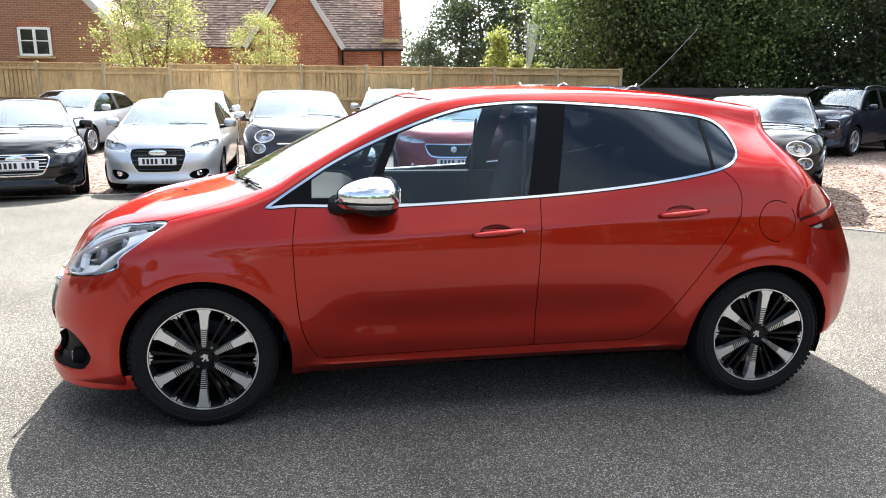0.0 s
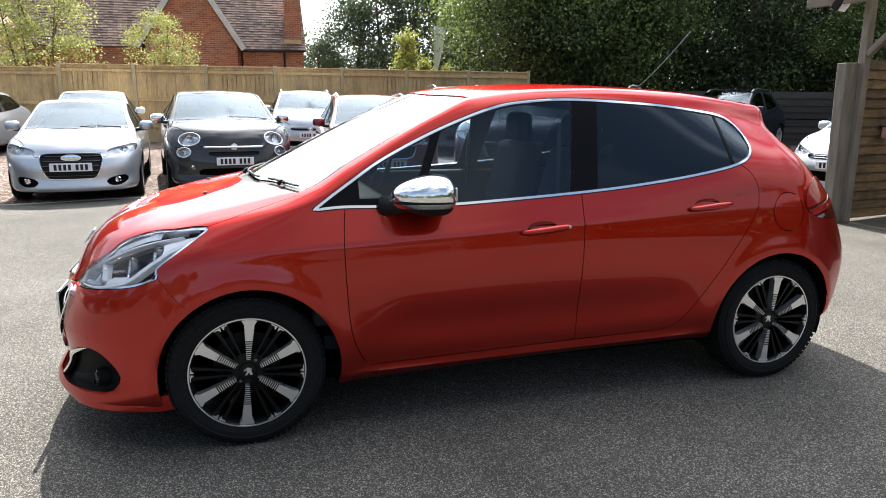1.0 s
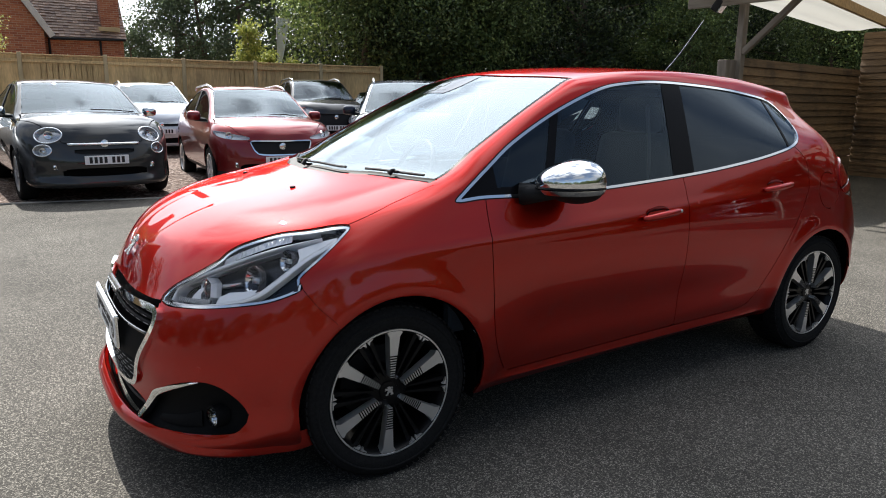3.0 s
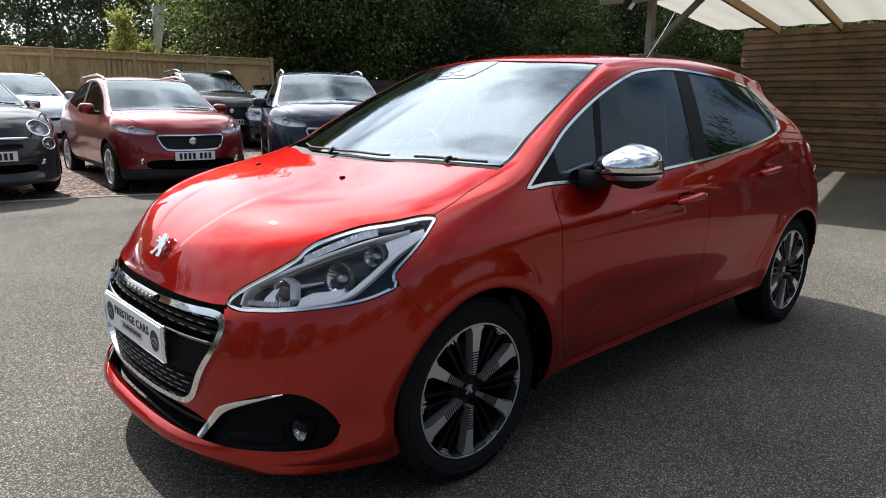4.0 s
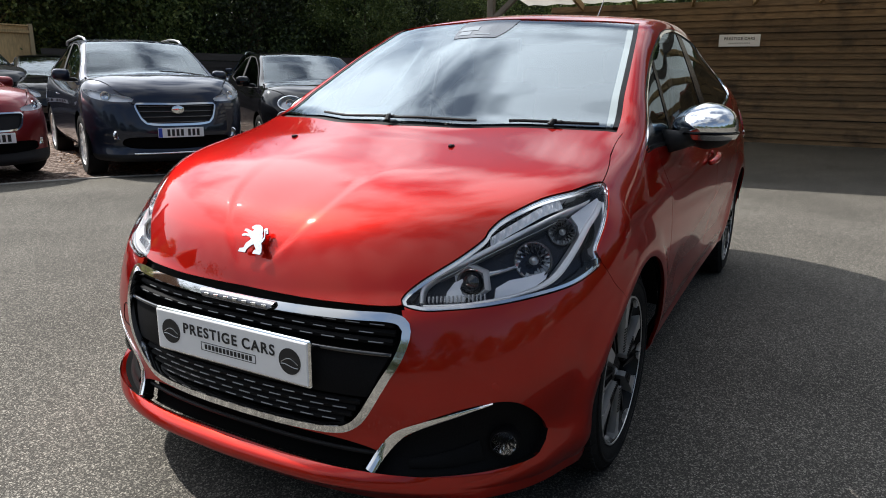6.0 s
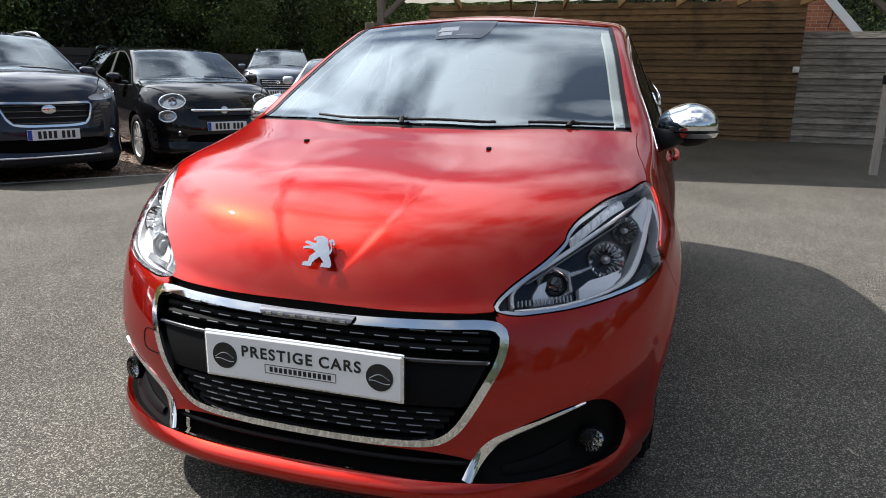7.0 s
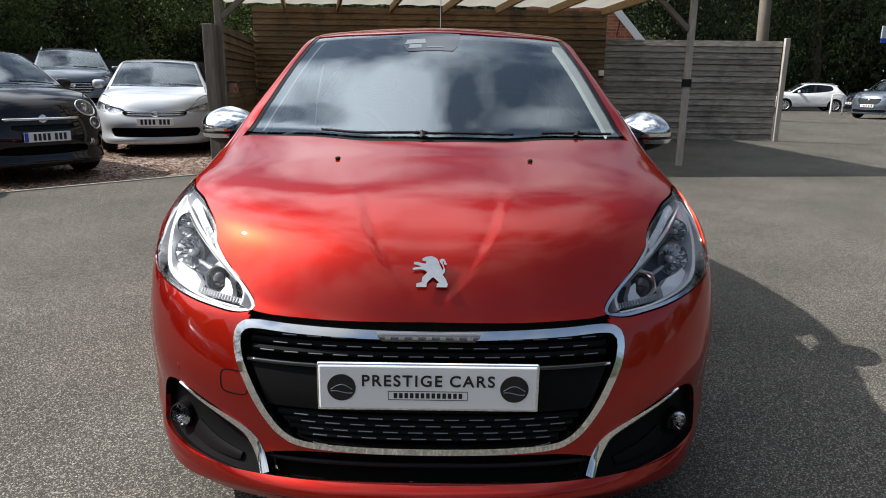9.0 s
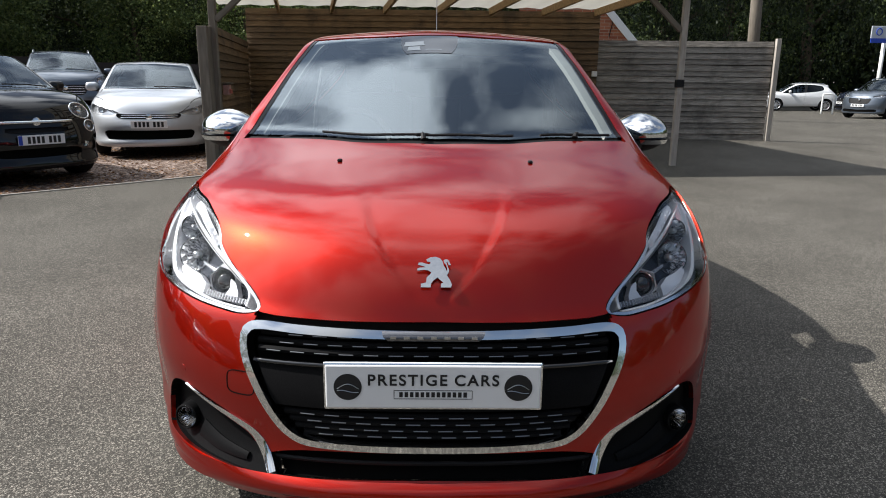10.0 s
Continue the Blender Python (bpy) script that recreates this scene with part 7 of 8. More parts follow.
def make_car(name, label, spec, place, heading, group="cars parked in the yard"):
    """A parked car. place: the point on the ground under the front axle; heading: the way that it faces."""
    sp = dict(wb=2.55, fo=0.80, ro=0.75, w=1.78, h=1.46, ride=0.17, hood=0.0, belt=0.0, wr=0.315, tw=0.20, cowl=0.0, rear=0.0, spokes=10, paint="black", lamp=LAMP_SLIM, lamp2=None,
              grille=[(-0.3, 0.62), (0.0, 0.62), (0.22, 0.62), (0.30, 0.60), (0.27, 0.42), (0.20, 0.36), (0.0, 0.36), (-0.3, 0.36)], ring=0.0, low=[(-0.3, 0.30), (0.0, 0.30), (0.5, 0.32), (0.62, 0.30), (0.58, 0.23), (0.0, 0.22), (-0.3, 0.22)],
              plate=0.45, rails=False, band=False, lamp_mat="lamp_dim", bars=0, chrome_bar=None, trim=None, mirror=None, fogs=None, clad=0.0, sedan=0.0)
    sp.update(spec)
    hw = sp["wb"] / 2
    xk = [-2.05, -1.269, -1.0, -0.3, 1.0, 1.269, 1.93]
    xt = [-hw - sp["fo"], -hw, -hw + 0.27 + sp["cowl"], -hw + 0.97 + sp["cowl"], hw - 0.27 + sp["rear"], hw, hw + sp["ro"]]
    s_h = sp["h"] / 1.47
    zk = [0.165, 0.31, 0.64, 0.94, 1.47]
    zt = [sp["ride"], sp["wr"] + 0.02, 0.64 * s_h * 0.5 + 0.32 + sp["hood"] * 0.5, 0.94 + (sp["h"] - 1.47) * 0.55 + sp["belt"], sp["h"]]
    s_w = sp["w"] / 1.74

    def warp(p):
        p = np.asarray(p, float)
        x, y, z = p[..., 0], p[..., 1], p[..., 2]
        zz = curve(np.clip(z, 0.1, 1.6), [0.0] + zk + [1.7], [sp["ride"] - 0.1] + zt + [sp["h"] + 0.2])
        zz = zz + sp["hood"] * ease((-1.0 - x) / 0.55) * ease((z - 0.42) / 0.3) * 0.6
        zz = zz - sp["sedan"] * ease((x - 1.05) / 0.5) * ease((z - 0.95) / 0.4)
        return np.stack([np.interp(x, xk, xt), y * s_w * (1 - 0.0 * z), zz], -1)

    sh = Shell(coarse)
    ws = lambda p: warp(p)
    R = sp["wr"] + 0.042
    fns = {
        "af": lambda p: np.where(np.abs(p[:, 1]) > 0.5, np.hypot(ws(p)[:, 0] + hw, ws(p)[:, 2] - sp["wr"]) - R, 1.0),
        "ar": lambda p: np.where(np.abs(p[:, 1]) > 0.5, np.hypot(ws(p)[:, 0] - hw, ws(p)[:, 2] - sp["wr"]) - R, 1.0),
        "win": F["win"], "win_in": F["win_in"], "s2": SLANTS["s2"], "s5": SLANTS["s5"], "s6": SLANTS["s6"], "s7": SLANTS["s7"],
        "df_a": F["df_a"], "df_b": F["df_b"], "dr_a": F["dr_a"], "dr_b": F["dr_b"],
        "back": hood_back, "cowl": F["cowl"], "top": screen_top, "ssid": screen_side,
        "lamp": inside(round_nose, smooth_line(sp["lamp"], 4), 0, nose), "grille": inside(face_on, smooth_line(sp["grille"], 4), 0, nose), "low": inside(face_on, smooth_line(sp["low"], 4), 0, nose),
        "hl_a": lambda p: hood_f(p) - 0.004, "hl_b": lambda p: hood_f(p) + 0.004,
    }
    if sp["ring"]:
        fns["ring"] = inside(face_on, smooth_line(sp["grille"], 4), -sp["ring"], nose)
    if sp["lamp2"]:
        fns["lamp2"] = inside(round_nose, np.array(sp["lamp2"]), 0, nose)
    if sp["clad"]:
        fns["clad"] = lambda p: p[:, 2] - sp["clad"]
    for fn in fns.values():
        sh.cut(fn)
    c = sh.centres()
    d = {k: fn(c) for k, fn in fns.items()}
    x, y, z = c[:, 0], -c[:, 1], c[:, 2]
    lb = np.full(len(c), "body", dtype=object)
    lb[(d["df_a"] < 0) | (d["dr_a"] < 0)] = "gap"
    lb[d["df_b"] < 0], lb[d["dr_b"] < 0] = "door_f", "door_r"
    lb[(d["win"] > 0) & (z > 1.06) & (x > -0.95) & (x < 1.02)] = "body"
    lb[(hood_f(c) > -0.004) & (d["back"] < 0)] = "gap"
    lb[(d["hl_a"] > 0) & (d["back"] < 0)] = "hood"
    if sp["clad"]:
        lb[(d["clad"] < 0) & np.isin(lb, ["body"])] = "clad"
    sc = (d["back"] > 0) & (d["ssid"] < 0) & (d["top"] < 0) & (z > 0.95)
    lb[sc] = "screen"
    lb[sc & (d["cowl"] < 0)] = "black"
    lb[d["win"] < 0] = "seal"
    W = d["win_in"] < 0
    lb[W & (d["s2"] < 0)] = "glass_f"
    lb[W & (d["s5"] > 0) & (d["s6"] < 0)] = "glass_r"
    lb[W & (d["s7"] > 0)] = "glass_q"
    lb[d["low"] < 0] = "low"
    lb[d["grille"] < 0] = "grille"
    if sp["ring"]:
        lb[(d["grille"] < 0) & (d["ring"] > 0)] = "ring"
    lb[d["lamp"] < 0] = "lamp"
    if sp["lamp2"]:
        lb[d["lamp2"] < 0] = "lamp2"
    lb[(d["af"] < 0) | (d["ar"] < 0)] = "arch"
    wc = warp(c)
    lb[(wc[:, 2] < sp["wr"]) & ((np.abs(wc[:, 0] + hw) < R * 0.97) | (np.abs(wc[:, 0] - hw) < R * 0.97)) & (y > 0.5)] = "arch"
    got = {}
    for f, n in zip(sh.f, lb):
        got.setdefault(n, []).append(f)
    f2 = np.array([heading[0], heading[1]]) / math.hypot(*heading)
    turn = math.degrees(math.atan2(f2[1], f2[0])) - 180
    ax = Vector((place[0], place[1])) - Vector(f2) * hw
    z0 = ground_z(place[0], place[1]) - (0.03 if place[1] > edge_y(place[0]) and place[0] < 20 else 0)
    car = thing(name, label, "car", pose(ax.x, ax.y, z0, 0, 0, turn), group)

    def cp(nm, keys, material, lift=0.0, rim=0.01, mirror=2, parent=None, lab_="" ):
        fs = [f for k in keys for f in got.get(k, [])]
        if not fs:
            return None
        g = panel(sh, fs, lift, rim, mirror)
        g.v = [tuple(v) for v in warp(np.array(g.v))]
        return part(nm, g, material, parent or car, lab_, True, 50)

    pm = PAINT[sp["paint"]]
    cp("body", ["body"], pm)
    cp("bonnet", ["hood"], pm)
    cp("cladding", ["clad"], M["black_plastic"])
    cp("windscreen", ["screen"], M["car_screen"], -0.004, 0)
    cp("scuttle", ["black"], M["black_plastic"], -0.01, 0)
    cp("inner_shell", [k for k in got if k not in ("screen", "glass_f", "glass_r", "glass_q", "arch", "lamp", "lamp2")], M["dark"], -0.022, 0)
    for sd in (0, 1):
        a, b = cp("front_door", ["door_f"], pm, 0, 0.02, sd), cp("rear_door", ["door_r"], pm, 0, 0.02, sd)
        cp("window_seal", ["seal"], M[sp["trim"] or "black_plastic"], 0.003, 0.01, sd)
        cp("front_window", ["glass_f"], M["glass"], -0.004, 0, sd, a)
        cp("rear_window", ["glass_r"], M["privacy"], -0.004, 0, sd, b)
        cp("quarter_window", ["glass_q"], M["privacy"], -0.004, 0, sd)
        for nm, keys in (("headlamp", ["lamp"]), ("lower_lamp", ["lamp2"])):
            if keys[0] in got:
                lens = cp(nm, keys, M["lens"], 0.003, 0.003, sd)
                cp("reflector", keys, M[sp["lamp_mat"]], -0.04, -0.04, sd, lens)
    nose_p = sh.pts()
    nose_p = nose_p[nose_p[:, 0] < -1.25]
    nose_q = round_nose(nose_p)
    for outline, r_l in ((sp["lamp"], 0.050), (sp["lamp2"], 0.034)):
        if outline:
            mid_l = np.mean(outline, 0)
            lo_l, hi_l = np.min(outline, 0), np.max(outline, 0)
            r_l = min(r_l, 0.40 * (hi_l[1] - lo_l[1]))
            for sg in (-1, 1):
                w = warp(local(nose_q, nose_p, mid_l))
                m = Matrix.Translation((w[0] + 0.022, -sg * w[1] * 0.985, w[2])) @ pose(0, 0, 0, 0, 0, -90 - sg * 22)
                if sp.get("lamp_ring"):
                    rim_pts = []
                    for q in list(outline) + [outline[0]]:
                        w2 = warp(local(nose_q, nose_p, q))
                        rim_pts.append((w2[0] - 0.004, -sg * w2[1] * 1.002, w2[2]))
                    part("lamp_ring", Mesh().tube(rim_pts, 0.009, 6, False), M["chrome"], car, "", True)
                part("lamp_bowl", Mesh().lathe([(0.0, 0.012), (r_l * 0.4, 0.006), (r_l * 0.85, -0.012), (r_l, -0.012), (r_l * 1.05, 0.01)], 20, m), M["reflector"], car, "", True, 40)
    cp("grille", ["grille"], M["black_plastic"], -0.02, -0.025)
    cp("lower_intake", ["low"], M["dark"], -0.025, -0.03)
    cp("grille_ring", ["ring"], M["chrome"], 0.006, 0.02)

    near_p = sh.pts()
    near_p = near_p[near_p[:, 0] < -1.3]
    near_q = np.stack([np.abs(near_p[:, 1]), near_p[:, 2]], -1)

    def nose_at(yy, z_h):
        """A point of the nose, by hero height."""
        r = local(near_q, near_p, (abs(yy) / s_w, z_h))
        p = warp(r)
        return Vector((p[0], math.copysign(abs(p[1]), yy) if yy else 0.0, p[2]))

    for i in range(sp["bars"]):
        zs = [v[1] for v in sp["grille"]]
        zh = min(zs) + (max(zs) - min(zs)) * (i + 0.7) / (sp["bars"] + 0.4)
        wy = max(v[0] for v in sp["grille"]) * 0.92 * s_w
        part("grille_bar", Mesh().tube([nose_at(t, zh) + Vector((0.008, 0, 0)) for t in np.linspace(-wy, wy, 15)], 0.008, 6), M[sp.get("bar_mat", "black_gloss")], car, "", True)
    if sp["chrome_bar"]:
        zh, wy, rr = sp["chrome_bar"]
        part("chrome_bar", Mesh().tube([nose_at(t, zh) - Vector((0.012, 0, 0)) for t in np.linspace(-wy, wy, 17)], rr, 8), M["chrome"], car, "", True)
    pz = nose_at(0.0, sp["plate"])
    bars(car, pose(pz.x - 0.028, 0, pz.z, 0, 0, -90), 7, M["ink"], 0.52, sp["band"])
    bz = nose_at(0.0, sp.get("badge", 0.60))
    part("emblem", Mesh().lathe([(0.0, -0.01), (0.04, -0.01), (0.048, -0.004), (0.048, 0.004)], 24, pose(bz.x - 0.012, 0, bz.z, 0, 0, -90) @ Matrix.Diagonal((sp.get("badge_w", 1.0), 1, 1, 1))), M["chrome"], car, "plain silver badge", True, 40)
    for yy in sp["fogs"] or ():
        for sg in (-1, 1):
            c0 = nose_at(sg * yy[0], yy[1])
            part("fog_lamp", Mesh().lathe([(0.0, 0.0), (yy[2] * 0.8, -0.004), (yy[2], -0.014), (yy[2] * 1.15, 0.01)], 20, Matrix.Translation(c0) @ pose(0, 0, 0, 0, 0, -90 + sg * 28)), M["reflector"], car, "", True, 40)
    for sg in (-1, 1):
        mx, mz = float(np.interp(-0.62, xk, xt)), zt[3] + 0.10
        my = sg * (0.86 * s_w + 0.06)
        mir = part("door_mirror", Mesh().box((mx, my, mz), (0.13, 0.20, 0.14), None, 0.05), pm if not sp["mirror"] else M[sp["mirror"]], car, "", True)
        part("mirror_arm", Mesh().tube([(mx - 0.02, sg * 0.77 * s_w, mz - 0.06), (mx, my, mz - 0.05)], 0.026, 8), M["black_plastic"], mir)
        if sp["rails"]:
            part("roof_rail", Mesh().tube([(t, sg * 0.56 * s_w, h_) for t, h_ in ((-hw + 1.02, sp["h"] - 0.085), (-hw + 1.14, sp["h"] - 0.030), (-hw + 1.35, sp["h"] - 0.005), (0.2, sp["h"] + 0.012), (hw - 0.15, sp["h"] - 0.02), (hw - 0.05, sp["h"] - 0.07))], 0.016, 8), M["satin"], car, "", True)
        for xx in (-hw, hw):
            wobj = plain_wheel(sp["wr"], sp["spokes"], sp["tw"], sp.get("rim", "alloy"))
            wobj.parent = car
            wobj.matrix_basis = pose(xx, sg * (0.855 * s_w - sp["tw"] / 2), sp["wr"], 0, random.uniform(0, 60), 0 if sg < 0 else 180)
            ln = part("wheel_liner", Mesh().lathe([(R + 0.006, 0.0), (R + 0.01, 0.28), (0.0, 0.3)], 28).keep_above(-0.10), M["dark"], car, "", True)
            ln.matrix_basis = pose(xx, sg * 0.84 * s_w, sp["wr"], 0, 0, 0 if sg < 0 else 180)
        part("seat", Mesh().box((-0.02, sg * 0.37 * s_w, zt[3] - 0.05), (0.14, 0.46, 0.62), None, 0.06), M["cloth"], car, "", True)
        part("headrest", Mesh().box((0.06, sg * 0.37 * s_w, zt[3] + 0.30), (0.09, 0.26, 0.16), None, 0.04), M["cloth"], car, "", True)
    part("dashboard", Mesh().box((float(np.interp(-0.80, xk, xt)), 0, zt[3] - 0.10), (0.42, 1.28 * s_w, 0.2), None, 0.07), M["black_plastic"], car, "", True)
    part("underbody", Mesh().box((0, 0, sp["ride"] + 0.09), (sp["wb"] + 0.5, 1.3 * s_w, 0.10)), M["dark"], car)
    p0, p1 = warp(np.array(on_screen(-1.20, -0.05, 0.015))), warp(np.array(on_screen(-1.06, -0.60, 0.015)))
    part("wiper", Mesh().tube([tuple(p0), tuple((p0 + p1) / 2 + np.array([0, 0, 0.01])), tuple(p1)], 0.008, 6), M["black_plastic"], car)
    return car


TRAP2 = [(-0.4, 0.665), (-0.2, 0.665), (0.0, 0.665), (0.31, 0.66), (0.385, 0.625), (0.365, 0.50), (0.30, 0.37), (0.22, 0.34), (0.0, 0.335), (-0.2, 0.335), (-0.4, 0.335)]
SIDE_LOW = [(0.42, 0.285), (0.56, 0.335), (0.67, 0.335), (0.68, 0.27), (0.58, 0.225), (0.46, 0.23)]
TRAP_TALL = [(-0.4, 0.700), (-0.2, 0.700), (0.0, 0.700), (0.29, 0.695), (0.385, 0.655), (0.375, 0.50), (0.31, 0.335), (0.24, 0.305), (0.0, 0.300), (-0.2, 0.300), (-0.4, 0.300)]
BAND_TALL = [(-0.4, 0.648), (-0.2, 0.648), (0.0, 0.648), (0.30, 0.650), (0.44, 0.655), (0.44, 0.60), (0.34, 0.578), (0.0, 0.572), (-0.2, 0.572), (-0.4, 0.572)]
LOW_TALL = [(-0.4, 0.385), (-0.2, 0.385), (0.0, 0.385), (0.48, 0.388), (0.62, 0.375), (0.60, 0.28), (0.50, 0.262), (0.0, 0.255), (-0.2, 0.255), (-0.4, 0.255)]
LAMP_WEDGE = [(0.45, 0.665), (0.56, 0.632), (0.78, 0.645), (0.93, 0.69), (1.02, 0.775), (0.95, 0.79), (0.76, 0.755), (0.58, 0.715), (0.48, 0.69)]
LAMP_SWEPT = [(0.43, 0.662), (0.55, 0.655), (0.74, 0.668), (0.90, 0.700), (1.0, 0.752), (0.97, 0.776), (0.80, 0.757), (0.62, 0.722), (0.46, 0.692)]
BAND = [(-0.4, 0.615), (-0.2, 0.615), (0.0, 0.615), (0.30, 0.617), (0.42, 0.625), (0.43, 0.59), (0.34, 0.565), (0.0, 0.56), (-0.2, 0.56), (-0.4, 0.56)]
WIDE = [(-0.4, 0.645), (-0.2, 0.645), (0.0, 0.645), (0.30, 0.648), (0.42, 0.640), (0.40, 0.57), (0.32, 0.50), (0.0, 0.49), (-0.2, 0.49), (-0.4, 0.49)]
SLOT = [(-0.4, 0.575), (-0.2, 0.575), (0.0, 0.575), (0.28, 0.575), (0.33, 0.56), (0.28, 0.535), (0.0, 0.532), (-0.2, 0.532), (-0.4, 0.532)]
LOW_W = [(-0.4, 0.40), (-0.2, 0.40), (0.0, 0.40), (0.45, 0.40), (0.56, 0.37), (0.50, 0.30), (0.0, 0.28), (-0.2, 0.28), (-0.4, 0.28)]
LOW_N = [(-0.4, 0.385), (-0.2, 0.385), (0.0, 0.385), (0.38, 0.38), (0.46, 0.345), (0.40, 0.30), (0.0, 0.29), (-0.2, 0.29), (-0.4, 0.29)]
crossover = dict(wb=2.57, fo=0.84, ro=0.84, w=1.86, h=1.58, ride=0.20, hood=0.09, belt=0.02, wr=0.335, tw=0.215, lamp=oval((0.60, 0.722), 0.150, 0.084), lamp2=oval((0.64, 0.570), 0.095, 0.052), grille=SLOT, low=LOW_N,
                 chrome_bar=(0.625, 0.42, 0.018), plate=0.475, badge=0.628, fogs=((0.56, 0.40, 0.035),), mirror=None, spokes=10, lamp_mat="lamp_dim", lamp_ring=True)
make_car("small_hatchback", "silver three-door hatchback with a black grille on gravel", dict(wb=2.47, fo=0.80, ro=0.70, w=1.74, h=1.42, paint="silver", grille=TRAP_TALL, ring=0.010, low=SIDE_LOW, plate=0.485, badge=0.625, badge_w=2.6, bars=5, mirror=None, fogs=((0.56, 0.285, 0.036),), lamp=LAMP_SLIM, lamp_mat="lamp_dim", spokes=10), (-3.42, 7.72), (0.06, -1))
make_car("black_hatchback", "glossy black hatchback with a chrome-edged grille on gravel", dict(wb=2.60, fo=0.86, ro=0.80, w=1.79, h=1.43, paint="black", grille=TRAP2, ring=0.016, low=SIDE_LOW, plate=0.50, badge=0.60, badge_w=2.6, bars=6, bar_mat="satin"), (-5.36, 7.15), (0.36, -0.93))
make_car("grey_crossover", "dark grey crossover with round headlamps on gravel", dict(crossover, paint="grey", mirror="chrome"), (-1.32, 7.80), (0.11, -0.99))
make_car("red_crossover", "red compact crossover with a chrome-edged grille on gravel", dict(wb=2.57, fo=0.80, ro=0.78, w=1.78, h=1.54, ride=0.20, hood=0.10, wr=0.33, paint="red", grille=WIDE, ring=0.014, low=LOW_W, plate=0.44, badge=0.585, rails=True, clad=0.30, lamp=LAMP_SWEPT, lamp_mat="bezel", fogs=((0.60, 0.385, 0.04),), spokes=5), (1.03, 7.40), (-0.06, -1))
make_car("large_crossover", "dark blue seven-seat crossover with a wide mesh grille on gravel", dict(wb=2.78, fo=0.93, ro=1.05, w=1.90, h=1.69, ride=0.22, hood=0.18, belt=0.03, wr=0.365, tw=0.235, paint="navy", grille=WIDE, ring=0.015, low=LOW_W, plate=0.44, badge=0.60, badge_w=1.5, rails=True, clad=0.24, bars=4, lamp=LAMP_SWEPT, lamp_mat="bezel", fogs=((0.66, 0.42, 0.05),), band=True, chrome_bar=(0.245, 0.52, 0.012), spokes=10), (2.90, 6.22), (-0.44, -0.9))
make_car("black_crossover", "black crossover with round headlamps on gravel", dict(crossover, paint="black", band=True), (4.95, 5.25), (-0.58, -0.82))
make_car("white_hatchback", "silver-white five-door hatchback with a slim black grille on gravel", dict(wb=2.575, fo=0.86, ro=0.76, w=1.78, h=1.48, paint="pale", grille=BAND_TALL, plate=0.485, badge=0.61, low=LOW_TALL, bars=2, bar_mat="chrome", lamp=LAMP_WEDGE, lamp_mat="lamp_dim", trim=None), (7.9, 4.65), (-0.95, -0.31))
make_car("dark_sport_utility", "dark grey sport utility car parked under the trees", dict(wb=2.68, fo=0.90, ro=0.92, w=1.84, h=1.66, ride=0.22, hood=0.16, wr=0.355, paint="navy", grille=BAND, low=LOW_W, plate=0.45, rails=True, bars=1, bar_mat="chrome", spokes=5), (10.85, 11.95), (-0.85, -0.5))
make_car("large_off_roader", "dark grey large off-road car with a chrome bar grille", dict(wb=2.79, fo=0.95, ro=1.15, w=1.90, h=1.68, ride=0.25, hood=0.16, belt=0.02, wr=0.385, tw=0.25, paint="steel", grille=WIDE, low=LOW_W, plate=0.42, rails=True, bars=4, bar_mat="chrome", lamp=LAMP_BIG, spokes=6), (13.4, 8.9), (-0.85, -0.45))
make_car("silver_saloon", "silver-white saloon parked before the fence", dict(wb=2.76, fo=0.83, ro=1.0, w=1.78, h=1.45, paint="pale", grille=WIDE, bars=4, bar_mat="chrome", plate=0.44, low=LOW_W, lamp=LAMP_BIG, sedan=0.15), (-7.15, 13.1), (-0.12, -1))
make_car("white_family_car", "white hatchback parked before the fence", dict(wb=2.65, fo=0.88, ro=0.82, w=1.76, h=1.48, paint="white", grille=BAND, bars=1, bar_mat="chrome", lamp=LAMP_BIG), (-4.0, 12.5), (0.10, -1))
make_car("silver_estate", "pale silver estate car with roof rails before the fence", dict(wb=2.70, fo=0.9, ro=1.0, w=1.80, h=1.52, paint="pale", grille=BAND, rails=True, lamp=LAMP_BIG), (0.55, 13.6), (-0.05, -1))
make_car("grey_sport_utility", "dark grey sport utility car with roof rails before the fence", dict(wb=2.66, fo=0.88, ro=0.9, w=1.84, h=1.70, ride=0.22, hood=0.16, wr=0.355, paint="grey", grille=WIDE, rails=True, low=LOW_W, lamp=LAMP_BIG), (4.35, 13.0), (-0.15, -1))
make_car("black_small_car", "black hatchback parked under the trees", dict(wb=2.5, fo=0.8, ro=0.7, w=1.72, h=1.45, paint="black", lamp=LAMP_BIG), (5.3, 11.9), (-0.45, -0.9))
make_car("white_crossover", "white crossover far across the yard", dict(wb=2.60, fo=0.85, ro=0.80, w=1.80, h=1.56, ride=0.2, hood=0.1, wr=0.34, paint="white", grille=WIDE, rails=True), (37.2, -19.6), (0.2, 0.98))
make_car("grey_crossover", "blue-grey crossover far across the yard", dict(wb=2.65, fo=0.88, ro=0.85, w=1.84, h=1.62, ride=0.22, hood=0.14, wr=0.36, paint="steel", grille=WIDE, rails=True), (25.4, -18.0), (-0.5, 0.86))
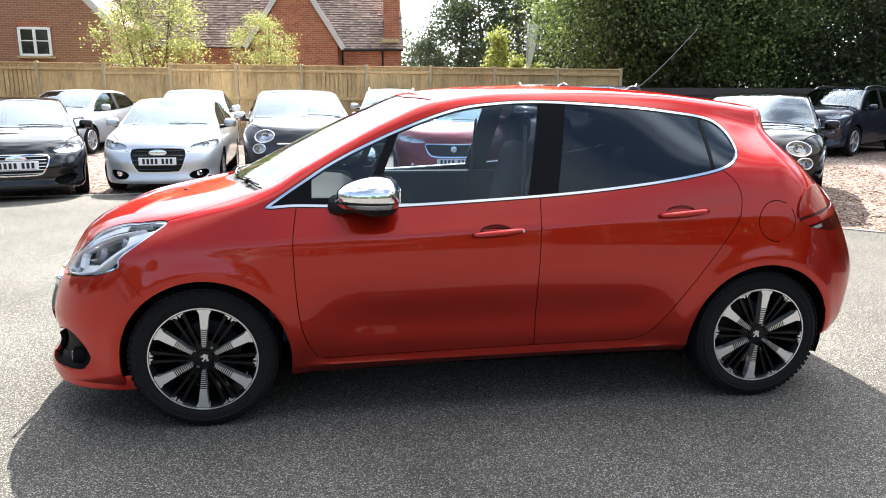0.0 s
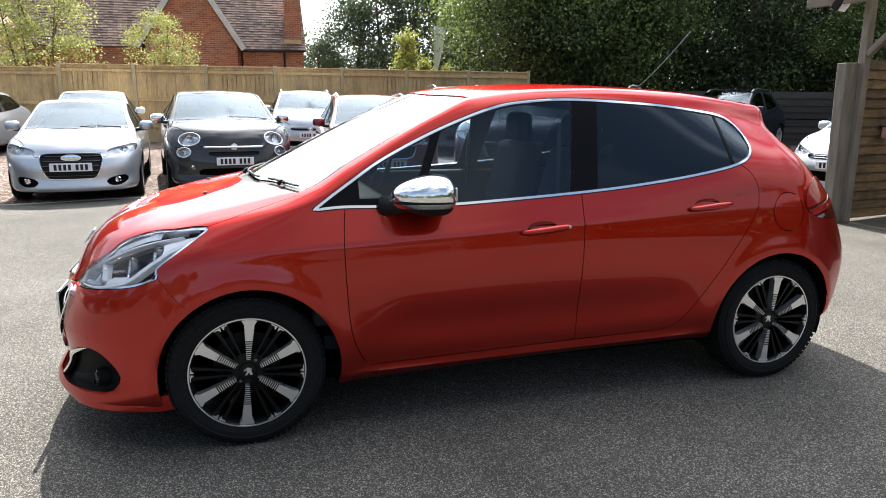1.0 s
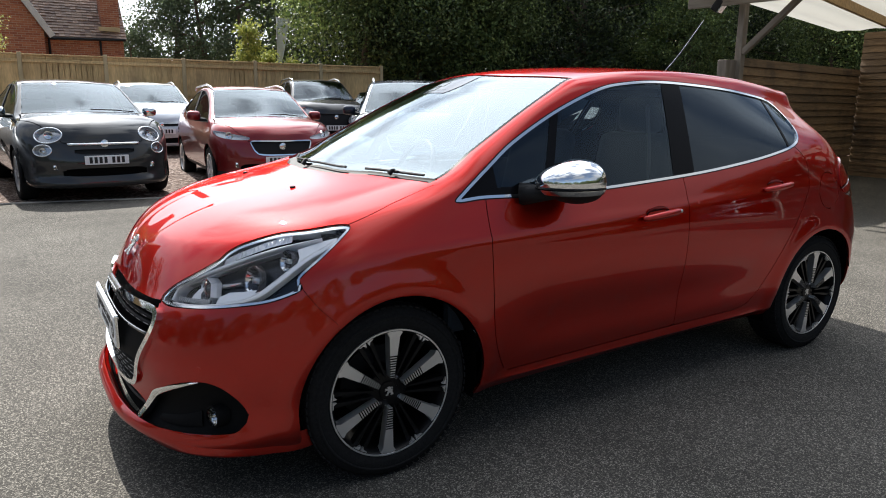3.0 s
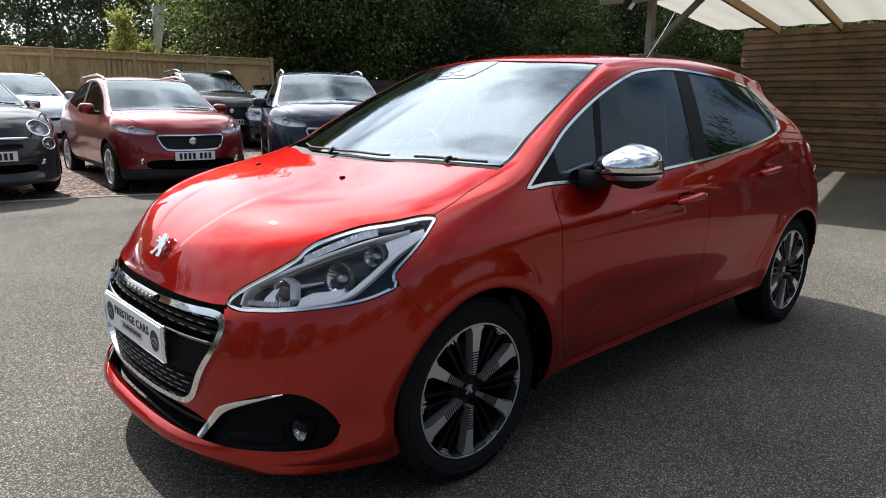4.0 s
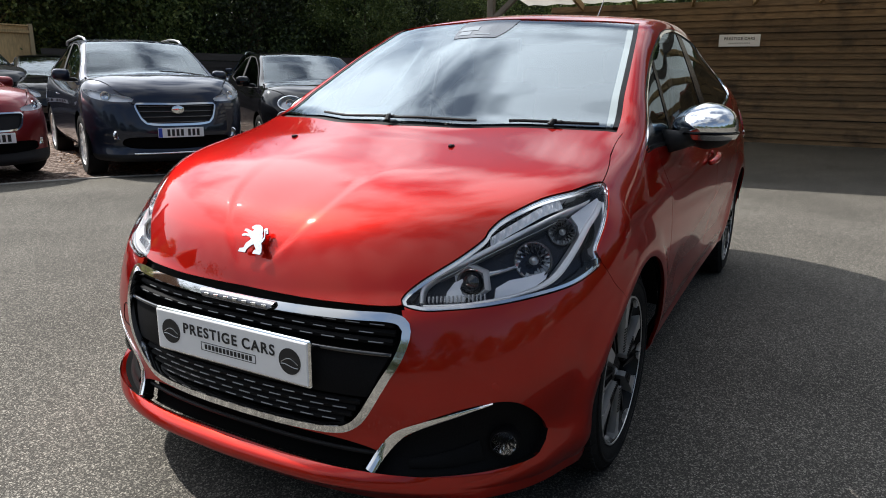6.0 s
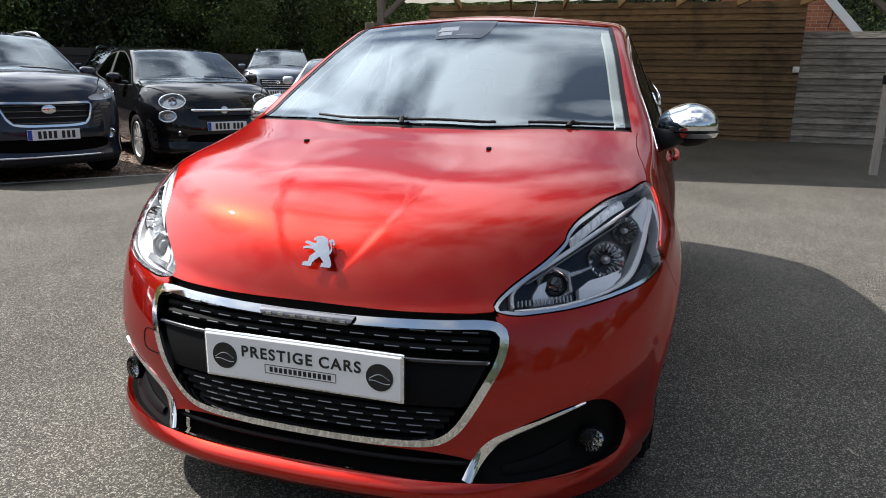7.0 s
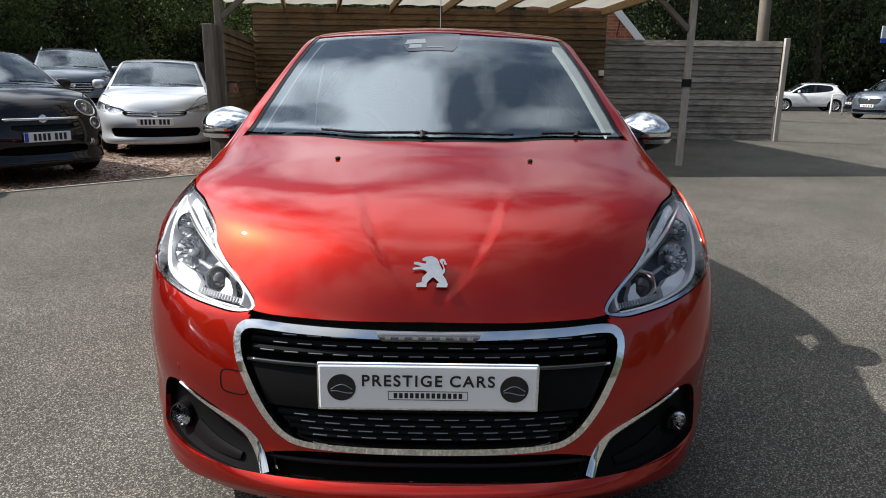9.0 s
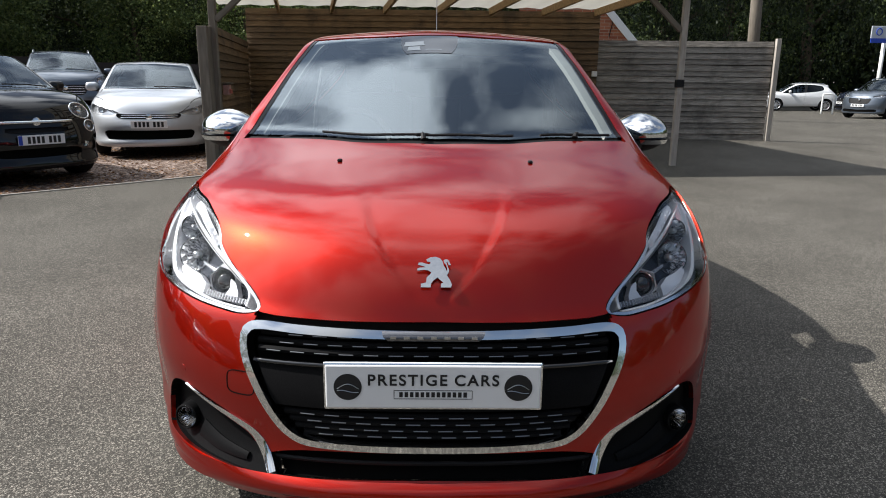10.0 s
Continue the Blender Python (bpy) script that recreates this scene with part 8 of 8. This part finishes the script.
make_car("dark_estate", "dark car far across the yard", dict(wb=2.65, fo=0.88, ro=0.85, w=1.82, h=1.66, hood=0.1, wr=0.34, paint="navy", rails=True), (33.0, -22.0), (0.0, 1))


# ---- lettering on the wall sign ----
words("PRESTIGE CARS", 0.062, pose(WALL_X - 0.0525, 0.17, 1.875, 90, 0, -90), M["ink"], sign)
for i in range(13):
    part("bar", Mesh().box((WALL_X - 0.052, 0.17 + 0.16 - i * 0.027, 1.80), (0.002, 0.017, 0.022)), mat("pale_ink", (0.35, 0.35, 0.36), 0.6) if i == 0 else bpy.data.materials["pale_ink"], sign)

# pale edging between asphalt and gravel, fallen leaves on the gravel
g = Mesh()
xs_e = [-12 + 0.2 * k for k in range(87)]
for x in xs_e:
    for dy, dz in ((-0.035, 0.001), (-0.03, 0.010), (0.03, 0.010), (0.035, -0.05)):
        y = edge_y(x) + dy
        g.v.append((x, y, ground_z(x, y) + dz + 0.002))
g.f = [(i * 4 + j, (i + 1) * 4 + j, (i + 1) * 4 + j + 1, i * 4 + j + 1) for i in range(len(xs_e) - 1) for j in range(3)]
part("kerb", g, mat("pale_edging", (0.20, 0.19, 0.17), 0.9, grain=0.4, grain_scale=60, vary=0.5, vary_scale=3, color2=(0.16, 0.14, 0.12)), None, "thin pale concrete edging along the asphalt", False, None, "kerb", "structure")
rng = np.random.default_rng(21)
spots = []
for _ in range(2600):
    x, y = rng.uniform(2.5, 9.5), rng.uniform(2.8, 10.0)
    if y > edge_y(x) + 0.1 + (0.16 * (x - 5.2) if x > 5.2 else 0):
        spots.append((x, y, ground_z(x, y) - 0.018))
g = leaves(rng, spots, 4, (0.12, 0.12, 0.0), 0.05, 0.0)
g.v = [(a, b, ground_z(a, b) - 0.028 + abs(c - ground_z(a, b) + 0.018) * 0.35) for a, b, c in g.v]
part("fallen_leaves", g, leaf_mat("dry_leaves", (0.10, 0.045, 0.02), (0.30, 0.16, 0.07), 0.1), None, "dry brown leaves scattered on the gravel", category="leaves", kind="stuff")
